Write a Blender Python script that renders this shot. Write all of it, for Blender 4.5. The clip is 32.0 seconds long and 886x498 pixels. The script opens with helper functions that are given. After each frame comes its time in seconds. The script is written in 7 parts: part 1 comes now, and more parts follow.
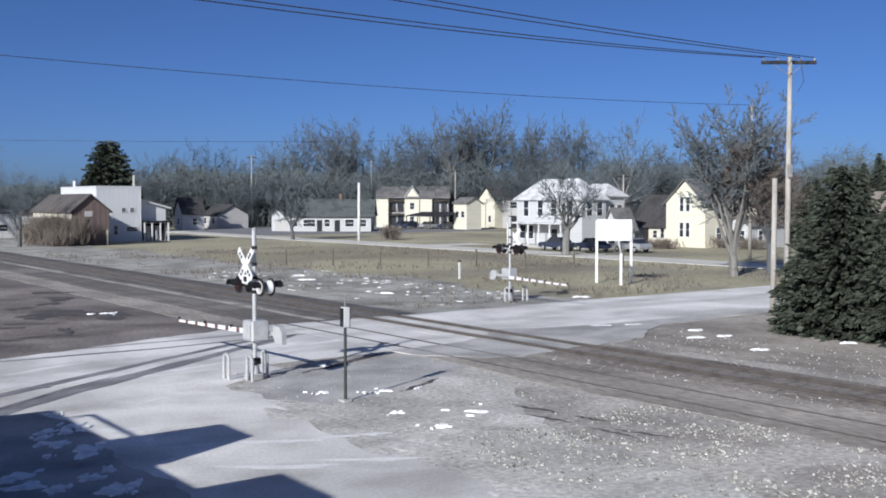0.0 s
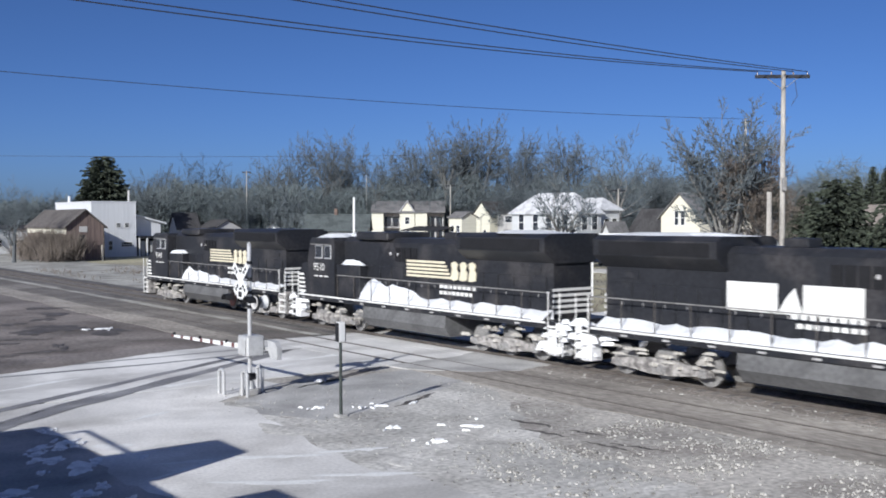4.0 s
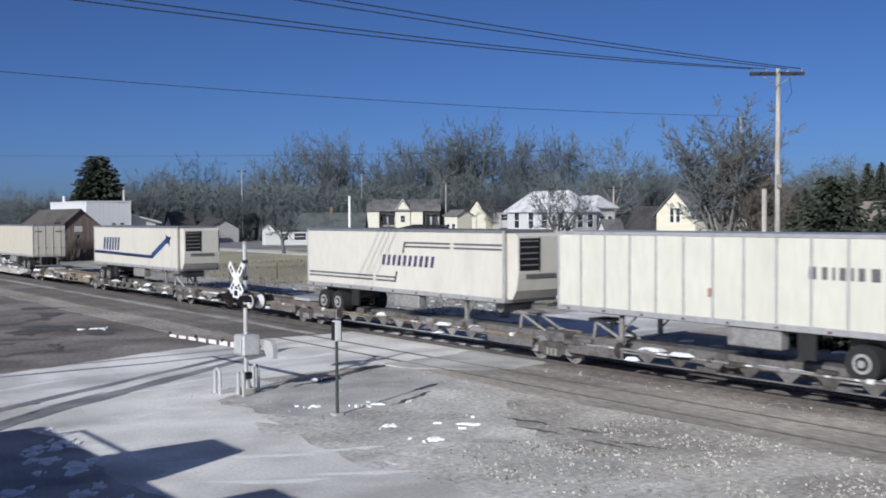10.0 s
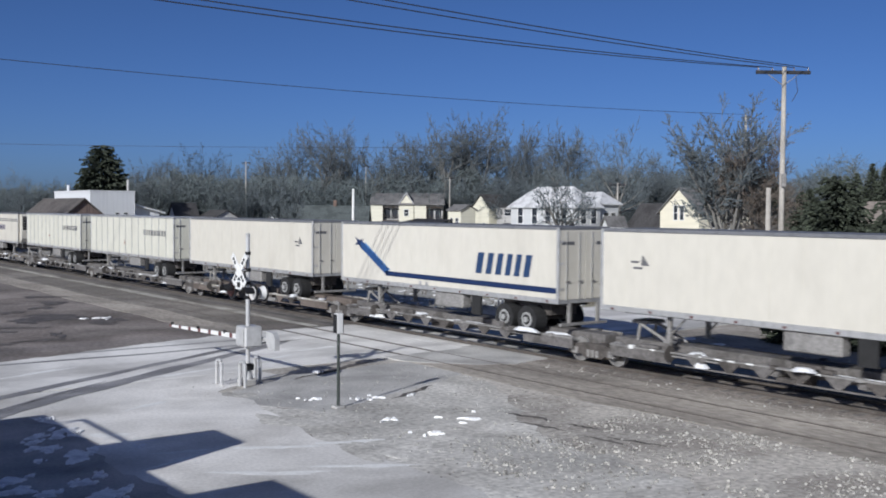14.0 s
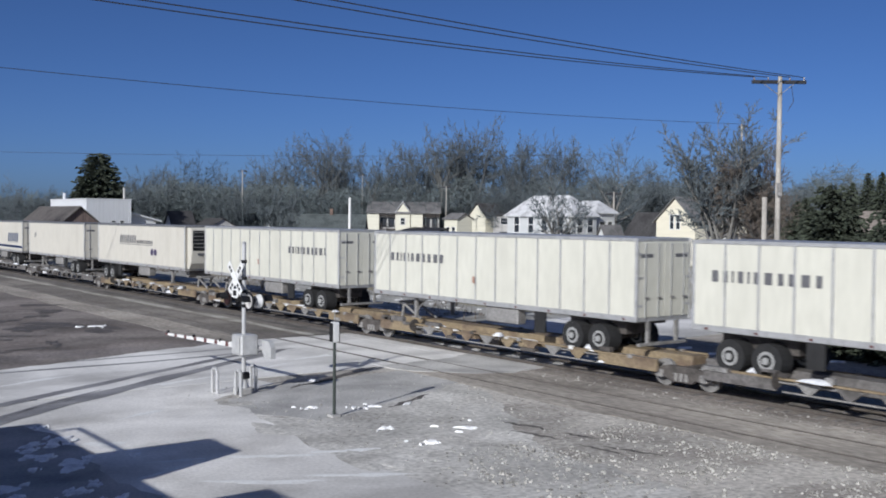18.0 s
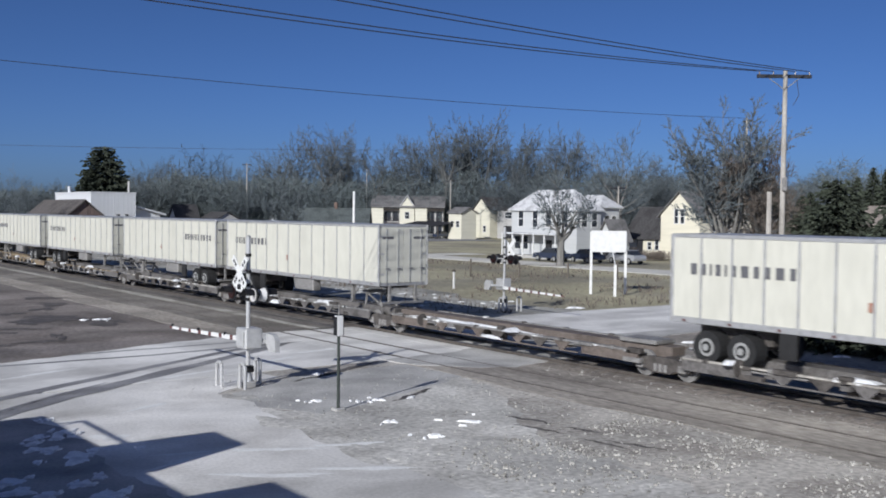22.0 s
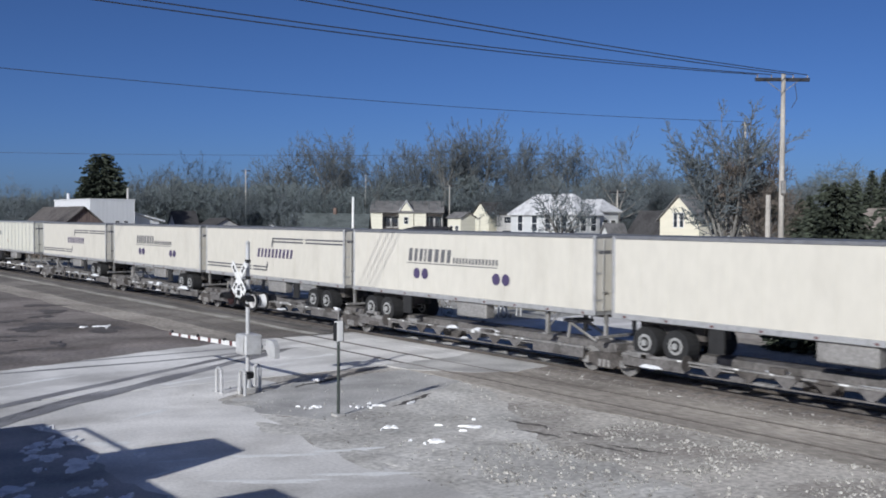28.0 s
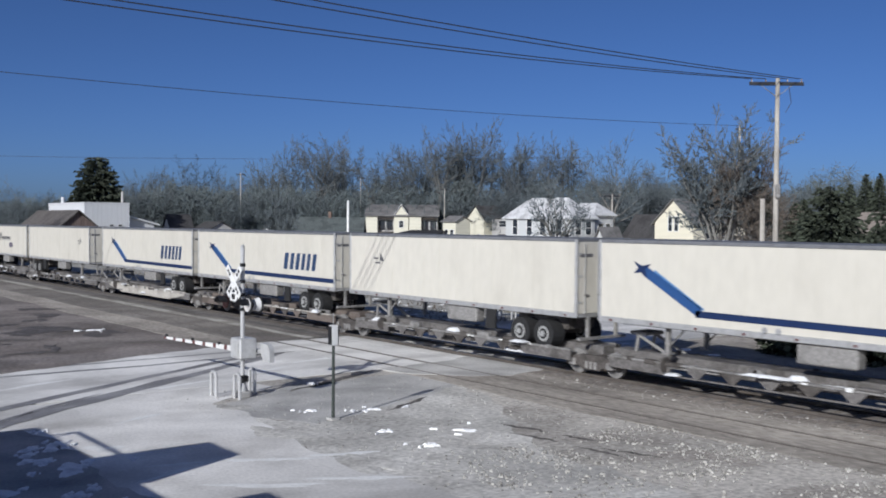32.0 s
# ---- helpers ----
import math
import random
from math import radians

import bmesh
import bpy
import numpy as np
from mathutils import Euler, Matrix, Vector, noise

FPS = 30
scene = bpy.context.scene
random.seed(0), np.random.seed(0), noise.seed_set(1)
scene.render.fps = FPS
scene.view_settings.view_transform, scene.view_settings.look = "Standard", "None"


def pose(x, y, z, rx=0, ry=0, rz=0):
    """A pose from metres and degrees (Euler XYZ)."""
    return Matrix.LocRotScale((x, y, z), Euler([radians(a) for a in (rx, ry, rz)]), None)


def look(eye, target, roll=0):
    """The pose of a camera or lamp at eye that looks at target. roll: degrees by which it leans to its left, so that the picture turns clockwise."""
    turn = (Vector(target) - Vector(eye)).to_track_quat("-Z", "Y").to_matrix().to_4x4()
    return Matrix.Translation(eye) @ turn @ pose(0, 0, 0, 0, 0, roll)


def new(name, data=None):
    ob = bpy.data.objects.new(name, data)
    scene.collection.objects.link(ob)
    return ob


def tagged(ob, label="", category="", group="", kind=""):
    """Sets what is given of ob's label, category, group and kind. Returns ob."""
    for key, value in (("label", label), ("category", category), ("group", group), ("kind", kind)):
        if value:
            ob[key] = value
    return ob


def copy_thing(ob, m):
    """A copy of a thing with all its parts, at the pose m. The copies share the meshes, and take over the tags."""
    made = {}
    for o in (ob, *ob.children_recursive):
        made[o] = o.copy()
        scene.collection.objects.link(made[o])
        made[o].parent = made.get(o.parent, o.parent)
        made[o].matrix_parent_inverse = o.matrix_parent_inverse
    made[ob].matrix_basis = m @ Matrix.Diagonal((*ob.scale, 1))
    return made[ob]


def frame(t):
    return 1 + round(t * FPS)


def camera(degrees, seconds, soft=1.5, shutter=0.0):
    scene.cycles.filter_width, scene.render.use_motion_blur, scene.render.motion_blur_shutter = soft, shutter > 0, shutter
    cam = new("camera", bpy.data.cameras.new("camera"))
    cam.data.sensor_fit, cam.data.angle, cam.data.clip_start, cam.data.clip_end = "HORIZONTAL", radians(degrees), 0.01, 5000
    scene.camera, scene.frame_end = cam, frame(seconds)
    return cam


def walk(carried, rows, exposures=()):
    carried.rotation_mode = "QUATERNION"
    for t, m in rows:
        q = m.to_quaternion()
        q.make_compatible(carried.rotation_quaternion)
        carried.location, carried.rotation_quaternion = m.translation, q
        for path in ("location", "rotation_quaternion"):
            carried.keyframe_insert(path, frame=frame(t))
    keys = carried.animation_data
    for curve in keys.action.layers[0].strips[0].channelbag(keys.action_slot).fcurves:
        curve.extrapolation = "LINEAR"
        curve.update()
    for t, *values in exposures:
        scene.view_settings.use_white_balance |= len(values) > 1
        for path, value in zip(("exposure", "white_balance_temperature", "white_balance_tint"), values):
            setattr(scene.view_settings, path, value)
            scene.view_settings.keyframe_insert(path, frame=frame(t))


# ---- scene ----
# The camera stands on its mast beside the crossing and shakes a little.
EYE = (0.0, 0.0, 5.3)
cam = camera(47.0, 32.0, soft=1.85, shutter=0.2)
ROWS = [
    (0.0, -37.03, -2.59, -0.02),
    (0.5, -37.0, -2.42, -0.04),
    (1.0, -37.17, -2.36, 0.1),
    (1.5, -37.34, -2.06, 0.15),
    (2.0, -37.16, -2.18, 0.03),
    (2.5, -37.21, -2.11, 0.08),
    (4.5, -37.31, -1.75, 0.14),
    (5.0, -37.18, -1.96, 0.01),
    (5.5, -37.12, -2.04, 0.08),
    (6.0, -37.09, -1.98, 0.18),
    (6.5, -37.19, -1.9, 0.36),
    (7.0, -37.38, -1.69, 0.48),
    (7.5, -37.35, -1.53, 0.28),
    (8.0, -37.14, -1.82, 0.15),
    (8.5, -37.06, -1.74, 0.15),
    (9.0, -37.2, -1.58, 0.31),
    (9.5, -37.45, -1.83, 0.17),
    (10.0, -37.55, -1.88, 0.36),
    (10.5, -37.18, -1.91, 0.04),
    (11.0, -37.16, -2.03, 0.03),
    (11.5, -37.12, -1.82, 0.03),
    (12.0, -37.29, -1.97, -0.14),
    (12.5, -37.44, -1.89, -0.23),
    (13.0, -37.31, -1.92, -0.32),
    (13.5, -37.28, -1.82, -0.27),
    (14.0, -37.35, -2.2, -0.44),
    (14.5, -37.46, -2.36, -0.3),
    (16.5, -37.07, -2.0, -0.84),
    (17.0, -37.27, -1.74, -0.64),
    (17.5, -37.44, -1.73, -0.55),
    (18.0, -37.55, -1.71, -0.54),
    (18.5, -37.52, -1.88, -0.63),
    (19.0, -37.29, -2.22, -0.8),
    (19.5, -37.31, -2.02, -0.66),
    (20.0, -37.34, -1.99, -0.64),
    (20.5, -37.52, -1.87, -0.6),
    (21.0, -37.61, -1.69, -0.57),
    (21.5, -37.55, -1.79, -0.58),
    (22.0, -37.31, -2.05, -0.65),
    (22.5, -37.27, -2.01, -0.71),
    (23.0, -37.28, -2.02, -0.7),
    (23.5, -37.38, -1.95, -0.5),
    (24.0, -37.48, -1.64, -0.42),
    (24.5, -37.53, -1.68, -0.37),
    (25.0, -37.32, -1.84, -0.44),
    (25.5, -37.3, -1.78, -0.48),
    (27.5, -37.63, -1.5, -0.31),
    (28.0, -37.36, -1.77, -0.33),
    (28.5, -37.45, -1.74, -0.31),
    (29.0, -37.41, -1.48, -0.24),
    (29.5, -37.57, -1.84, -0.4),
    (30.0, -37.52, -1.57, -0.31),
    (30.5, -37.55, -1.27, -0.22),
    (31.0, -37.51, -1.46, -0.24),
    (31.5, -37.62, -1.37, -0.35),
    (32.0, -37.64, -1.56, -0.35),
]
walk(cam, [(t, pose(*EYE, 90 + pitch, roll, yaw)) for t, yaw, pitch, roll in ROWS],
     exposures=[(0.0, 0.51, 6350, 10), (2.0, 0.47, 6350, 10), (5.0, 0.56, 6350, 10), (6.5, 0.45, 6350, 10), (9.0, 0.34, 6350, 10), (13.0, 0.25, 6350, 10), (32.0, 0.22, 6350, 10)])

# ---- light ----
SUN_AZ, SUN_EL = radians(155.2), radians(24.5)   # direction from which the sun shines, in the plan, and its height
SUN_FROM = Vector((-0.908 * math.cos(SUN_EL), -0.419 * math.cos(SUN_EL), math.sin(SUN_EL)))
world = bpy.data.worlds.new("winter_sky")
scene.world = world
world.use_nodes = True
wn = world.node_tree.nodes
sky = wn.new("ShaderNodeTexSky")
sky.sky_type, sky.sun_disc = "NISHITA", False
sky.sun_elevation, sky.sun_rotation = SUN_EL, math.atan2(SUN_FROM.x, SUN_FROM.y)
sky.altitude, sky.air_density, sky.dust_density, sky.ozone_density = 2500, 0.6, 10.0, 6.0
hue = wn.new("ShaderNodeHueSaturation")
hue.inputs["Hue"].default_value, hue.inputs["Saturation"].default_value = 0.505, 1.06
world.node_tree.links.new(sky.outputs[0], hue.inputs["Color"])
world.node_tree.links.new(hue.outputs[0], wn["Background"].inputs["Color"])
wn["Background"].inputs["Strength"].default_value = 0.071

sun_data = bpy.data.lights.new("sun", "SUN")
sun_data.energy, sun_data.angle, sun_data.color = 3.85, radians(0.6), (1.0, 0.99, 0.955)
sun = new("sun", sun_data)
sun.matrix_basis = look(SUN_FROM * 60, (0, 0, 0))


# ---- materials ----
def mat(name, colour, rough=0.7, metal=0.0, vary=0.18, scale=3.0, fine=40.0, bump=0.15, second=None, amount=0.5, spec=0.3, stretch=(1, 1, 1), island=0.0, use_object=True, wide=0.0, wide_scale=0.12):
    """A surface whose colour varies at two scales, with fine relief. second: another colour, in patches."""
    m = bpy.data.materials.new(name)
    m.use_nodes = True
    n, ln = m.node_tree.nodes, m.node_tree.links
    b = n["Principled BSDF"]
    b.inputs["Roughness"].default_value, b.inputs["Metallic"].default_value = rough, metal
    b.inputs["Specular IOR Level"].default_value = spec
    co = n.new("ShaderNodeTexCoord")
    mp = n.new("ShaderNodeMapping")
    mp.inputs["Scale"].default_value = stretch
    ln.new(co.outputs["Object"], mp.inputs["Vector"])
    big, small = n.new("ShaderNodeTexNoise"), n.new("ShaderNodeTexNoise")
    for node, s, d in ((big, scale, 5.0), (small, fine, 3.0)):
        node.inputs["Scale"].default_value, node.inputs["Detail"].default_value = s, d
        ln.new(mp.outputs[0], node.inputs["Vector"])
    base = n.new("ShaderNodeMix")
    base.data_type = "RGBA"
    base.inputs["A"].default_value = (*colour, 1)
    base.inputs["B"].default_value = (*(second or [c * (1 - vary) for c in colour]), 1)
    ramp = n.new("ShaderNodeMapRange")
    ramp.inputs["From Min"].default_value, ramp.inputs["From Max"].default_value = 0.62 - 0.3 * amount, 0.78 - 0.3 * amount
    ln.new(big.outputs["Fac"], ramp.inputs["Value"])
    ln.new(ramp.outputs[0], base.inputs["Factor"])
    grain = n.new("ShaderNodeMix")
    grain.data_type, grain.blend_type = "RGBA", "MULTIPLY"
    grain.inputs["Factor"].default_value = 1.0
    shade = n.new("ShaderNodeMapRange")
    shade.inputs["From Min"].default_value, shade.inputs["From Max"].default_value = 0.3, 0.7
    shade.inputs["To Min"].default_value, shade.inputs["To Max"].default_value = 1 - vary, 1 + vary * 0.5
    ln.new(small.outputs["Fac"], shade.inputs["Value"])
    ln.new(base.outputs["Result"], grain.inputs["A"])
    last = shade.outputs[0]
    if island:
        info, mul = n.new("ShaderNodeObjectInfo" if use_object else "ShaderNodeNewGeometry"), n.new("ShaderNodeMapRange")
        mul.inputs["To Min"].default_value, mul.inputs["To Max"].default_value = 1 - island, 1 + island
        ln.new(info.outputs["Random" if use_object else "Random Per Island"], mul.inputs["Value"])
        both = n.new("ShaderNodeMath")
        both.operation = "MULTIPLY"
        ln.new(last, both.inputs[0])
        ln.new(mul.outputs[0], both.inputs[1])
        last = both.outputs[0]
    if wide:
        far, span, both = n.new("ShaderNodeTexNoise"), n.new("ShaderNodeMapRange"), n.new("ShaderNodeMath")
        far.inputs["Scale"].default_value, far.inputs["Detail"].default_value, far.inputs["Distortion"].default_value = wide_scale, 8.0, 0.6
        span.inputs["From Min"].default_value, span.inputs["From Max"].default_value = 0.36, 0.62
        span.inputs["To Min"].default_value, span.inputs["To Max"].default_value = 1 - wide, 1 + wide * 0.4
        both.operation = "MULTIPLY"
        ln.new(co.outputs["Object"], far.inputs["Vector"])
        ln.new(far.outputs["Fac"], span.inputs["Value"])
        ln.new(last, both.inputs[0])
        ln.new(span.outputs[0], both.inputs[1])
        last = both.outputs[0]
    ln.new(last, grain.inputs["B"])
    ln.new(grain.outputs["Result"], b.inputs["Base Color"])
    if bump:
        bp = n.new("ShaderNodeBump")
        bp.inputs["Strength"].default_value, bp.inputs["Distance"].default_value = bump, 0.02
        ln.new(small.outputs["Fac"], bp.inputs["Height"])
        ln.new(bp.outputs[0], b.inputs["Normal"])
    return m


M = {
    "grass": mat("winter_grass", (0.42, 0.385, 0.265), 0.95, vary=0.3, scale=0.09, fine=2.5, bump=0.5, second=(0.32, 0.295, 0.225), amount=0.5, wide=0.25, wide_scale=0.04),
    "dirt": mat("bare_dirt", (0.265, 0.235, 0.22), 0.95, vary=0.35, scale=0.3, fine=6.0, bump=0.5, second=(0.19, 0.165, 0.153), amount=0.6, wide=0.35, wide_scale=0.2),
    "yard": mat("gravel_yard", (0.50, 0.47, 0.43), 0.95, vary=0.4, scale=0.5, fine=7.0, bump=0.8, second=(0.37, 0.34, 0.31), amount=0.5, wide=0.28, wide_scale=0.18),
    "dust": mat("dusty_pale_gravel", (0.62, 0.60, 0.565), 0.95, vary=0.35, scale=0.6, fine=7.0, bump=0.6, second=(0.49, 0.47, 0.44), amount=0.5, wide=0.3, wide_scale=0.3),
    "fines": mat("packed_fines", (0.40, 0.365, 0.325), 0.95, vary=0.35, scale=0.5, fine=7.0, bump=0.7, second=(0.31, 0.28, 0.25), amount=0.5, wide=0.25, wide_scale=0.2, stretch=(1, 0.35, 1)),
    # damp asphalt whose darker colour also deepens the building's shadow
    "damp_shade": mat("damp_shaded_asphalt", (0.49, 0.455, 0.43), 0.8, vary=0.2, scale=0.6, fine=14.0, bump=0.3, second=(0.36, 0.335, 0.315), amount=0.5, wide=0.3, wide_scale=0.4),
    "island": mat("grey_asphalt_island", (0.50, 0.49, 0.475), 0.85, vary=0.2, scale=0.5, fine=14.0, bump=0.3, second=(0.41, 0.40, 0.39), amount=0.5, wide=0.25, wide_scale=0.4),
    "verge": mat("grey_verge", (0.23, 0.212, 0.195), 0.95, vary=0.35, scale=0.3, fine=5.0, bump=0.5, second=(0.165, 0.15, 0.138), amount=0.6, wide=0.3, wide_scale=0.15),
    "field_gravel": mat("thin_field_gravel", (0.43, 0.42, 0.385), 0.95, vary=0.3, scale=0.5, fine=5.0, bump=0.5, second=(0.31, 0.295, 0.265), amount=0.5, wide=0.35, wide_scale=0.25),
    "road": mat("salted_asphalt", (0.77, 0.755, 0.735), 0.85, vary=0.14, scale=0.35, fine=14.0, bump=0.2, second=(0.57, 0.555, 0.54), amount=0.5, stretch=(0.25, 1, 1), wide=0.28, wide_scale=0.22),
    "apron": mat("worn_concrete", (0.79, 0.77, 0.745), 0.85, vary=0.14, scale=0.35, fine=12.0, bump=0.2, second=(0.60, 0.58, 0.555), amount=0.5, wide=0.26, wide_scale=0.22),
    "wet": mat("wet_asphalt", (0.22, 0.215, 0.22), 0.6, vary=0.25, scale=0.8, fine=20.0, bump=0.1, second=(0.33, 0.325, 0.33), stretch=(0.4, 1, 1)),
    "mud": mat("wet_mud", (0.095, 0.086, 0.082), 0.7, vary=0.3, scale=1.5, fine=14.0, bump=0.4, second=(0.15, 0.135, 0.127)),
    # salt white, used too for a pale ice patch and a lit gap
    "salt": mat("salt_and_lit_ground", (0.80, 0.80, 0.79), 0.9, vary=0.12, scale=1.2, fine=9.0, bump=0.2, second=(0.70, 0.695, 0.685), amount=0.6),
    "patch": mat("asphalt_patch", (0.25, 0.25, 0.26), 0.8, vary=0.2, scale=0.7, fine=20.0, bump=0.2),
    "ballast": mat("ballast", (0.30, 0.265, 0.235), 0.95, vary=0.45, scale=0.5, fine=9.0, bump=0.8, second=(0.21, 0.185, 0.168), amount=0.5, wide=0.2, wide_scale=0.2),
    "bed_dark": mat("sooty_ballast", (0.17, 0.16, 0.155), 0.95, vary=0.4, scale=0.5, fine=9.0, bump=0.8, second=(0.12, 0.112, 0.108), amount=0.5, wide=0.25, wide_scale=0.2),
    "tie": mat("creosoted_tie", (0.26, 0.24, 0.225), 0.9, vary=0.4, scale=2.0, fine=20.0, bump=0.4),
    "rail": mat("rail_steel", (0.16, 0.14, 0.125), 0.5, 0.4, vary=0.25, scale=2.0, fine=30.0),
    "snow": mat("old_snow", (0.68, 0.69, 0.71), 0.8, vary=0.1, scale=2.0, fine=12.0, bump=0.5),
    "thaw": mat("thawing_snow", (0.90, 0.90, 0.905), 0.8, vary=0.12, scale=2.5, fine=12.0, bump=0.5, second=(0.66, 0.66, 0.67), amount=0.45),
    "stone": mat("pale_stone", (0.35, 0.335, 0.31), 0.9, vary=0.2, fine=20.0, island=0.5, use_object=False),
    "concrete": mat("concrete", (0.42, 0.41, 0.40), 0.85, vary=0.15, scale=1.5, fine=25.0),
    "street": mat("pale_street", (0.62, 0.60, 0.55), 0.9, vary=0.1, scale=0.15, fine=3.0),
    "silver": mat("aluminium_paint", (0.56, 0.56, 0.56), 0.4, 0.35, vary=0.12, scale=4.0),
    "white_paint": mat("white_paint", (0.69, 0.69, 0.68), 0.5, vary=0.08, scale=3.0),
    "black": mat("black_paint", (0.018, 0.018, 0.02), 0.5, vary=0.3),
    "red": mat("red_reflective", (0.13, 0.06, 0.058), 0.5, vary=0.1),
    "lens": mat("pale_lens", (0.62, 0.60, 0.58), 0.15, vary=0.05, spec=0.6),
    "lens_red": mat("red_lens", (0.03, 0.011, 0.011), 0.12, vary=0.05, spec=0.6),
    "post_green": mat("dark_green_post", (0.05, 0.06, 0.055), 0.7, vary=0.25),
    "wood_pole": mat("weathered_pole", (0.44, 0.41, 0.37), 0.9, vary=0.3, scale=1.0, fine=14.0, bump=0.4, stretch=(4, 4, 0.4)),
    "fence_wood": mat("grey_fence_wood", (0.17, 0.15, 0.125), 0.9, vary=0.3),
    "tarred_wood": mat("tarred_timber", (0.035, 0.037, 0.045), 0.85, vary=0.3, scale=1.5, fine=12.0, stretch=(0.5, 4, 4)),
    "dark_wood": mat("dark_timber", (0.10, 0.085, 0.075), 0.9, vary=0.3),
    "wire": mat("cable", (0.035, 0.035, 0.04), 0.6, vary=0.1),
    "porcelain": mat("brown_porcelain", (0.10, 0.05, 0.035), 0.25, vary=0.1),
    "bark": mat("grey_bark", (0.11, 0.118, 0.124), 0.95, vary=0.35, scale=1.0, fine=12.0, bump=0.5, stretch=(3, 3, 0.6)),
    "pale_bark": mat("pale_bark", (0.215, 0.208, 0.195), 0.95, vary=0.35, scale=0.8, fine=12.0, bump=0.5, stretch=(3, 3, 0.6)),
    # the blue-grey tint paints distance haze on the undergrowth
    "thicket": mat("haze_tinted_twigs", (0.13, 0.155, 0.16), 0.95, vary=0.3, bump=0.0, island=0.35, use_object=False),
    # paler copy of the grey bark with sunlight put into its colour
    "lit_bark": mat("sunlit_grey_bark", (0.15, 0.15, 0.145), 0.95, vary=0.35, scale=1.0, fine=12.0, bump=0.5, stretch=(3, 3, 0.6)),
    # twig colour lifted towards blue, with the far wood's haze in it
    "twig": mat("bare_twigs", (0.11, 0.13, 0.143), 0.95, vary=0.3, bump=0.0, island=0.3, use_object=False),
    "brush": mat("dry_brush", (0.145, 0.122, 0.105), 0.95, vary=0.3, bump=0.0, island=0.3, use_object=False),
    "needle": mat("spruce_needles", (0.058, 0.07, 0.05), 0.8, vary=0.35, scale=1.2, fine=5.0, bump=0.0, island=0.55, use_object=False),
    "siding_white": mat("white_siding", (0.48, 0.49, 0.495), 0.6, vary=0.06, scale=0.5, fine=2.0, stretch=(0.3, 0.3, 8)),
    "siding_pale": mat("pale_grey_siding", (0.46, 0.47, 0.465), 0.65, vary=0.1, scale=0.5, fine=2.0, stretch=(0.3, 0.3, 8)),
    "siding_cream": mat("cream_siding", (0.63, 0.605, 0.50), 0.65, vary=0.07, scale=0.5, fine=2.0, stretch=(0.3, 0.3, 8)),
    "siding_yellow": mat("pale_yellow_siding", (0.68, 0.64, 0.52), 0.65, vary=0.06, scale=0.5, fine=2.0, stretch=(0.3, 0.3, 8)),
    "siding_grey": mat("grey_siding", (0.44, 0.43, 0.42), 0.7, vary=0.1, scale=0.5, fine=2.0, stretch=(0.3, 0.3, 8)),
    "barn_board": mat("weathered_boards", (0.165, 0.125, 0.115), 0.9, vary=0.3, scale=0.8, fine=3.0, stretch=(6, 6, 0.3)),
    "shingle_barn": mat("brown_barn_shingles", (0.115, 0.104, 0.10), 0.95, vary=0.3, scale=0.6, fine=4.0, bump=0.5),
    "metal_white": mat("white_metal_cladding", (0.66, 0.67, 0.69), 0.45, 0.1, vary=0.06, scale=0.6, fine=4.0, stretch=(6, 6, 0.3)),
    "shingle": mat("grey_shingles", (0.19, 0.185, 0.185), 0.95, vary=0.3, scale=0.6, fine=4.0, bump=0.5),
    "shingle_green": mat("dark_green_grey_shingles", (0.10, 0.115, 0.115), 0.95, vary=0.3, scale=0.6, fine=4.0, bump=0.5),
    "shingle_tan": mat("tan_shingles", (0.25, 0.215, 0.19), 0.95, vary=0.25, scale=0.6, fine=4.0, bump=0.5),
    "shingle_dark": mat("dark_shingles", (0.065, 0.063, 0.065), 0.95, vary=0.3, scale=0.6, fine=4.0, bump=0.5),
    "roof_snow": mat("frosted_roof", (0.54, 0.545, 0.56), 0.8, vary=0.15, scale=0.8, fine=3.0, second=(0.33, 0.33, 0.345), amount=0.35),
    "brick": mat("red_brown_brick", (0.17, 0.12, 0.10), 0.9, vary=0.25, scale=1.0, fine=8.0),
    "glass": mat("dark_window", (0.03, 0.035, 0.045), 0.08, vary=0.1, bump=0.0, spec=0.7),
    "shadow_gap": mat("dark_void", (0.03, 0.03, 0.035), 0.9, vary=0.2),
    "trailer_white": mat("trailer_panel_white", (0.55, 0.525, 0.465), 0.42, vary=0.05, scale=0.35, fine=3.0, bump=0.03, second=(0.475, 0.45, 0.395), amount=0.35, stretch=(1, 1, 0.5)),
    "trailer_cream": mat("trailer_panel_cream", (0.50, 0.465, 0.385), 0.45, vary=0.06, scale=0.35, fine=3.0, bump=0.03, second=(0.50, 0.465, 0.41), amount=0.4, stretch=(1, 1, 0.5)),
    "trailer_rib": mat("ribbed_panel_white", (0.565, 0.555, 0.485), 0.45, vary=0.07, scale=0.5, fine=4.0, bump=0.03, second=(0.52, 0.51, 0.445), amount=0.4, stretch=(1, 1, 0.35)),
    "rail_alu": mat("aluminium_rail", (0.52, 0.52, 0.52), 0.4, 0.5, vary=0.15, scale=3.0),
    "dark_edge": mat("grey_edge_trim", (0.16, 0.165, 0.18), 0.6, vary=0.2),
    "tyre": mat("tyre_rubber", (0.025, 0.025, 0.026), 0.85, vary=0.2),
    "hub": mat("pale_steel_hub", (0.38, 0.38, 0.372), 0.5, 0.2, vary=0.15, scale=5.0),
    "steel_dark": mat("grimy_steel", (0.12, 0.108, 0.10), 0.7, 0.3, vary=0.35, scale=2.0, fine=14.0),
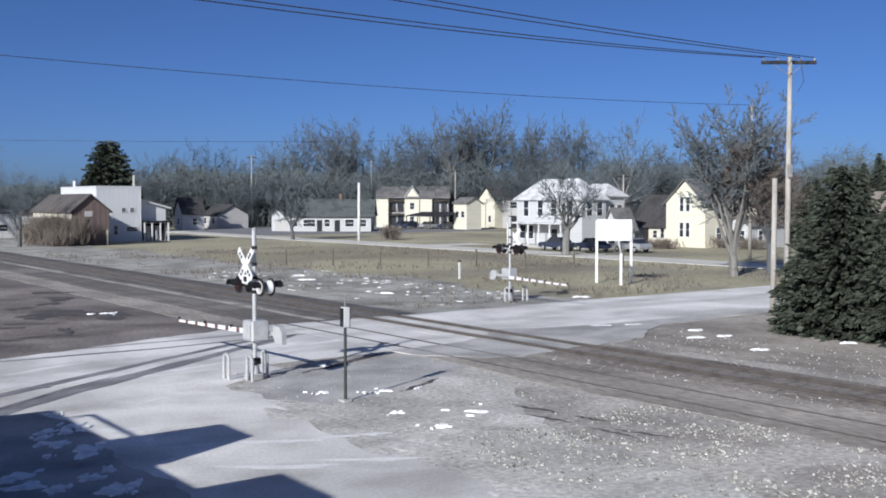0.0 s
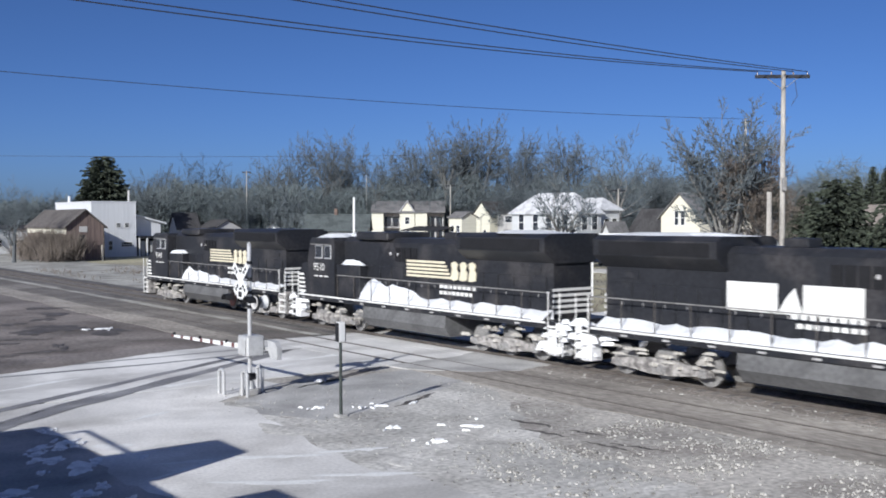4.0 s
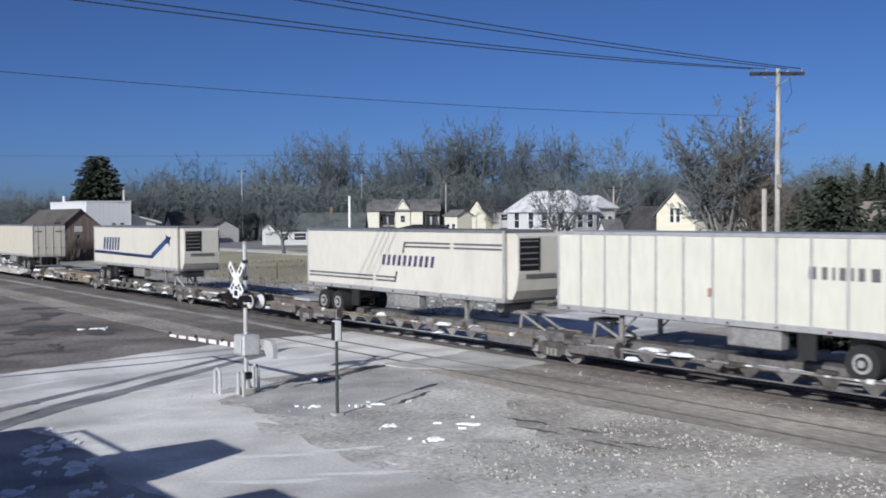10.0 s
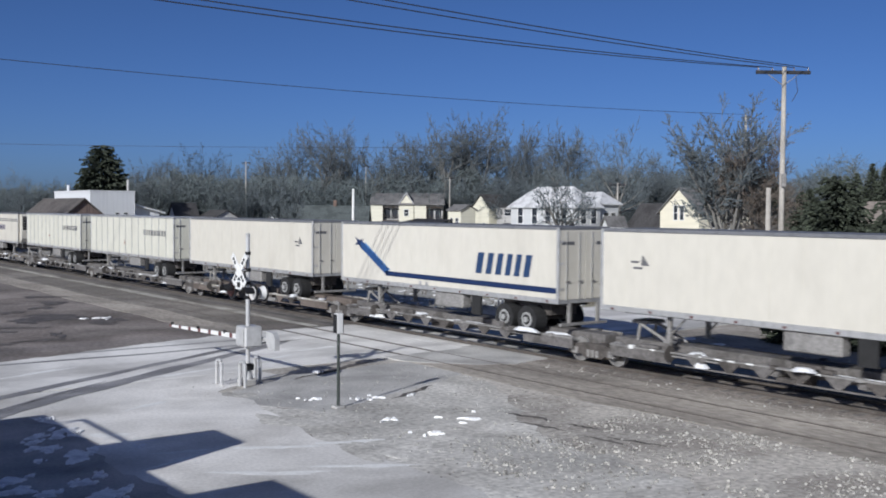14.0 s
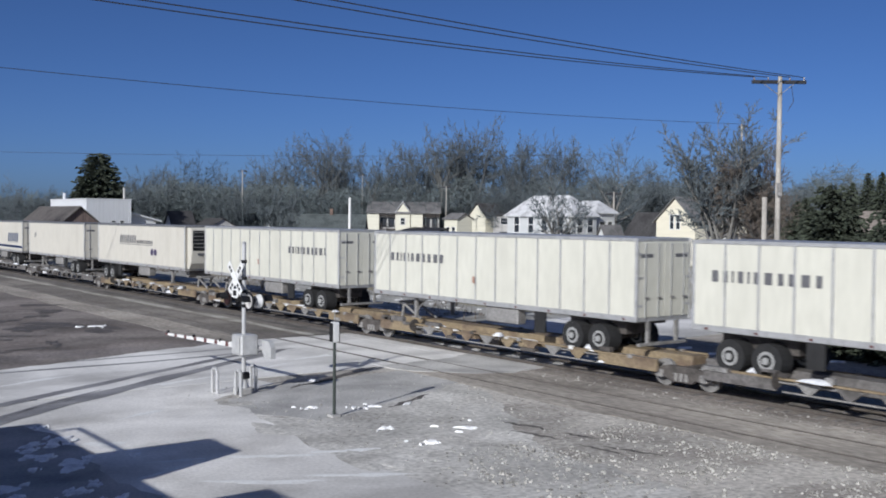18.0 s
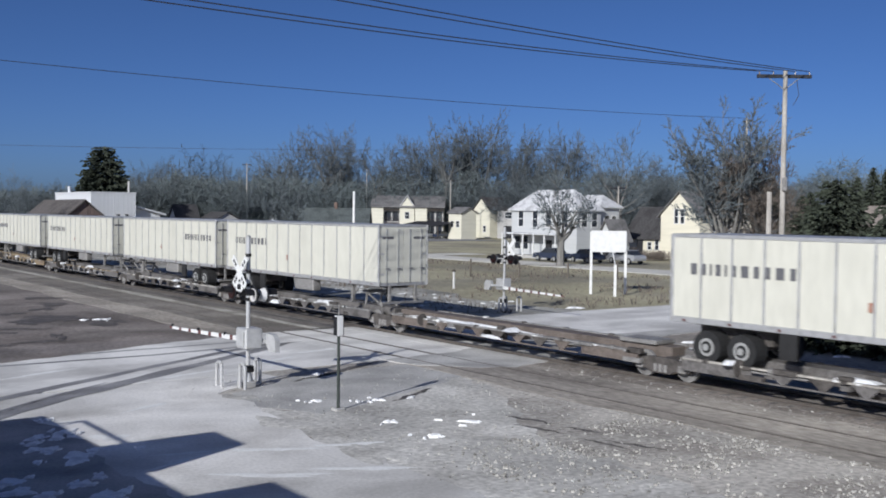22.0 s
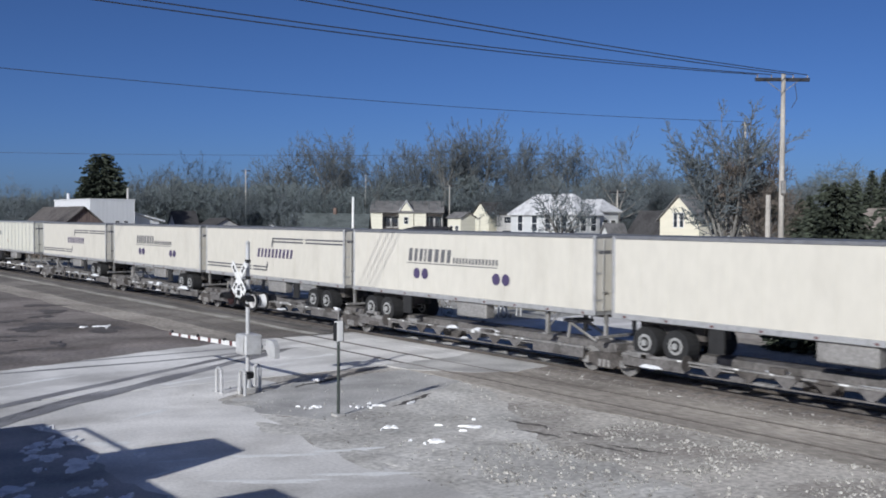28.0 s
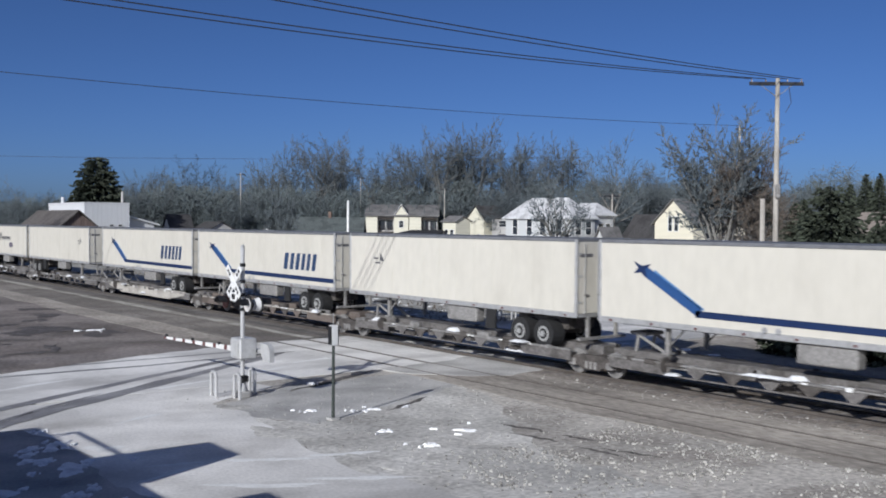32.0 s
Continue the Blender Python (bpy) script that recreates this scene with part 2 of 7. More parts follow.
    "steel_grey": mat("worn_grey_steel", (0.30, 0.29, 0.28), 0.6, 0.3, vary=0.3, scale=1.5, fine=14.0),
    "car_yellow": mat("faded_yellow_steel", (0.25, 0.195, 0.125), 0.6, vary=0.3, scale=1.2, fine=10.0, second=(0.16, 0.118, 0.085), amount=0.5),
    "car_grey": mat("grimy_grey_steel", (0.17, 0.16, 0.155), 0.65, 0.2, vary=0.35, scale=1.5, fine=10.0, second=(0.10, 0.093, 0.088), amount=0.5),
    "car_pale": mat("salt_white_steel", (0.44, 0.415, 0.375), 0.7, vary=0.3, scale=1.2, fine=10.0, second=(0.30, 0.28, 0.255), amount=0.5),
    "loco_dust": mat("dusty_truck_steel", (0.36, 0.34, 0.32), 0.8, vary=0.45, scale=3.5, fine=10.0, second=(0.14, 0.13, 0.125), amount=0.5),
    "car_brown": mat("faded_brown_steel", (0.15, 0.125, 0.11), 0.65, vary=0.3, scale=1.2, fine=10.0, second=(0.11, 0.09, 0.078), amount=0.5),
    "blue": mat("royal_blue_vinyl", (0.013, 0.028, 0.085), 0.4, vary=0.1),
    "mid_blue": mat("bright_blue_vinyl", (0.025, 0.075, 0.21), 0.4, vary=0.15, scale=2.0),
    "pale_blue": mat("pale_blue_vinyl", (0.10, 0.22, 0.42), 0.4, vary=0.1),
    "blue_letter": mat("blue_letter_vinyl", (0.022, 0.05, 0.12), 0.4, vary=0.1),
    "purple": mat("dark_violet_vinyl", (0.07, 0.055, 0.12), 0.45, vary=0.1),
    "grey_letter": mat("dark_grey_vinyl", (0.12, 0.12, 0.13), 0.45, vary=0.1),
    "tan_mark": mat("rust_red_vinyl", (0.36, 0.20, 0.15), 0.5, vary=0.1),
    "loco_black": mat("locomotive_black", (0.022, 0.023, 0.027), 0.42, vary=0.35, scale=0.8, fine=8.0, bump=0.05, second=(0.045, 0.043, 0.045), amount=0.4),
    "loco_grille": mat("dark_grille", (0.012, 0.012, 0.014), 0.7, vary=0.3),
    "loco_grey": mat("dusty_tank", (0.135, 0.134, 0.135), 0.6, vary=0.25, scale=0.8, fine=8.0),
    "loco_white": mat("locomotive_white", (0.72, 0.71, 0.68), 0.5, vary=0.12),
    "loco_dash": mat("dull_reflective_tape", (0.42, 0.41, 0.40), 0.6, vary=0.2),
    "loco_cream": mat("faded_cream_stripe", (0.66, 0.60, 0.45), 0.5, vary=0.12),
    "car_blue": mat("dark_blue_car", (0.03, 0.04, 0.07), 0.25, vary=0.1, spec=0.6),
    "car_silver": mat("silver_car", (0.42, 0.43, 0.45), 0.3, 0.3, vary=0.1, spec=0.6),
    "car_red": mat("dark_red_car", (0.16, 0.03, 0.03), 0.25, vary=0.1, spec=0.6),
}


# ---- mesh helpers ----
def box(bm, x0, x1, y0, y1, z0, z1, bevel=0.0):
    """An axis-aligned block, with rounded edges where bevel is given."""
    v = [bm.verts.new(p) for p in ((x0, y0, z0), (x1, y0, z0), (x1, y1, z0), (x0, y1, z0), (x0, y0, z1), (x1, y0, z1), (x1, y1, z1), (x0, y1, z1))]
    f = [bm.faces.new([v[i] for i in q]) for q in ((3, 2, 1, 0), (4, 5, 6, 7), (0, 1, 5, 4), (1, 2, 6, 5), (2, 3, 7, 6), (3, 0, 4, 7))]
    if bevel:
        edges = list({e for face in f for e in face.edges})
        bmesh.ops.bevel(bm, geom=edges, offset=bevel, segments=1, affect="EDGES", profile=0.5)
    return bm


def tube(bm, a, b, ra, rb=None, n=8, cap=True):
    """A tapered round bar from a to b."""
    a, b, rb = Vector(a), Vector(b), ra if rb is None else rb
    d = (b - a).normalized()
    u = d.orthogonal().normalized()
    w = d.cross(u)
    rings = [[bm.verts.new(p + (u * math.cos(k * math.tau / n) + w * math.sin(k * math.tau / n)) * r) for k in range(n)] for p, r in ((a, ra), (b, rb))]
    for k in range(n):
        bm.faces.new((rings[0][k], rings[0][(k + 1) % n], rings[1][(k + 1) % n], rings[1][k]))
    if cap:
        bm.faces.new(rings[0][::-1])
        bm.faces.new(rings[1])
    return bm


def prism(bm, outline, axis, lo, hi):
    """A plane outline pushed from lo to hi along an axis ('x': outline in y, z; 'y': in x, z; 'z': in x, y)."""
    def put(p, h):
        return {"x": (h, p[0], p[1]), "y": (p[0], h, p[1]), "z": (p[0], p[1], h)}[axis]
    a, b = [bm.verts.new(put(p, lo)) for p in outline], [bm.verts.new(put(p, hi)) for p in outline]
    bm.faces.new(a)
    bm.faces.new(b)
    for i in range(len(a)):
        j = (i + 1) % len(a)
        bm.faces.new((a[i], a[j], b[j], b[i]))
    bmesh.ops.recalc_face_normals(bm, faces=bm.faces[:])
    return bm


def make(name, bm, material, smooth=False):
    data = bpy.data.meshes.new(name)
    bmesh.ops.recalc_face_normals(bm, faces=bm.faces[:])
    bm.to_mesh(data)
    bm.free()
    data.materials.append(material)
    if smooth:
        for p in data.polygons:
            p.use_smooth = True
    return new(name, data)


def part(name, bm, material, parent, label="", smooth=False):
    """One mesh under a thing or a part."""
    ob = make(name, bm, material, smooth)
    ob.parent = parent
    if label:
        ob["label"] = label
    return ob


def again(name, ob, parent, m=None):
    """The same mesh once more under a thing, as an object of its own."""
    o = new(name, ob.data)
    o.parent = parent
    if m is not None:
        o.matrix_basis = m
    return o


def nb():
    return bmesh.new()


def blob(bm, x, y, z, rx, ry, rz, rnd, n=14, lift=0.0, torn=0.0):
    """A low irregular mound with an uneven outline."""
    ph = [rnd.uniform(0, 6.28) for _ in range(4)]
    rim, mid = [], []
    for k in range(n):
        a = math.tau * k / n
        r = 1 + 0.28 * math.sin(2 * a + ph[0]) + 0.2 * math.sin(3 * a + ph[1]) + 0.14 * math.sin(5 * a + ph[2]) + rnd.uniform(-torn, torn)
        rim.append(bm.verts.new((x + rx * r * math.cos(a), y + ry * r * math.sin(a), z + lift)))
        mid.append(bm.verts.new((x + 0.6 * rx * r * math.cos(a), y + 0.6 * ry * r * math.sin(a), z + rz * rnd.uniform(0.6, 1.0))))
    top = bm.verts.new((x, y, z + rz))
    for k in range(n):
        j = (k + 1) % n
        bm.faces.new((rim[k], rim[j], mid[j], mid[k]))
        bm.faces.new((mid[k], mid[j], top))
    return bm


def sheet(name, outline, z, material, label, depth=0.05, category=""):
    """A flat slab of the setting with a given outline."""
    bm = nb()
    prism(bm, outline, "z", z - depth, z)
    return tagged(make(name, bm, material), label, category, kind="structure")


def ragged(x0, x1, y0, y1, step, wobble, seed):
    """A rectangle's outline with uneven edges."""
    rnd, pts = random.Random(seed), []
    corners = [(x0, y0), (x1, y0), (x1, y1), (x0, y1)]
    for (ax, ay), (bx, by) in zip(corners, corners[1:] + corners[:1]):
        n = max(1, int(math.hypot(bx - ax, by - ay) / step))
        for i in range(n):
            w = wobble if i else 0
            pts.append((ax + (bx - ax) * i / n + rnd.uniform(-w, w), ay + (by - ay) * i / n + rnd.uniform(-w, w)))
    return pts


def rough(outline, step, wobble, seed):
    """An outline with more points and uneven edges; its far corners stay put."""
    rnd, pts = random.Random(seed), []
    for (ax, ay), (bx, by) in zip(outline, outline[1:] + outline[:1]):
        far = math.hypot(bx - ax, by - ay)
        n = max(1, min(40, int(far / step)))
        for i in range(n):
            w = wobble if i else 0
            pts.append((ax + (bx - ax) * i / n + rnd.uniform(-w, w), ay + (by - ay) * i / n + rnd.uniform(-w, w)))
    return pts


# ---- ground, road and tracks ----
TRACK, SIDING = 25.95, 22.05      # the middles of the two tracks
ROAD0, ROAD1 = 30.2, 39.6        # the road's edges


def build_ground():
    bm = nb()
    # one sheet, finer towards the middle, out to the horizon
    xs = [-3000, -800, -200, -60] + list(range(-40, 130, 5)) + [160, 220, 320, 600, 1200, 3000]
    ys = [-3000, -800, -200, -60] + list(range(-40, 260, 6)) + [300, 400, 700, 1400, 3000]
    grid = [[bm.verts.new((x, y, -0.06 + (0.05 * noise.noise((x * 0.11, y * 0.11, 0)) - 0.03 if 33 < x < 130 and 45 < y < 250 else -0.03))) for y in ys] for x in xs]
    for i in range(len(xs) - 1):
        for j in range(len(ys) - 1):
            bm.faces.new((grid[i][j], grid[i + 1][j], grid[i + 1][j + 1], grid[i][j + 1]))
    tagged(make("ground", bm, M["grass"], True), "tan dormant winter grass on flat ground", "ground", kind="structure")
    sheet("dirt_yard", ragged(-60, 19.3, 39.3, 240, 6, 0.2, 3), -0.03, M["dirt"], "bare brown dirt beside the railway", category="ground")
    sheet("gravel_yard", ragged(11.5, 29.0, -60, 30.6, 4, 0.2, 4), -0.02, M["yard"], "pale gravel with scattered stones", category="ground")
    sheet("gravel_verge", ragged(28.7, 42.5, -60, 30.5, 3, 0.35, 5), -0.026, M["fines"], "gravel verge behind the tracks", category="ground")
    sheet("gravel_shoulder", ragged(18.6, 20.5, 39.9, 190, 3, 0.25, 12), -0.018, M["fines"], "pale gravel strip along the siding", category="ground")
    sheet("field_verge", ragged(19.1, 41.0, 39.3, 170, 5, 1.6, 11), -0.058, M["field_gravel"], "grey gravelly verge between tracks and field", category="ground")
    sheet("road", ragged(-400, 300, ROAD0, ROAD1, 7, 0.16, 6), 0.0, M["road"], "salt-bleached two-lane asphalt road over the tracks", category="road")
    sheet("concrete_apron", rough([(-40, -40), (11.0, -40), (11.2, 8), (12.2, 16), (12.0, 21), (12.9, 25.5), (12.6, 27.2), (15.5, 28.9), (15.2, 30.1), (-40, 30.1)], 0.6, 0.16, 21), -0.008, M["apron"], "pale worn concrete apron beside the road", category="pavement")
    sheet("asphalt_island", rough([(12.4, 25.6), (13.6, 23.0), (16.5, 24.0), (18.9, 24.9), (21.4, 26.4), (20.6, 29.0), (18.0, 28.7), (15.8, 28.6), (13.0, 27.1)], 0.5, 0.12, 22), -0.012, M["island"], "grey asphalt patch round the crossing signal", category="pavement")
    # damp patch, its dark colour cut to the edge of the cast shadow
    sheet("damp_shaded_ground", rough([(3.0, 16.0), (7.2, 16.4), (7.3, 19.0), (7.2, 21.0), (7.6, 23.4), (7.5, 25.3), (7.2, 26.6), (5.0, 27.4), (1.0, 25.0)], 0.5, 0.25, 23), -0.003, M["damp_shade"], "damp broken asphalt darkened inside the building's shadow, with snow remains", category="pavement")
    sheet("crossing_pavement", rough([(20.4, 30.1), (20.6, 28.6), (22.0, 26.8), (23.3, 26.2), (25.3, 26.7), (27.0, 26.8), (28.9, 26.9), (30.6, 27.3), (32.2, 28.6), (34.4, 29.5), (38.5, 29.9), (60.0, 30.2), (60.0, 30.9), (38.5, 30.6), (36.1, 30.9), (32.0, 31.2), (28.9, 31.8), (27.5, 32.6), (26.0, 31.5), (24.0, 30.4)], 0.5, 0.1, 24), 0.016, M["island"], "grey worn asphalt about the tracks beside the road", category="pavement")
    sheet("dirt_wedge", rough([(-40, 33.6), (-10, 34.8), (8.8, 36.5), (12.8, 37.7), (15.6, 38.6), (18.4, 39.3), (19.2, 40.4), (-40, 40.4)], 0.6, 0.14, 25), 0.005, M["dirt"], "bare dirt spread over the road's edge", category="ground")
    sheet("gravel_strip", ragged(23.1, 23.55, 40.0, 170, 2.5, 0.14, 27), 0.012, M["field_gravel"], "pale gravel strip between the tracks", category="ground")
    sheet("dusty_gravel", rough([(11.0, -20), (15.5, -20), (15.0, 4), (15.4, 10), (16.0, 14), (16.6, 18.0), (18.4, 21.0), (20.0, 23.6), (20.2, 26.0), (18.9, 24.9), (16.5, 24.0), (13.6, 23.0), (12.6, 25.2), (11.8, 20.0), (11.8, 15.0), (11.2, 7.0)], 0.5, 0.3, 26), -0.014, M["dust"], "dusty pale gravel beside the concrete", category="ground")
    for k, (x, y, a, b) in enumerate(((12.3, 18.5, 0.5, 1.3), (12.2, 22.5, 0.5, 1.0), (11.9, 12.5, 0.5, 1.8), (12.9, 26.4, 0.4, 0.5), (11.4, 9.0, 0.4, 1.5))):
        bm = nb()
        blob(bm, x, y, -0.004, a, b, 0.012, random.Random(60 + k), 18, -0.006)
        tagged(make("gravel_spill", bm, M["dust"]), "thin gravel washed onto the concrete", "gravel", kind="structure")
    # wet tyre lanes on the road
    lanes = ((((1.0, 25.6), (4.0, 27.6), (7.1, 29.6), (10.0, 31.3), (14.3, 33.8), (17.0, 35.3), (19.5, 36.5)), 0.55), (((0.0, 23.0), (3.5, 25.2), (6.5, 27.1), (7.9, 28.3), (10.2, 29.9), (12.9, 31.7), (16.3, 33.9), (19.9, 36.2)), 0.8), (((3.5, 25.9), (6.7, 27.8), (8.6, 29.3), (10.6, 30.7)), 0.26), (((-25, 36.4), (8, 35.9), (14, 35.7), (20.5, 36.2)), 0.3), (((2, 37.6), (10, 37.3), (20, 37.4)), 0.22))
    for path, w in lanes:
        bm = nb()
        rnd = random.Random(int(w * 100))
        pts = []
        for (ax, ay), (bx, by) in zip(path, path[1:]):
            n = max(2, int(math.hypot(bx - ax, by - ay) / 1.2))
            pts += [(ax + (bx - ax) * k / n, ay + (by - ay) * k / n) for k in range(n)]
        pts.append(path[-1])
        low, high = [], []
        for k, (x, y) in enumerate(pts):
            ww = w * 0.5 * rnd.uniform(0.7, 1.15) * (0.15 if k == len(pts) - 1 else 1)
            c = y + rnd.uniform(-0.05, 0.05)
            low.append(bm.verts.new((x, c - ww, 0.004)))
            high.append(bm.verts.new((x, c + ww, 0.004)))
        for k in range(len(pts) - 1):
            bm.faces.new((low[k], low[k + 1], high[k + 1], high[k]))
        tagged(make("wet_lane", bm, M["wet"]), "dark wet tyre lane on the asphalt", "road", kind="structure")
    sheet("street", ragged(70.6, 76.4, 45, 420, 9, 0.15, 8), 0.0, M["street"], "pale side street parallel to the railway", category="road")
    sheet("driveway", ragged(76, 84, 101, 105, 4, 0.1, 9), 0.005, M["street"], "pale driveway by the white house", category="road")
    sheet("car_park", ragged(76, 129, 152, 200, 9, 0.2, 10), -0.02, M["patch"], "grey car park before the apartments", category="pavement")


def build_track(x, y0, y1, dark):
    """Ballast bed, ties and two rails; at the road the bed ends and panels take over."""
    for a, b in ((y0, ROAD0 - 0.3), (ROAD1 + 0.3, y1)):
        bm = nb()
        n = 260
        rows = []
        for i in range(n + 1):
            y = a + (b - a) * i / n
            rows.append([bm.verts.new((x + dx + 0.1 * noise.noise((dx, y * 0.3, 1)), y, z)) for dx, z in (((-2.2 if dark else -1.75) + 0.5 * noise.noise((3, y * 0.25, 1)), -0.057 if y < 0 or not dark else -0.014), (-1.5, 0.0), (0, 0.01), (1.5, 0.0), (2.7 if dark else 3.2, -0.055 if dark else -0.014))])
        for r, s in zip(rows, rows[1:]):
            for i in range(4):
                bm.faces.new((r[i], r[i + 1], s[i + 1], s[i]))
        tagged(make("ballast_bed", bm, M[("ballast" if dark else "fines") if a < 0 else ("bed_dark" if dark else "verge")]), "grey-brown crushed-stone ballast bed", "ballast", kind="structure")
    bm = nb()
    y = -20.0
    rnd = random.Random(int(x))
    top = 0.012 if dark else -0.002   # the siding's ties lie almost buried
    while y < 150:
        if not ROAD0 - 0.2 < y < ROAD1 + 0.2:
            d = rnd.uniform(-0.05, 0.05)
            box(bm, x - 1.28 + d, x + 1.28 + d, y - 0.11, y + 0.11, -0.06, top)
        y += 0.53
    tagged(make("railway_ties", bm, M["tie"]), "dark creosoted timber ties in the ballast", "railway tie", kind="stuff")
    low = 0.0 if dark else -0.092     # the siding's rails stand half buried
    for side in (-0.7525, 0.7525):
        bm = nb()
        prism(bm, [(u, w + low) for u, w in [(x + side - 0.07, 0.012), (x + side + 0.07, 0.012), (x + side + 0.012, 0.035), (x + side + 0.012, 0.075), (x + side + 0.037, 0.082), (x + side + 0.037, 0.115), (x + side - 0.037, 0.115), (x + side - 0.037, 0.082), (x + side - 0.012, 0.075), (x + side - 0.012, 0.035)]], "y", y0, y1)
        tagged(make("rail", bm, M["rail"]), "worn steel rail of the railway track", "rail", "rails of the crossing", "structure")
    # crossing panels: between and beside the rails, flangeways left open
    for a, b in ((-1.6, -0.84), (-0.64, 0.64), (0.84, 1.6)):
        for i in range(4):
            lo, hi = ROAD0 + (ROAD1 - ROAD0) * i / 4, ROAD0 + (ROAD1 - ROAD0) * (i + 1) / 4
            bm = nb()
            box(bm, x + a, x + b, lo + 0.015, hi - 0.015, -0.02, 0.005)
            tagged(make("crossing_panel", bm, M["road"]), "pale concrete level-crossing panel between rails", "crossing panel", "panels of the level crossing", "structure")


build_ground()
build_track(TRACK, -700, 900, True)
build_track(SIDING, -700, 900, False)
# dark flangeway strips beside the rails on the road
for x in (TRACK, SIDING):
    for side in (-0.7525, 0.7525):
        bm = nb()
        box(bm, x + side - 0.09, x + side + 0.09, ROAD0, ROAD1, -0.02, 0.003)
        tagged(make("flangeway", bm, M["tie"]), "dark rubber flangeway along the rail", "flangeway", kind="structure")


# ---- crossing furniture ----
def empty(name, x, y, z=0.0, rz=0.0):
    e = new(name)
    e.empty_display_size = 0.3
    e.matrix_basis = pose(x, y, z, 0, 0, rz)
    return e


def lamp_unit(root, x, y, z, facing, lens, back=None):
    """A flashing-light unit: round black background, hood, lens and its bracket, facing -x or +x."""
    s = facing
    bm = nb()
    tube(bm, (x, y, z), (x + s * 0.03, y, z), 0.27, n=20)
    disc = part("background_disc", bm, M["black"], root, "round black background disc")
    bm = nb()
    tube(bm, (x - s * 0.12, y, z), (x + s * 0.02, y, z), 0.10, 0.16, n=14)
    part("lamp_housing", bm, M["black"], disc)
    # added pale disc that paints the sun's reflection on this lamp
    if back:
        bm = nb()
        tube(bm, (x - s * 0.15, y, z), (x - s * 0.005, y, z), 0.17, 0.21, n=18)
        part("sunlit_disc", bm, back, disc, "added pale disc painted like a sunlit lamp")
    bm = nb()
    tube(bm, (x + s * 0.032, y, z), (x + s * 0.06, y, z), 0.2, n=16)
    part("lens", bm, lens, disc, "round signal lens")
    bm = nb()
    pts = [(math.cos(a), math.sin(a)) for a in [math.pi * (k / 8.0) for k in range(9)]]
    ring = [[bm.verts.new((x + s * d, y + r * c, z + r * q)) for c, q in pts] for d, r in ((0.03, 0.18), (0.34, 0.19))]
    ring2 = [[bm.verts.new((x + s * d, y + r * c, z + r * q)) for c, q in pts] for d, r in ((0.03, 0.17), (0.34, 0.18))]
    for k in range(8):
        bm.faces.new((ring[0][k], ring[0][k + 1], ring[1][k + 1], ring[1][k]))
        bm.faces.new((ring2[0][k], ring2[0][k + 1], ring2[1][k + 1], ring2[1][k]))
        bm.faces.new((ring[1][k], ring[1][k + 1], ring2[1][k + 1], ring2[1][k]))
    part("hood", bm, M["black"], disc)


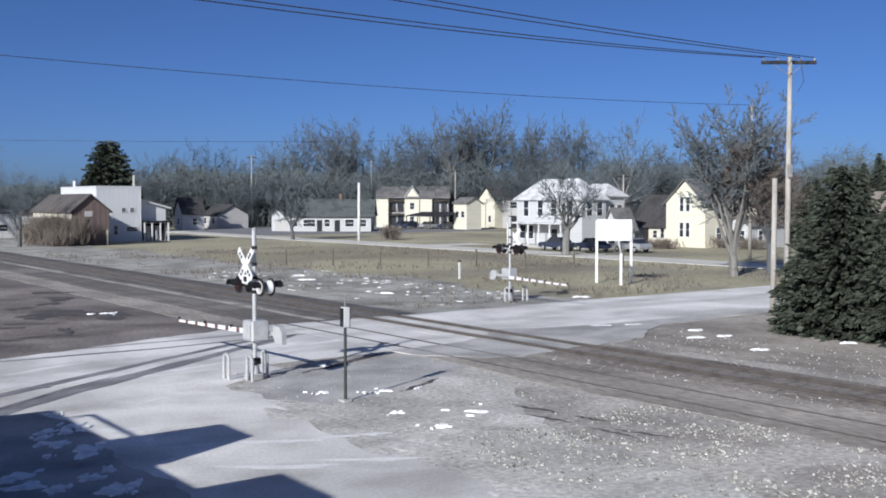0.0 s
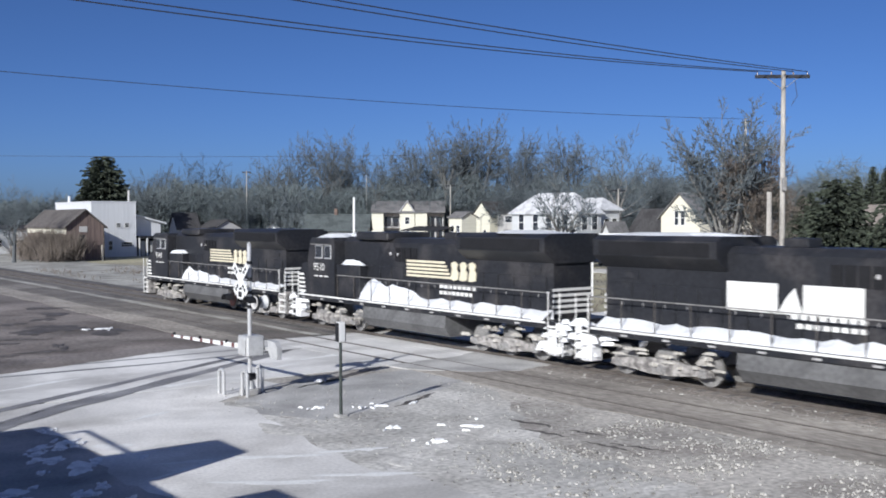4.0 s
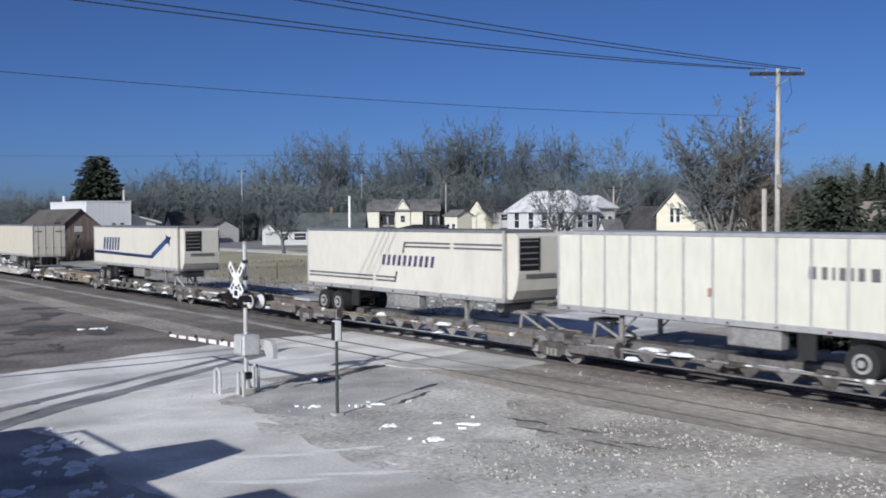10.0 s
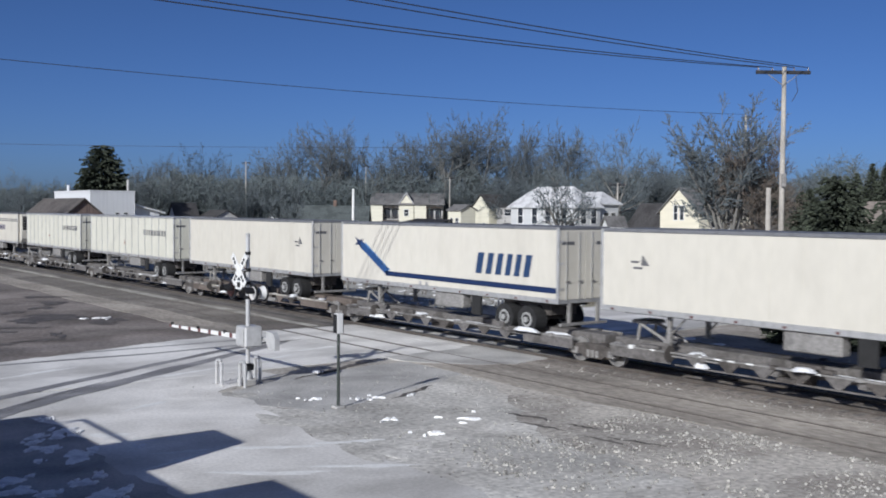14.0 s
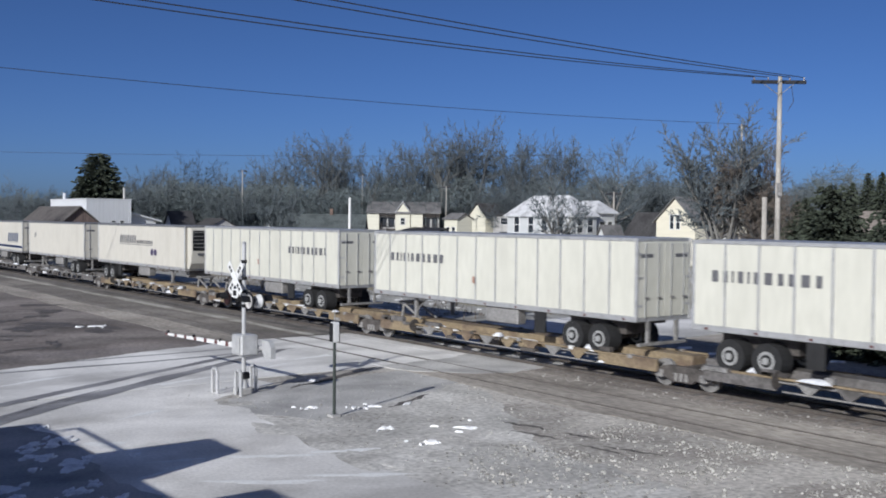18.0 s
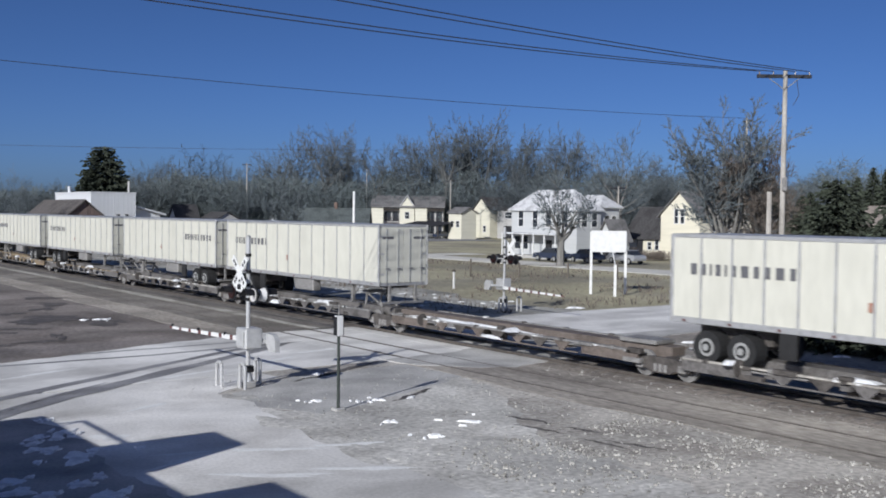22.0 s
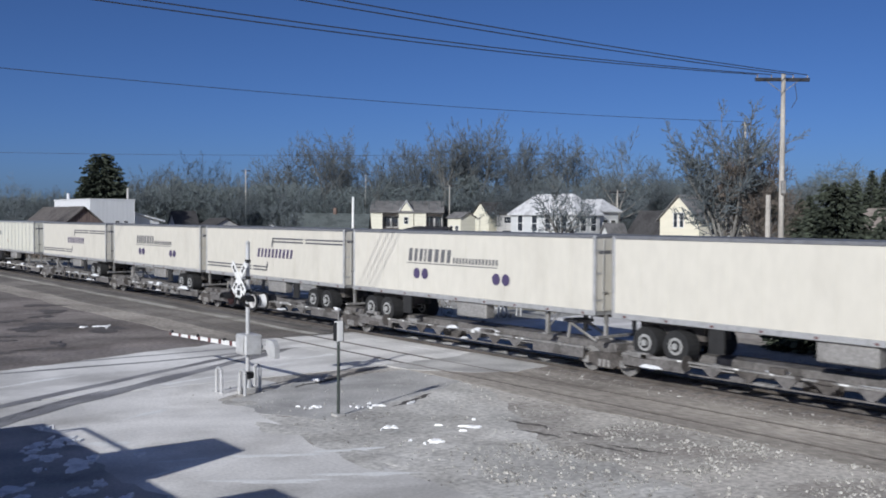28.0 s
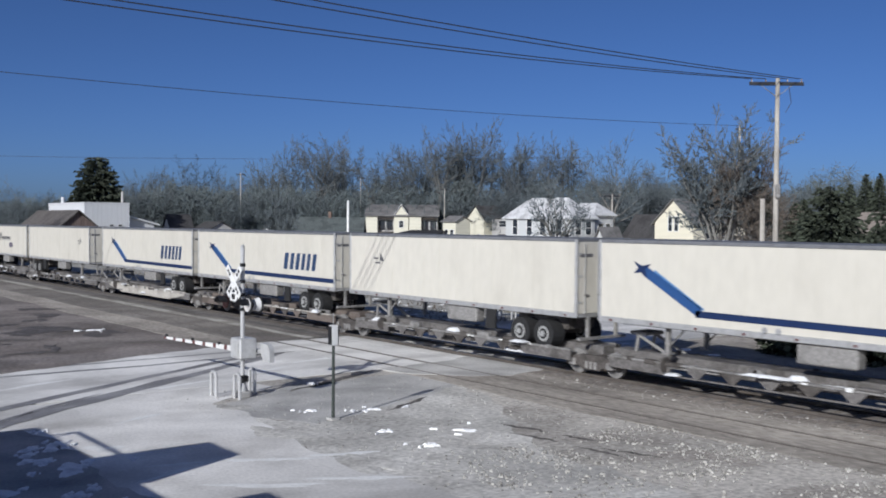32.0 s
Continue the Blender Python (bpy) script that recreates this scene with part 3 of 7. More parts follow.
def build_signal(x, y, turn, arm, label):
    """A level-crossing signal: mast, crossbuck, plate, four lamps, gate machine and its lowered striped arm."""
    root = tagged(empty("crossing_signal", x, y, 0, turn), label, "crossing signal", "signals of the level crossing")
    bm = nb()
    tube(bm, (0, 0, 0.3), (0, 0, 4.5), 0.065, n=12)
    part("mast", bm, M["silver"], root, "silver painted tubular mast")
    bm = nb()
    tube(bm, (0, 0, 4.5), (0, 0, 4.56), 0.08, 0.03, n=12)
    part("mast_cap", bm, M["silver"], root)
    bm = nb()
    box(bm, -0.24, 0.24, -0.24, 0.24, -0.05, 0.14, 0.02)
    part("foundation", bm, M["concrete"], root)
    bm = nb()
    tube(bm, (0, 0, 0.12), (0, 0, 0.42), 0.15, 0.1, n=12)
    part("mast_base", bm, M["silver"], root)
    for z in (2.62, 3.05, 3.45, 3.95):
        bm = nb()
        tube(bm, (0, 0, z - 0.05), (0, 0, z + 0.05), 0.09, n=12)
        part("clamp", bm, M["black"], root)
    # crossbuck of two blades, with unreadable lettering as bars
    for lean in (1, -1):
        bm = nb()
        box(bm, -0.012, 0.012, -0.61, 0.61, -0.115, 0.115, 0.006)
        blade = part("crossbuck_blade", bm, M["white_paint"], root, "white crossbuck blade")
        blade.matrix_basis = pose(-0.22 - 0.015 * lean, 0.14, 3.45, 45 * lean)
        for k in (-0.44, -0.3, 0.3, 0.44):
            bm = nb()
            box(bm, -0.016, -0.012, k - 0.05, k + 0.05, -0.05, 0.05)
            part("lettering_bar", bm, M["black"], blade)
    bm = nb()
    box(bm, -0.235, -0.215, -0.09, 0.37, 2.86, 3.13, 0.01)
    plate = part("track_count_plate", bm, M["white_paint"], root, "small white plate under the crossbuck")
    bm = nb()
    box(bm, -0.24, -0.236, 0.03, 0.25, 2.92, 3.08)
    part("lettering_bar", bm, M["black"], plate)
    bm = nb()
    box(bm, -0.2, 0.0, -0.03, 0.03, 3.42, 3.48)
    part("sign_bracket", bm, M["silver"], root)
    bm = nb()
    tube(bm, (0, -0.78, 2.82), (0, 0.78, 2.82), 0.035, n=10)
    part("lamp_crossarm", bm, M["silver"], root)
    for yy in (-0.72, 0.72):
        # on the -y side a pale lens and disc paint the sun's reflection
        lamp_unit(root, -0.16, yy, 2.8, -1, M["lens"] if yy < 0 else M["lens_red"])
        lamp_unit(root, 0.16, yy, 2.8, 1, M["lens_red"], M["white_paint"] if yy < 0 else None)
    # gate machine
    bm = nb()
    box(bm, -0.26, 0.3, -0.36, 0.3, 1.14, 1.76, 0.04)
    part("gate_machine", bm, M["silver"], root, "boxy silver gate machine")
    bm = nb()
    box(bm, -0.3, -0.27, -0.26, 0.2, 1.22, 1.68, 0.01)
    part("machine_door", bm, M["silver"], root)
    bm = nb()
    box(bm, 0.34, 0.42, -0.95, 0.35, 1.30, 1.42, 0.02)
    support = part("arm_support", bm, M["silver"], root)
    bm = nb()
    prism(bm, [(-1.15, 1.1), (-0.75, 1.1), (-0.6, 1.3), (-0.6, 1.62), (-1.0, 1.62), (-1.15, 1.45)], "x", 0.3, 0.46)
    part("counterweight", bm, M["silver"], support, "pale counterweight plates")
    n = 16
    for k in range(n):
        a, b = 0.4 + (arm - 0.4) * (k + 0.45 * (k % 2)) / n, 0.4 + (arm - 0.4) * (k + 1 + 0.45 * (1 - k % 2)) / n
        bm = nb()
        h0, h1 = 0.085 - 0.045 * k / n, 0.085 - 0.045 * (k + 1) / n
        prism(bm, [(a, 1.3 - h0 - 0.03 * a), (b, 1.3 - h1 - 0.03 * b), (b, 1.3 + h1 - 0.03 * b), (a, 1.3 + h0 - 0.03 * a)], "x", 0.36, 0.40)
        part("gate_arm_band", bm, M["red"] if k % 2 else M["white_paint"], root, "red band of the lowered gate arm" if k % 2 else "white band of the lowered gate arm")
    for k in (0.35, 0.65, 0.97):
        bm = nb()
        tube(bm, (0.38, arm * k, 1.34 - 0.03 * arm * k), (0.38, arm * k, 1.43 - 0.03 * arm * k), 0.05, n=10)
        part("arm_lamp", bm, M["black"], root)
    # guard posts round the foot
    for px, py in ((-0.75, 0.4), (-0.35, -0.35), (0.5, 0.35)):
        bm = nb()
        tube(bm, (px, py - 0.17, -0.03), (px, py - 0.17, 0.62), 0.05, n=10)
        tube(bm, (px, py + 0.17, -0.03), (px, py + 0.17, 0.62), 0.05, n=10)
        for k in range(6):
            a, b = math.pi * k / 6, math.pi * (k + 1) / 6
            tube(bm, (px, py - 0.17 * math.cos(a), 0.62 + 0.12 * math.sin(a)), (px, py - 0.17 * math.cos(b), 0.62 + 0.12 * math.sin(b)), 0.05, n=10)
        part("guard_hoop", bm, M["silver"], root, "pale steel guard hoop")
    bm = nb()
    box(bm, -0.12, 0.12, -0.2, 0.1, 0.42, 0.62, 0.03)
    part("junction_box", bm, M["black"], root)
    return root


build_signal(13.94, 27.94, 0, 6.9, "silver level-crossing signal with white crossbuck and lowered gate")
build_signal(36.25, 42.0, 180, 5.0, "silver level-crossing signal across the tracks, gate lowered")


def build_marker_post():
    root = tagged(empty("marker_post", 14.23, 23.2), "dark slim post with a white box near its top", "post")
    bm = nb()
    tube(bm, (0, 0, -0.02), (0, 0, 2.0), 0.045, 0.04, n=10)
    part("post", bm, M["post_green"], root)
    bm = nb()
    box(bm, -0.10, 0.10, -0.09, 0.09, 1.98, 2.52, 0.02)
    part("box", bm, M["white_paint"], root, "white upright box with dark edges")
    for a in (-0.112, 0.102):
        bm = nb()
        box(bm, a, a + 0.01, -0.085, 0.085, 2.0, 2.5)
        part("side_strip", bm, M["black"], root)
    bm = nb()
    tube(bm, (0, 0, 2.52), (0, 0, 2.84), 0.018, 0.012, n=8)
    part("antenna", bm, M["steel_grey"], root)
    bm = nb()
    box(bm, -0.14, 0.14, -0.14, 0.14, -0.03, 0.05, 0.02)
    part("foot", bm, M["concrete"], root)


def build_billboard():
    root = tagged(empty("blank_sign", 50.5, 47.8, 0, -42), "blank white board on white legs in the grass", "sign")
    bm = nb()
    box(bm, -1.18, 1.18, -0.05, 0.05, 2.75, 4.2, 0.02)
    part("board", bm, M["white_paint"], root, "blank white sign board")
    for x in (-1.15, 1.15):
        bm = nb()
        box(bm, x - 0.09, x + 0.09, 0.06, 0.24, -0.12, 4.1, 0.015)
        part("leg", bm, M["white_paint"], root)
    for x in (0.3,):
        bm = nb()
        box(bm, x - 0.09, x + 0.09, -2.0, -1.82, -0.12, 2.0, 0.015)
        part("front_leg", bm, M["white_paint"], root)
    bm = nb()
    tube(bm, (0.3, -1.9, 1.9), (0.3, 0.1, 2.75), 0.04, n=8)
    part("brace", bm, M["white_paint"], root)


build_marker_post()
build_billboard()


def build_utility_pole(x, y, h, arm, rz, label, arms=1, r=0.17):
    root = tagged(empty("utility_pole", x, y, 0, rz), label, "utility pole")
    bm = nb()
    tube(bm, (0, 0, -0.1), (0, 0, h), r, r * 0.62, n=12)
    part("pole", bm, M["wood_pole"], root, smooth=True)
    for k in range(arms):
        z = h - 0.25 - 0.9 * k
        bm = nb()
        box(bm, -arm / 2, arm / 2, 0.10, 0.23, z - 0.1, z + 0.08, 0.01)
        ca = part("crossarm", bm, M["tarred_wood"], root, "dark timber crossarm")
        for q in (-0.46, -0.2, 0.2, 0.46):
            bm = nb()
            tube(bm, (arm * q, 0.16, z + 0.07), (arm * q, 0.16, z + 0.22), 0.04, 0.025, n=8)
            part("insulator", bm, M["porcelain"], ca)
        for s in (-1, 1):
            bm = nb()
            tube(bm, (s * arm * 0.3, 0.16, z - 0.06), (0, 0.12, z - 0.7), 0.02, n=6)
            part("brace", bm, M["steel_grey"], root)
    return root


pole = build_utility_pole(45.69, 31.15, 12.75, 2.8, -37, "tall weathered wooden utility pole with dark crossarm")
bm = nb()
tube(bm, (0.62, 0.1, 12.3), (0.75, 0.1, 11.5), 0.015, n=6)
tube(bm, (0.75, 0.1, 11.5), (0.45, 0.1, 11.0), 0.015, n=6)
part("jumper_cable", bm, M["wire"], pole)
bm = nb()
box(bm, -0.1, 0.12, -0.32, -0.12, 6.6, 7.3, 0.03)
part("meter_box", bm, M["steel_grey"], pole)
root = tagged(empty("stub_pole", 41.26, 28.86), "short leaning wooden stub pole beside the spruce", "pole")
bm = nb()
tube(bm, (0, 0, -0.1), (0.05, 0.02, 6.45), 0.14, 0.11, n=12)
part("pole", bm, M["wood_pole"], root, smooth=True)


def build_wire(a, b, sag, label, r=0.02, n=28):
    """A hanging cable between two supports."""
    bm = nb()
    a, b = Vector(a), Vector(b)
    pts = []
    for i in range(n + 1):
        u = i / n
        p = a.lerp(b, u)
        p.z -= sag * 4 * u * (1 - u)
        pts.append(p)
    rings = []
    d = (b - a).normalized()
    u = d.orthogonal().normalized()
    w = d.cross(u)
    for p in pts:
        rings.append([bm.verts.new(p + u * r * c + w * r * q) for c, q in ((1, 0), (0, 1), (-1, 0), (0, -1))])
    for e, f in zip(rings, rings[1:]):
        for k in range(4):
            bm.faces.new((e[k], e[(k + 1) % 4], f[(k + 1) % 4], f[k]))
    return tagged(make("overhead_wire", bm, M["wire"]), label, "wire", "overhead wires")

# ends of the crossarm and the wires that leave it along the road
for q, z, end, sag in ((-1.29, 12.74, (-34, 27.7, 13.0), 1.25), (-0.56, 12.74, (-34, 27.1, 13.2), 1.25), (0.56, 12.74, (-34, 26.0, 13.9), 0.95), (1.29, 12.74, (-34, 25.4, 14.0), 0.9)):
    build_wire((45.69 + 0.8 * q + 0.1, 31.15 - 0.6 * q + 0.13, z), end, sag, "thin dark overhead wire sagging from the pole", 0.024)
for x, y, h, l in ((-34, 26.5, 14.1, 'wooden pole that carries the wires over the apron'), (82, 60, 14.6, 'wooden pole among the bare trees'), (-18, 60, 14.3, 'wooden pole beyond the road')):
    build_utility_pole(x, y, h, 2.8 if x < 0 else 1.0, 90 if x < -30 else -90, l)
build_wire((82, 60, 14.6), (-18, 60, 14.2), 1.0, "thin dark overhead wire high over the field", 0.025)
build_wire((150, 138, 18.2), (10, 196, 15.9), 0.9, "distant overhead wire before the trees", 0.035)


# ---- buildings ----
def window(root, face, at, c, z, w, h, frame_mat=None):
    """A window set in a wall that faces -x or -y; at: the wall's plane, c: its place along the wall."""
    def b(bm, p, q, d0, d1, z0, z1):
        return box(bm, at - d1, at - d0, p, q, z0, z1) if face == "x" else box(bm, p, q, at - d1, at - d0, z0, z1)
    bm = nb()
    t = 0.09
    b(bm, c - w / 2 - t, c + w / 2 + t, -0.02, 0.05, z - t, z)
    b(bm, c - w / 2 - t, c + w / 2 + t, -0.02, 0.05, z + h, z + h + t)
    b(bm, c - w / 2 - t, c - w / 2, -0.02, 0.05, z, z + h)
    b(bm, c + w / 2, c + w / 2 + t, -0.02, 0.05, z, z + h)
    b(bm, c - w / 2, c + w / 2, -0.02, 0.035, z + h / 2 - 0.03, z + h / 2 + 0.03)
    win = part("window", bm, frame_mat or M["white_paint"], root)
    bm = nb()
    b(bm, c - w / 2, c + w / 2, -0.02, 0.012, z, z + h)
    part("pane", bm, M["glass"], win)
    return win


def door(root, face, at, c, w, h, material):
    bm = nb()
    if face == "x":
        box(bm, at - 0.05, at + 0.02, c - w / 2, c + w / 2, -0.05, h, 0.01)
    else:
        box(bm, c - w / 2, c + w / 2, at - 0.05, at + 0.02, -0.05, h, 0.01)
    return part("door", bm, material, root)


def build_house(name, x0, x1, y0, y1, eave, ridge, along, wall, roof, label, over=0.35, hip=0.0, windows=(), doors=(), chimney=None, category="house", rz=0):
    """A house on the plan's axes: walls with gables, two roof slopes with thickness (hipped where hip is given), windows and doors."""
    root = tagged(empty(name, (x0 + x1) / 2, (y0 + y1) / 2, 0, rz), label, category)
    cx, cy = (x0 + x1) / 2, (y0 + y1) / 2
    lx, ly = (x1 - x0) / 2, (y1 - y0) / 2
    bm = nb()
    if along == "x":
        prism(bm, [(-ly, -0.12), (ly, -0.12), (ly, eave), (0, ridge - 0.12) if not hip else (ly * 0.98, eave), (-ly, eave)], "x", -lx, lx)
    else:
        prism(bm, [(-lx, -0.12), (lx, -0.12), (lx, eave), (0, ridge - 0.12) if not hip else (lx * 0.98, eave), (-lx, eave)], "y", -ly, ly)
    part("wall", bm, wall, root)
    long, half = (lx, ly) if along == "x" else (ly, lx)
    drop = (ridge - eave) / half * over
    for s in (-1, 1):
        bm = nb()
        e0, e1 = long + over, long + over - hip * (1 + over / half)
        def pt(a, b, z):
            return (a, b, z) if along == "x" else (b, a, z)
        low = [pt(-e0, s * (half + over), eave - drop), pt(e0, s * (half + over), eave - drop)]
        top = [pt(e1, 0, ridge), pt(-e1, 0, ridge)]
        vs = [bm.verts.new(p) for p in low + top]
        us = [bm.verts.new((p[0], p[1], p[2] + 0.16)) for p in low + top]
        bm.faces.new(vs)
        bm.faces.new(us)
        for i in range(4):
            bm.faces.new((vs[i], vs[(i + 1) % 4], us[(i + 1) % 4], us[i]))
        part("roof_slope", bm, roof, root)
        if hip:
            bm = nb()
            tri = [pt(s * e0, -half - over, eave - drop), pt(s * e0, half + over, eave - drop), pt(s * e1, 0, ridge)]
            vs = [bm.verts.new(p) for p in tri]
            us = [bm.verts.new((p[0], p[1], p[2] + 0.16)) for p in tri]
            bm.faces.new(vs)
            bm.faces.new(us)
            for i in range(3):
                bm.faces.new((vs[i], vs[(i + 1) % 3], us[(i + 1) % 3], us[i]))
            part("roof_hip", bm, roof, root)
    for face, c, z, w, h in windows:
        window(root, face, -lx if face == "x" else -ly, c - (cy if face == "x" else cx), z, w, h)
    for face, c, w, h, m in doors:
        door(root, face, -lx if face == "x" else -ly, c - (cy if face == "x" else cx), w, h, M[m])
    if chimney:
        bm = nb()
        px, py, top = chimney
        box(bm, px - cx - 0.3, px - cx + 0.3, py - cy - 0.3, py - cy + 0.3, eave, top, 0.02)
        part("chimney", bm, M["brick"], root)
    return root


# white two-storey house with its side wing and porch
white = build_house("house", 85, 89, 85.6, 97.2, 6.0, 8.1, "y", M["siding_white"], M["roof_snow"], "white two-storey house with a frosted pale roof", hip=2.4,
    windows=[("x", y, 3.7, 0.9, 1.9) for y in (87.6, 90.4, 92.8, 95.4)] + [("x", y, 0.9, 1.1, 1.6) for y in (94.6, 96.0)] + [("y", x, 3.8, 0.9, 1.6) for x in (86.2, 87.9)],
    doors=[("x", 90.3, 1.0, 2.1, "shadow_gap")])
bm = nb()
box(bm, -4.3, -2.0, -4.6, 5.2, 2.75, 2.95, 0.03)
part("porch_roof", bm, M["roof_snow"], white)
for k in range(6):
    bm = nb()
    box(bm, -4.2, -4.05, -4.5 + k * 1.9, -4.35 + k * 1.9, -0.1, 2.76, 0.02)
    part("porch_post", bm, M["white_paint"], white)
bm = nb()
box(bm, -4.3, -2.0, -4.6, 5.2, -0.1, 0.25)
part("porch_floor", bm, M["concrete"], white)
build_house("house_wing", 89.3, 92.6, 86.0, 91.0, 6.3, 7.5, "y", M["siding_white"], M["roof_snow"], "white rear wing with a frosted roof beside the house", hip=1.2, windows=[("y", 90.4, 3.6, 0.8, 1.5), ("y", 91.7, 3.6, 0.8, 1.5)])
build_house("garage", 88.6, 91.4, 83.2, 85.4, 2.6, 4.6, "x", M["siding_white"], M["shingle"], "low white lean-to with a grey roof", doors=[("x", 84.3, 1.0, 2.0, "shadow_gap")])
# pale yellow house with the gable and its low wing
build_house("house", 98.4, 108.5, 78.4, 84.4, 5.3, 8.1, "x", M["siding_yellow"], M["shingle"], "pale yellow gabled house with narrow paired windows",
    windows=[("x", y, z, 0.55, h) for y in (81.0, 81.95) for z, h in ((4.3, 1.7), (1.2, 1.7))] + [("y", x, 3.4, 0.9, 1.4) for x in (101, 104)] + [("y", x, 0.9, 0.9, 1.4) for x in (101, 104)], chimney=(105, 81.4, 9.0))
build_house("house_wing", 99.6, 106.5, 84.6, 91.4, 2.5, 6.2, "y", M["siding_yellow"], M["shingle_dark"], "low pale wing with a steep dark roof",
    windows=[("x", 86.0, 0.9, 0.6, 1.2), ("x", 87.2, 0.9, 0.6, 0.9)], doors=[("x", 88.8, 1.0, 2.1, "shadow_gap")])
build_house("porch", 101.8, 109, 74.6, 78.0, 2.7, 3.6, "x", M["siding_white"], M["shingle"], "white sun porch beside the yellow house", windows=[("x", 75.6, 0.8, 0.7, 1.2), ("x", 77.0, 0.8, 0.7, 1.2), ("y", 104, 0.8, 0.8, 1.2), ("y", 106, 0.8, 0.8, 1.2)])


def build_apartments(x0, y0, label, gable=True):
    """A cream block of flats: a plain bay, a dark recessed stair bay with balconies, a gabled bay where it has one, grey roofs."""
    end = -9.4 if gable else -6.4
    root = tagged(empty("apartment_building", x0, y0, 0, 53), label, "apartment building", "cream apartment blocks")
    bm = nb()
    box(bm, 0, 8, end, 0, -0.12, 6.6)
    part("wall", bm, M["siding_cream"], root)
    bm = nb()
    box(bm, -2.2, -0.02, -2.6, 0.0, -0.12, 6.4)
    part("side_bay", bm, M["siding_cream"], root, "plain cream bay under the main roof")
    if gable:
        bm = nb()
        prism(bm, [(-9.4, -0.12), (-6.2, -0.12), (-6.2, 6.4), (-7.8, 8.6), (-9.4, 6.4)], "x", -2.2, -0.02)
        part("gable_bay", bm, M["siding_cream"], root, "cream gabled bay")
        for z in (0.9, 3.9):
            window(root, "x", -2.2, -7.8, z, 0.9, 1.4)
    # grey wall colour carries part of the recess's shade
    bm = nb()
    box(bm, -0.8, -0.05, -6.2, -2.6, -0.1, 6.3)
    part("recess", bm, M["siding_grey"], root, "recess with balconies, its shade painted as grey")
    for z in (0.3, 3.3):
        for k in range(2):
            bm = nb()
            box(bm, -0.86, -0.8, -5.9 + k * 1.7, -4.6 + k * 1.7, z, z + 2.1)
            part("balcony_door", bm, M["glass"], root)
        bm = nb()
        box(bm, -2.1, -0.8, -6.2, -2.6, z + 2.45, z + 2.65)
        part("balcony_slab", bm, M["dark_wood"], root)
        for k in range(9):
            bm = nb()
            box(bm, -2.1, -2.04, -6.1 + k * 0.42, -6.03 + k * 0.42, z - 0.1, z + 0.95)
            part("baluster", bm, M["dark_wood"], root)
    bm = nb()
    prism(bm, [(-2.6, 6.3), (4.0, 8.7), (8.5, 6.3), (8.5, 6.55), (4.0, 9.0), (-2.6, 6.55)], "y", end - 0.2, 0.2)
    part("roof", bm, M["shingle"], root)
    for a in (-7.8,) if gable else ():
        for s in (-1, 1):
            bm = nb()
            w = 1.5 if a > -5 else 1.8
            prism(bm, [(a, 8.85), (a + s * w, 6.2), (a + s * w, 6.42), (a, 9.08)], "x", -2.5, 2.6)
            part("gable_roof", bm, M["roof_snow"], root, "frosted gable roof")


build_apartments(124.3, 189.0, "cream two-storey flats with dark balconies and grey roof")
build_apartments(131.9, 183.2, "cream two-storey flats by the car park", gable=False)
build_house("house", 126.6, 130.4, 160.0, 164.2, 5.3, 6.3, "y", M["siding_cream"], M["shingle"], "square cream house beside the car park", windows=[("x", 161.2, 2.4, 1.0, 1.2), ("x", 163.0, 2.4, 0.8, 1.2)])
build_house("house", 141, 150, 168.4, 173.9, 6.0, 8.6, "x", M["siding_cream"], M["shingle_dark"], "narrow cream gabled house by the car park", windows=[("x", 170.1, 1.2, 0.9, 1.3)])
build_house("house", 142, 150, 160.0, 167.0, 6.0, 7.0, "y", M["siding_grey"], M["shingle_dark"], "grey flat-fronted house with dark window bands", windows=[("x", 163.4, 4.2, 2.2, 1.3)], doors=[("x", 163.4, 3.0, 2.6, "shadow_gap")])
# low ranch house with its garage
build_house("house", 96, 104, 160, 175.5, 3.2, 5.8, "y", M["siding_pale"], M["shingle_green"], "long low ranch house with a dark greenish roof", over=0.7, rz=53,
    windows=[("x", y, 0.9, w, 1.3) for y, w in ((161.5, 1.2), (164, 1.6), (168.2, 1.0), (171.5, 2.2), (174.2, 1.0))], doors=[("x", 166.3, 1.0, 2.1, "shadow_gap"), ("x", 169.6, 1.0, 2.1, "shadow_gap")], chimney=(100, 166, 7.0))
build_house("garage", 90.5, 95.5, 172.2, 175.8, 3.0, 4.6, "x", M["siding_white"], M["shingle"], "white gabled garage beside the ranch house", rz=53, doors=[("x", 174.0, 2.4, 2.2, "siding_grey")])
# white metal building with a flat roof, and its lower annex
metal = tagged(empty("metal_building", 46.2, 140), "tall white metal-clad building with a flat roof", "building")
part("wall", box(nb(), 0, 6.25, 0, 16, -0.12, 7.45), M["metal_white"], metal)
for k in range(21):
    part("cladding_rib", box(nb(), 0.02 + 0.308 * k, 0.07 + 0.308 * k, -0.035, 0, 0.0, 7.4), M["metal_white"], metal)
for k in range(26):
    part("cladding_rib", box(nb(), -0.035, 0, 0.3 + 0.61 * k, 0.35 + 0.61 * k, 0.0, 7.4), M["metal_white"], metal)
part("parapet", box(nb(), -0.08, 6.33, -0.08, 16.08, 7.45, 7.62, 0.02), M["metal_white"], metal, "white metal roof edge")
part("roof", box(nb(), 0.2, 6.05, 0.2, 15.8, 7.4, 7.5), M["shingle"], metal)
part("flue", tube(nb(), (0.8, 12, 7.4), (0.8, 12, 8.5), 0.22, n=10), M["metal_white"], metal, "pale roof flue")
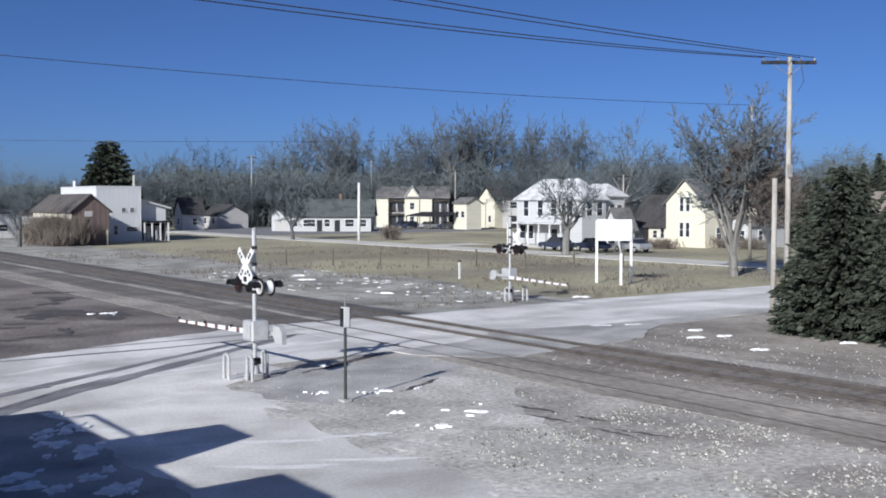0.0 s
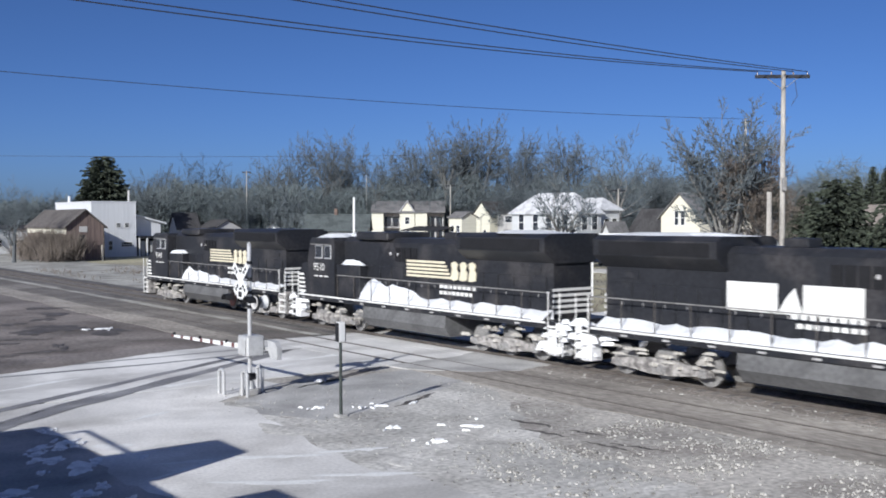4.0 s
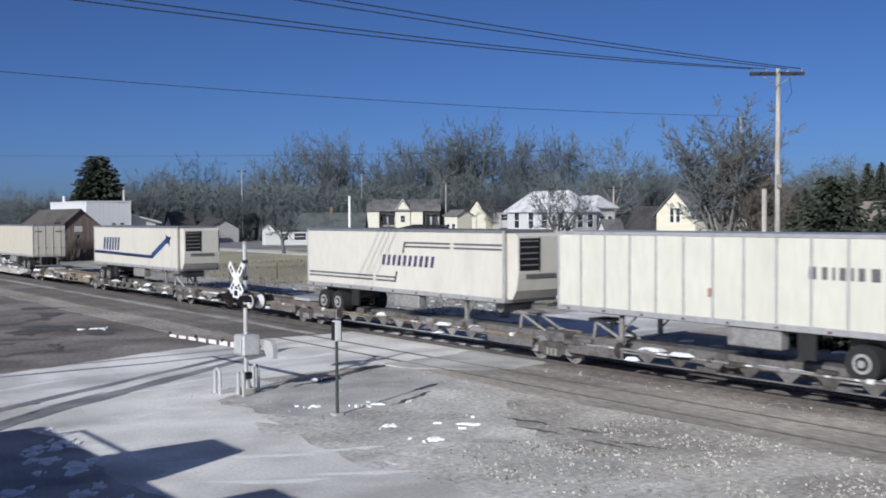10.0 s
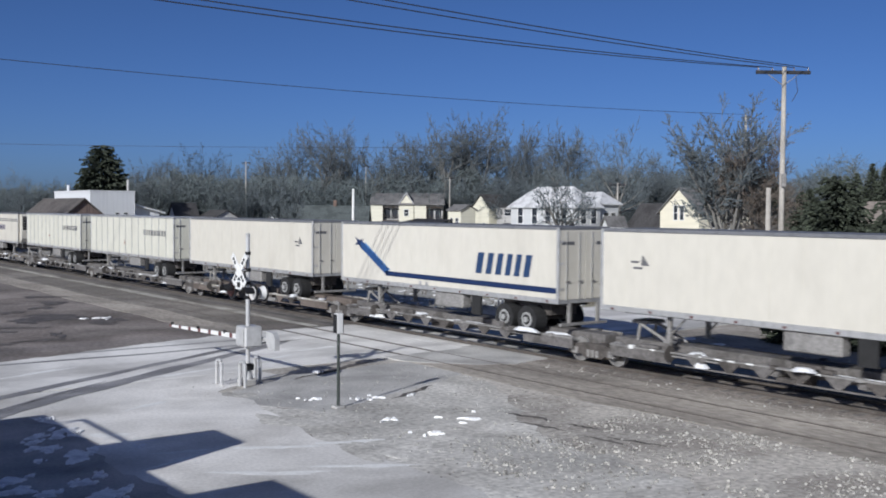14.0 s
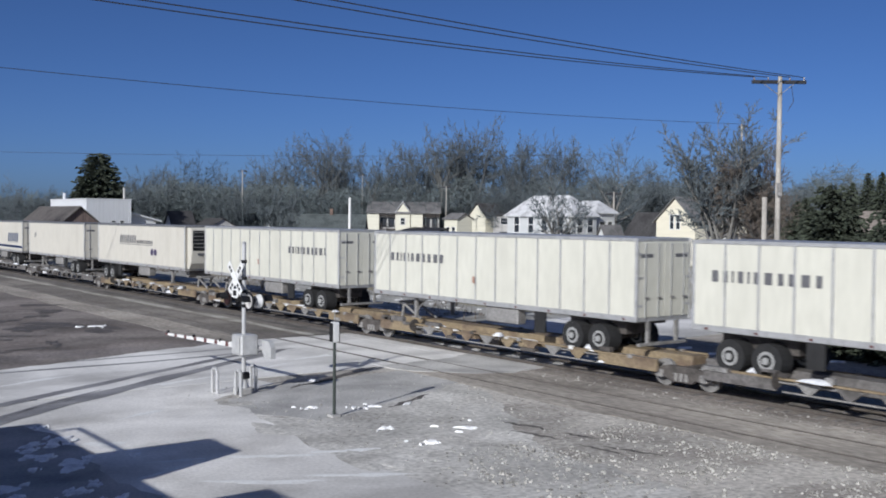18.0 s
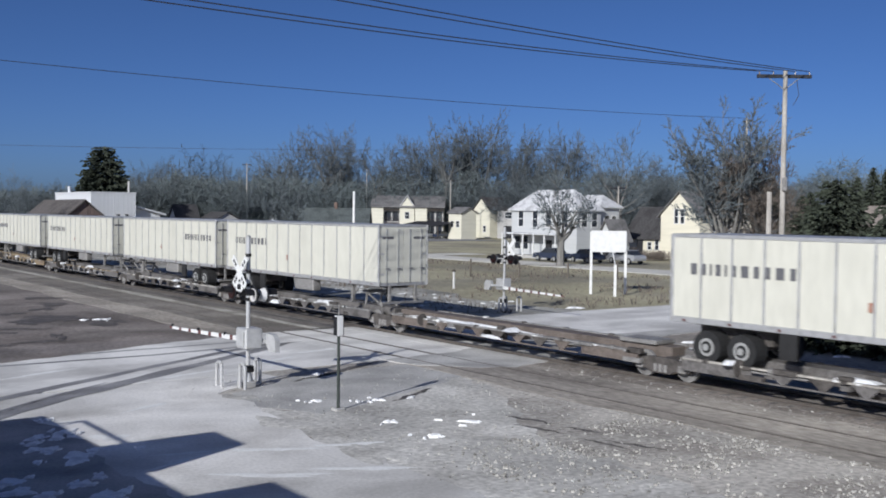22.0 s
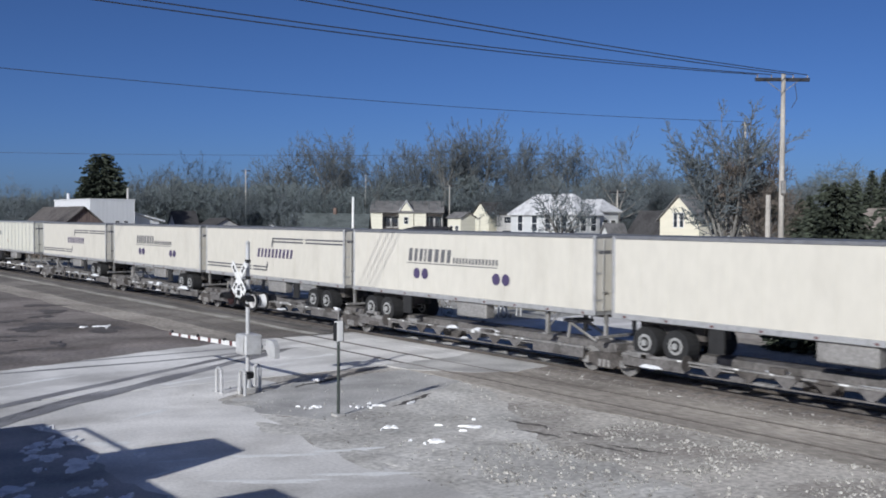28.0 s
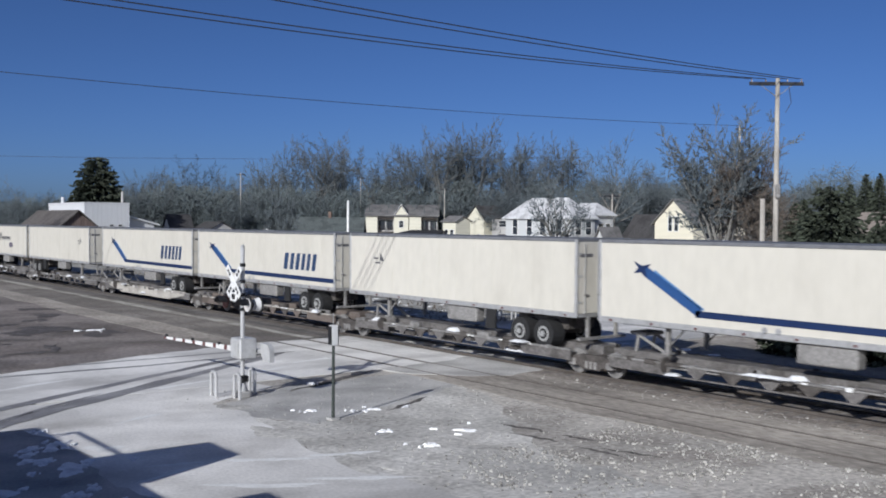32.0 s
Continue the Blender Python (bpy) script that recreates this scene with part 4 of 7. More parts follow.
part("vent_pipe", tube(nb(), (5.7, 1.2, 7.4), (5.7, 1.2, 9.2), 0.16, n=10), M["siding_grey"], metal)
for x, z, w, h in ((3.75, 4.05, 0.55, 0.5), (4.95, 4.05, 0.55, 0.5), (4.9, 1.35, 1.5, 0.55), (2.6, 0.9, 0.5, 1.2)):
    window(metal, "y", -0.035, x, z, w, h)
door(metal, "y", -0.035, 0.75, 1.0, 2.1, M["siding_grey"])
annex = tagged(empty("annex", 52.6, 141.2), "lower white annex with a lean-to roof and a bay painted as dark shade", "building")
part("wall", prism(nb(), [(0, -0.12), (3.9, -0.12), (3.9, 4.6), (0, 5.6)], "y", 0, 9), M["metal_white"], annex)
part("roof", prism(nb(), [(0.02, 5.62), (4.6, 4.42), (4.6, 4.64), (0.02, 5.84)], "y", -0.5, 9.2), M["metal_white"], annex, "sloping white metal roof")
part("canopy", box(nb(), 0.2, 3.9, -1.4, -0.02, 2.5, 2.75, 0.02), M["shadow_gap"], annex, "dark canopy over the bay")
# flat near-black panel paints the shade inside the bay
part("dark_bay_panel", box(nb(), 0.4, 3.7, -0.05, 0.02, -0.1, 2.4), M["shadow_gap"], annex)
for x in (0.3, 1.4, 2.6, 3.78):
    part("canopy_post", box(nb(), x - 0.09, x + 0.09, -1.36, -1.18, -0.1, 2.5), M["white_paint"], annex)
for x in (1.0, 2.3):
    part("bay_door", box(nb(), x, x + 0.6, -0.09, -0.05, -0.05, 2.0), M["siding_pale"], annex)
# brown barn and the low building beside it
barn = build_house("barn", 39.75, 44.5, 130, 147, 4.3, 6.3, "y", M["barn_board"], M["shingle_barn"], "weathered reddish-brown board barn with a lean roof", category="barn")
part("loft_opening", box(nb(), -0.78, -0.08, -8.54, -8.5, 1.9, 3.2), M["shadow_gap"], barn, "dark window opening")
# cream strip puts the sunlight on the wall top into colour
part("sunlit_strip", box(nb(), -2.42, -2.38, -8.5, 8.5, 3.3, 4.2), M["siding_cream"], barn, "cream strip painted as the sunlit wall under the eave")
part("loft_panel", box(nb(), -0.75, 0.25, -8.56, -8.5, 3.55, 4.25), M["siding_grey"], barn, "pale loft panel")
part("corner_board", box(nb(), 2.26, 2.4, -8.58, -8.5, -0.1, 4.2), M["dark_wood"], barn)
part("gate_post", box(nb(), 1.7, 1.9, -9.6, -9.4, -0.1, 1.9), M["wood_pole"], barn)
build_house("low_building", 28.0, 45.0, 163, 171, 3.6, 4.1, "x", M["siding_white"], M["shingle_dark"], "low white building with a dark flat roof", windows=[("y", x, 1.0, 1.6, 1.0) for x in (31, 35, 39.5, 43)], category="building")
# small houses far beyond the field
build_house("house", 79.5, 84, 190, 194, 3.4, 6.2, "x", M["siding_white"], M["shingle_dark"], "small white gabled house far beyond the field", windows=[("x", 192, 1.0, 0.9, 1.2), ("y", 82, 1.0, 0.9, 1.2)])
build_house("house", 90, 97, 197, 205, 2.8, 4.8, "y", M["siding_grey"], M["shingle_dark"], "small grey house far beyond the field", windows=[("x", 199, 1.0, 1.2, 1.1), ("x", 203, 1.0, 1.2, 1.1)])
build_house("house", 116, 124, 62, 69, 4.0, 6.6, "y", M["brick"], M["shingle_tan"], "brick house with a tan roof behind the spruces", windows=[("x", 68, 1.0, 0.9, 1.3), ("x", 71, 1.0, 0.9, 1.3)])
# unseen building beside the camera, added for the apron's shadow; white walls bounce light
shade_caster = tagged(empty("depot_building", -3.5, 15), "unseen building that casts the apron's shadow, white walls to bounce light", "building")
bm = nb()
box(bm, -4.5, 4.5, -8.5, 8.6, -0.1, 3.13)
part("wall", bm, M["siding_white"], shade_caster)
bm = nb()
box(bm, -4.7, 4.6, -8.7, 8.7, 3.13, 3.28, 0.02)
part("roof", bm, M["shingle_dark"], shade_caster)
# unseen blocks, sized only to shape the shadow's two arms
for y0, y1, x1, h in ((1.8, 3.45, 4.95, 4.5), (-3.2, -1.15, 4.5, 4.22)):
    bm = nb()
    box(bm, 1.0, x1, y0, y1, 3.2, h, 0.02)
    part("shadow_box", bm, M["siding_white"], shade_caster)
# unseen rail, added for the thin shadow line on the apron
for a, b, r in (((4.5, 3.5, 3.62), (4.5, 7.2, 3.62), 0.045), ((4.5, 7.2, 3.62), (1.5, 7.2, 3.62), 0.045), ((4.5, 7.2, 3.25), (4.5, 7.2, 3.66), 0.04), ((1.5, 7.2, 3.25), (1.5, 7.2, 3.66), 0.04)):
    part("shadow_rail", tube(nb(), a, b, r, n=8), M["silver"], shade_caster, "unseen pipe rail added to cast a thin shadow line")


# ---- cars, fence and posts ----
def build_car(x, y, rz, paint, label):
    root = tagged(empty("parked_car", x, y, 0.0, rz), label, "car", "parked cars")
    bm = nb()
    prism(bm, [(-2.2, 0.35), (2.2, 0.35), (2.25, 0.7), (2.0, 0.88), (1.0, 0.95), (-1.5, 0.98), (-2.2, 0.9), (-2.28, 0.6)], "y", -0.86, 0.86)
    body = part("body", bm, paint, root)
    bm = nb()
    prism(bm, [(-1.7, 0.96), (1.05, 0.94), (0.35, 1.42), (-1.15, 1.45)], "y", -0.74, 0.74)
    part("cabin", bm, M["glass"], root, "dark glazed cabin")
    bm = nb()
    prism(bm, [(-1.25, 1.43), (0.45, 1.40), (0.3, 1.47), (-1.1, 1.49)], "y", -0.72, 0.72)
    part("car_roof", bm, paint, root)
    for a in (-1.4, 1.35):
        for s in (-0.8, 0.8):
            bm = nb()
            tube(bm, (a, s - 0.1, 0.32), (a, s + 0.1, 0.32), 0.33, n=14)
            w = part("wheel", bm, M["tyre"], root)
            bm = nb()
            tube(bm, (a, s - 0.11, 0.32), (a, s + 0.11, 0.32), 0.2, n=12)
            part("rim", bm, M["hub"], w)
    for s in (-0.6, 0.6):
        bm = nb()
        box(bm, 2.2, 2.27, s - 0.18, s + 0.18, 0.62, 0.76, 0.02)
        part("headlight", bm, M["lens"], root)
    return root


for x, y, rz, m, l in ((124, 178, 10, "car_blue", "dark blue car parked before the flats"), (123, 173.5, 5, "car_blue", "dark car parked before the flats"), (124.5, 169.5, 0, "car_silver", "silver car parked before the flats"),
                       (126, 165, 5, "car_blue", "dark car parked by the flats"), (80.5, 79.5, 80, "car_blue", "dark car parked behind the blank sign"), (83, 76.0, 85, "car_silver", "silver car parked behind the blank sign"),
                       (79, 83.5, 88, "car_blue", "dark car parked beside the white house"), (96, 94, 0, "car_red", "dark red car parked behind the white house")):
    build_car(x, y, rz, M[m], l)
carport = tagged(empty("carport", 127, 168.5), "open dark carport roof before the flats", "carport")
bm = nb()
prism(bm, [(-4.5, 2.5), (0, 3.3), (0, 3.45), (-4.5, 2.65)], "y", -6, 7)
part("roof", bm, M["shadow_gap"], carport)
for y in (-5.8, -1.5, 2.8, 6.8):
    bm = nb()
    box(bm, -4.4, -4.25, y - 0.08, y + 0.08, -0.1, 2.55)
    part("post", bm, M["dark_wood"], carport)


def build_fence():
    """A low post-and-rail fence along the far side of the field."""
    root = tagged(empty("field_fence", 45, 66), "low weathered post-and-rail fence in the field", "fence")
    pts = [(39.0 + 3.05 * k, 81.0 - 3.2 * k * 0.86) for k in range(9)]
    for k, (x, y) in enumerate(pts):
        bm = nb()
        box(bm, x - 45 - 0.06, x - 45 + 0.06, y - 66 - 0.06, y - 66 + 0.06, -0.12, 1.15 + 0.12 * (k % 3))
        part("fence_post", bm, M["fence_wood"], root)
    for (x, y), (u, w) in zip(pts, pts[1:]):
        for z in (0.95,):
            bm = nb()
            tube(bm, (x - 45, y - 66, z), (u - 45, w - 66, z), 0.025, n=5)
            part("fence_rail", bm, M["fence_wood"], root)


build_fence()
root = tagged(empty("marker_stake", 44.4, 56.9), "short white marker stake in the grass", "post")
bm = nb()
box(bm, -0.07, 0.07, -0.05, 0.05, -0.1, 1.1, 0.01)
part("stake", bm, M["white_paint"], root)
bm = nb()
box(bm, -0.09, 0.09, -0.06, 0.06, 1.1, 1.25, 0.01)
part("cap", bm, M["dark_wood"], root)
root = tagged(empty("white_pole", 76.1, 120.3), "plain white flagpole beside the street", "pole")
bm = nb()
tube(bm, (0, 0, -0.1), (0, 0, 8.1), 0.22, 0.16, n=12)
part("pole", bm, M["white_paint"], root, smooth=True)
for x, y, h in ((101.8, 205, 15.6), (130.6, 201, 15.5), (128.0, 165.5, 12.0), (99.5, 92.6, 9.0)):
    build_utility_pole(x, y, h, 2.0, -37, "slim wooden pole among the houses", r=0.14)


# ---- trees ----
class Sticks:
    """Collects tapered bars and turns them into one mesh."""

    def __init__(self):
        self.v, self.f = [], []

    def add(self, a, b, ra, rb, n=3):
        d = (b - a).normalized()
        u = d.orthogonal().normalized()
        w = d.cross(u)
        i = len(self.v)
        for p, r in ((a, ra), (b, rb)):
            for k in range(n):
                c = math.tau * k / n
                self.v.append(tuple(p + (u * math.cos(c) + w * math.sin(c)) * r))
        for k in range(n):
            j = (k + 1) % n
            self.f.append((i + k, i + j, i + n + j, i + n + k))

    def quad(self, p, u, w):
        i = len(self.v)
        self.v += [tuple(p - u), tuple(p + w * 0.5), tuple(p + u), tuple(p - w * 0.5)]
        self.f.append((i, i + 1, i + 2, i + 3))

    def done(self, name, material, parent=None, label=""):
        data = bpy.data.meshes.new(name)
        data.from_pydata(self.v, [], self.f)
        data.materials.append(material)
        ob = new(name, data)
        ob.parent = parent
        if label:
            ob["label"] = label
        return ob


def grow(trunk, twigs, a, d, length, r, depth, rnd, up, kids, wander=0.3, bare=0.3, thin=0.011, reach=1.0):
    """A crooked limb that splits into thinner ones; kids: how many leave each of its segments, by depth."""
    out = trunk if depth > 1 else twigs
    segs = (2, 3, 4, 6)[depth]
    p = a
    for s in range(segs):
        d = (d + Vector((rnd.uniform(-wander, wander), rnd.uniform(-wander, wander), rnd.uniform(-0.6, 0.7) * wander + up))).normalized()
        q = p + d * (length / segs)
        r1 = max(r * (1 - (0.7 if depth else 0.5) * (s + 1) / (segs + 1)), thin * 0.7)
        out.add(p, q, r, r1, (3, 3, 4, 6)[depth])
        if depth > 0 and (s + 1) / segs > bare:
            n = kids[depth] * rnd.uniform(0.6, 1.4)
            for _ in range(int(n) + (rnd.random() < n % 1)):
                side = d.cross(Vector((rnd.uniform(-1, 1), rnd.uniform(-1, 1), rnd.uniform(-1, 1)))).normalized()
                away = (d * rnd.uniform(0.55, 0.9) + side * rnd.uniform(0.6, 0.9)).normalized()
                grow(trunk, twigs, p.lerp(q, rnd.uniform(0.3, 1.0)), away, length * reach * rnd.uniform(0.38, 0.62) * (1 - 0.35 * s / segs), max(r1 * rnd.uniform(0.5, 0.78), thin), depth - 1, rnd, up, kids, wander, 0.2, thin, reach)
        p, r = q, r1
    if depth > 0:
        grow(trunk, twigs, p, d, length * 0.42 * reach, r, depth - 1, rnd, up, kids, wander, 0.1, thin, reach)


def build_tree(x, y, h, seed, label, bark="bark", forks=4, spread=0.55, r=0.22, kids=(0, 2.2, 1.6, 1.1), bole=0.22, name="bare_tree", twig="twig", limb=0.5, wander=0.3, up=0.06, bare=0.3, thin=0.011, reach=1.0):
    rnd = random.Random(seed)
    root = tagged(empty(name, x, y), label, "tree")
    trunk, twigs = Sticks(), Sticks()
    top = Vector((rnd.uniform(-0.2, 0.2), rnd.uniform(-0.2, 0.2), h * bole))
    trunk.add(Vector((0, 0, -0.15)), Vector((0, 0, 0.4)), r * 1.5, r * 1.08, 8)
    trunk.add(Vector((0, 0, 0.4)), top, r * 1.08, r * 0.95, 8)
    for k in range(forks):
        a = math.tau * (k + rnd.uniform(-0.3, 0.3)) / forks
        s = spread * rnd.uniform(0.35, 1.2)
        d = Vector((math.cos(a) * s, math.sin(a) * s, 1)).normalized()
        grow(trunk, twigs, top * rnd.uniform(0.8, 1.0), d, h * limb * rnd.uniform(0.8, 1.1), r * rnd.uniform(0.5, 0.72), 3, rnd, up, kids, wander, bare, thin, reach)
    trunk.done("trunk", M[bark], root)
    twigs.done("crown", M[twig], root, "fine bare twigs")
    return root


def build_spruce(x, y, h, radius, seed, label, dense=1.0, low=0.15, tuft=0.3, bulge=0.55):
    """A conifer: trunk, and whorls of drooping boughs set with needle sprays."""
    rnd = random.Random(seed)
    root = tagged(empty("spruce_tree", x, y), label, "conifer")
    t = Sticks()
    t.add(Vector((0, 0, -0.1)), Vector((0, 0, h * 0.97)), h * 0.026, 0.02, 8)
    t.done("trunk", M["bark"], root)
    n = Sticks()
    z = low
    while z < h * 0.985:
        f = 1 - z / h
        reach = radius * (f ** bulge) * (0.93 + 0.07 * math.sin(z * 7)) + 0.08
        count = int((7 + 16 * f) * dense)
        for k in range(count):
            a = rnd.uniform(0, math.tau)
            rr = reach * rnd.uniform(0.72, 1.12)
            steps = max(2, int(rr / (tuft * 0.75)))
            for s in range(steps):
                u = (s + rnd.uniform(0.4, 1.0)) / steps
                if u < 0.3 and rr > 0.8 and rnd.random() < 0.6:
                    continue
                p = Vector((math.cos(a) * rr * u, math.sin(a) * rr * u, z - 0.28 * rr * u + 0.12 * rr * u * u + rnd.uniform(-0.13, 0.13)))
                d = Vector((math.cos(a + rnd.uniform(-0.7, 0.7)), math.sin(a + rnd.uniform(-0.7, 0.7)), rnd.uniform(-0.55, 0.15))).normalized()
                w = d.cross(Vector((rnd.uniform(-0.4, 0.4), rnd.uniform(-0.4, 0.4), 1))).normalized()
                size = tuft * rnd.uniform(0.7, 1.25) * (0.6 + 0.4 * f)
                n.quad(p, d * size, w * size * 0.9)
                n.quad(p, d * size * 0.9, d.cross(w) * size * 0.8)
        z += h * 0.022 + 0.035
    n.done("crown", M["needle"], root, "dense dark green needle sprays")
    return root


build_spruce(38.0, 23.3, 6.9, 3.0, 1, "dense dark green spruce beside the railway", 3.2, tuft=0.22, bulge=0.5)
build_spruce(38.4, 20.3, 6.4, 3.0, 2, "broad dark green spruce at the gravel verge", 3.2, tuft=0.22, bulge=0.36)
build_spruce(38.4, 15.6, 6.6, 2.8, 3, "dark green spruce at the gravel verge", 1.2)
build_spruce(63.6, 186, 17.0, 6.8, 4, "tall dark conifer behind the white metal building", 2.6, 3.0, 0.65, bulge=0.36)
for k, (x, y, h) in enumerate(((124, 76, 9.5), (127, 71, 12), (133, 86, 9.0), (112, 73.5, 8.0), (136, 78, 12.5), (142, 84, 11.5), (131, 66, 13.5), (128, 88, 9.5))):
    build_spruce(x, y, h, 3.2, 20 + k, "dark conifer behind the houses", 1.6, 1.0, 0.42, bulge=0.75)
build_tree(62.4, 47.0, 13.6, 5, "large bare tree with many upright crooked limbs", "pale_bark", 8, 0.24, 0.25, (0, 2.4, 2.1, 2.1), 0.1, limb=0.66, wander=0.2, up=0.02, bare=0.42, thin=0.026, reach=0.72)
build_tree(64.8, 45.6, 11.0, 6, "dark bare tree with a dense brown crown", "bark", 6, 0.5, 0.24, (0, 2.6, 2.3, 1.6), 0.22, twig="brush", limb=0.55, bare=0.2, thin=0.018)
build_tree(63.9, 48.4, 12.6, 16, "bare slender tree in the grass", "lit_bark", 5, 0.26, 0.18, (0, 2.2, 1.9, 1.9), 0.12, limb=0.66, wander=0.2, up=0.02, bare=0.42, thin=0.03, reach=0.72)
build_tree(72.6, 75.4, 9.8, 7, "bare spreading tree before the white house", "pale_bark", 6, 0.95, 0.36, (0, 1.5, 1.4, 1.0), 0.3, limb=0.5, wander=0.36, thin=0.026)
build_tree(71.0, 130.0, 9.4, 8, "bare tree before the ranch house", "bark", 5, 0.85, 0.24, (0, 2.4, 2.0, 1.3), 0.2, limb=0.55, wander=0.36, thin=0.03)
build_tree(104, 97, 15.5, 9, "bare pale-limbed tree behind the houses", "pale_bark", 4, 0.5, 0.42, (0, 1.6, 1.5, 1.2), 0.2, limb=0.6, wander=0.34, thin=0.03)
build_tree(33.5, 130, 9.0, 10, "dark bare tree beside the low building", "bark", 4, 0.7, 0.22, (0, 2.6, 1.8, 1.2), 0.25)
build_tree(33.5, 158, 13.5, 11, "bare tree behind the low building", "bark", 5, 0.6, 0.3, (0, 2.6, 1.8, 1.2), 0.2, limb=0.55)
build_tree(40.5, 172, 13.0, 12, "bare tree behind the barn", "bark", 5, 0.6, 0.3, (0, 2.6, 1.8, 1.2), 0.2, limb=0.55)

# the wood behind the houses: tall crowns along the skyline, lower trees before and between them
kinds = [build_tree(150 + 9 * k, 205 - 8 * k, 25, 30 + k, "tall bare tree in the wood behind the houses", "lit_bark" if k % 2 else "bark", 5 + k % 2, 0.42 + 0.06 * k, 0.4, (0, 1.3, 1.5, 1.5), 0.36 + 0.03 * k, limb=0.47, wander=0.25, up=0.04, bare=0.3, thin=0.04, reach=0.8) for k in range(4)]
low = [build_tree(120 + 12 * k, 226 - 5 * k, 15, 40 + k, "lower bare tree at the edge of the wood", "bark", 6, 0.75, 0.24, (0, 2.4, 2.1, 1.6), 0.16, limb=0.5, wander=0.36, up=0.03, bare=0.15, thin=0.026) for k in range(3)]
for k in kinds + low:
    tagged(k, group="bare trees of the far wood")
rnd = random.Random(44)
# bearing in degrees from the y axis and height, along the skyline
SKYLINE = ((19.6, 15), (20.8, 16), (22.0, 19), (22.8, 20), (23.6, 20), (24.9, 18), (26.1, 19), (27.6, 23), (28.5, 25), (29.3, 24), (30.6, 26), (31.5, 28), (32.3, 25), (33.6, 22), (34.7, 25), (35.6, 26), (36.4, 25), (37.3, 27), (38.0, 30), (38.7, 28), (39.4, 30), (40.3, 26), (41.2, 27), (42.0, 25), (42.8, 26), (43.7, 25), (44.6, 24), (46.0, 19), (47.4, 20), (48.6, 20), (49.6, 21), (51.0, 18), (53.0, 17), (54.6, 16), (57.2, 16), (59.5, 17))
for deg, h in SKYLINE:
    for dist, share in ((rnd.uniform(238, 262), 1.0), (rnd.uniform(270, 300), 0.72)):
        ang, s = radians(deg + (rnd.uniform(-0.25, 0.25) if share == 1 else rnd.uniform(-0.9, 0.9))), h / 25 * share * dist / 250 * rnd.uniform(0.92, 1.02)
        copy_thing(kinds[rnd.randrange(4)], pose(math.sin(ang) * dist, math.cos(ang) * dist, 0, 0, 0, rnd.uniform(0, 360)) @ Matrix.Diagonal((s, s, s, 1)))
for row, (near, count) in enumerate(((212, 34), (238, 40))):
    for i in range(count):
        deg = 11 + 54 * (i + rnd.uniform(-0.4, 0.4)) / count
        if row == 0 and 20 < deg < 41:
            continue
        dist, s = near + rnd.uniform(-10, 14), rnd.uniform(0.8, 1.15) * (0.72 if deg < 20 else 1.0)
        copy_thing(low[rnd.randrange(3)], pose(math.sin(radians(deg)) * dist, math.cos(radians(deg)) * dist, 0, 0, 0, rnd.uniform(0, 360)) @ Matrix.Diagonal((s, s, s, 1)))

# undergrowth that closes the wood, and dry brush by the barn
wood = Sticks()
for i in range(140000):
    ang, dist = radians(rnd.uniform(8, 68)), rnd.uniform(225, 330)
    deg = math.degrees(ang)
    tall = 14.5 * (0.85 + 0.3 * noise.noise((ang * 26, dist * 0.02, 3)) + 0.12 * noise.noise((ang * 90, 5, 3))) * (0.66 if deg < 20 else 1.0 if deg < 45 else 1.12)
    p = Vector((math.sin(ang) * dist, math.cos(ang) * dist, rnd.random() ** 0.8 * tall))
    d = Vector((rnd.uniform(-1, 1), rnd.uniform(-1, 1), rnd.uniform(-0.1, 0.9))).normalized()
    wood.add(p, p + d * rnd.uniform(0.8, 2.6), 0.055, 0.02, 3)
for i in range(1500):
    ang, dist = radians(rnd.uniform(8, 68)), rnd.uniform(224, 260)
    p = Vector((math.sin(ang) * dist, math.cos(ang) * dist, -0.1))
    wood.add(p, p + Vector((rnd.uniform(-1, 1), rnd.uniform(-1, 1), rnd.uniform(6, 11))), rnd.uniform(0.08, 0.16), 0.04, 4)
tagged(wood.done("undergrowth", M["thicket"]), "tangled undergrowth of the far wood, tinted blue-grey as if hazy", "undergrowth", kind="stuff")
brush = Sticks()
for i in range(6400):
    c = rnd.choice(((38.4, 130, 1.5, 4.6), (38.2, 131, 1.6, 4.8), (38.6, 135, 1.8, 4.8), (38.0, 139, 2.0, 4.6), (40.2, 128.6, 1.2, 4.2), (37.5, 128, 1.8, 2.6), (36.5, 134, 2.2, 3.0), (105, 79.5, 1.5, 2.6), (101, 76.8, 2.6, 1.9), (100, 73, 2.0, 1.6), (97.0, 88.6, 1.4, 1.5), (118, 190, 2.2, 2.3), (84, 124, 1.4, 2.6), (92.5, 80.0, 1.8, 1.5)))
    p = Vector((c[0] + rnd.gauss(0, c[2] * 0.5), c[1] + rnd.gauss(0, c[2] * 0.5), -0.1 + rnd.random() * c[3] * 0.5))
    d = Vector((rnd.uniform(-0.8, 0.8), rnd.uniform(-0.8, 0.8), 1)).normalized()
    brush.add(p, p + d * rnd.uniform(0.3, 0.55) * c[3], 0.03, 0.01, 3)
tagged(brush.done("dry_brush", M["brush"]), "dry brown leafless bushes by walls", "bush", kind="stuff")


# ---- the train ----
SPEED = 16.37
MOVERS = []      # (thing, its place along the track at the start)
HW = 1.3         # half the width of a trailer


def mover(name, s, label, category, group):
    root = tagged(empty(name, TRACK, s, 0.1), label, category, group)
    MOVERS.append((root, s))
    return root


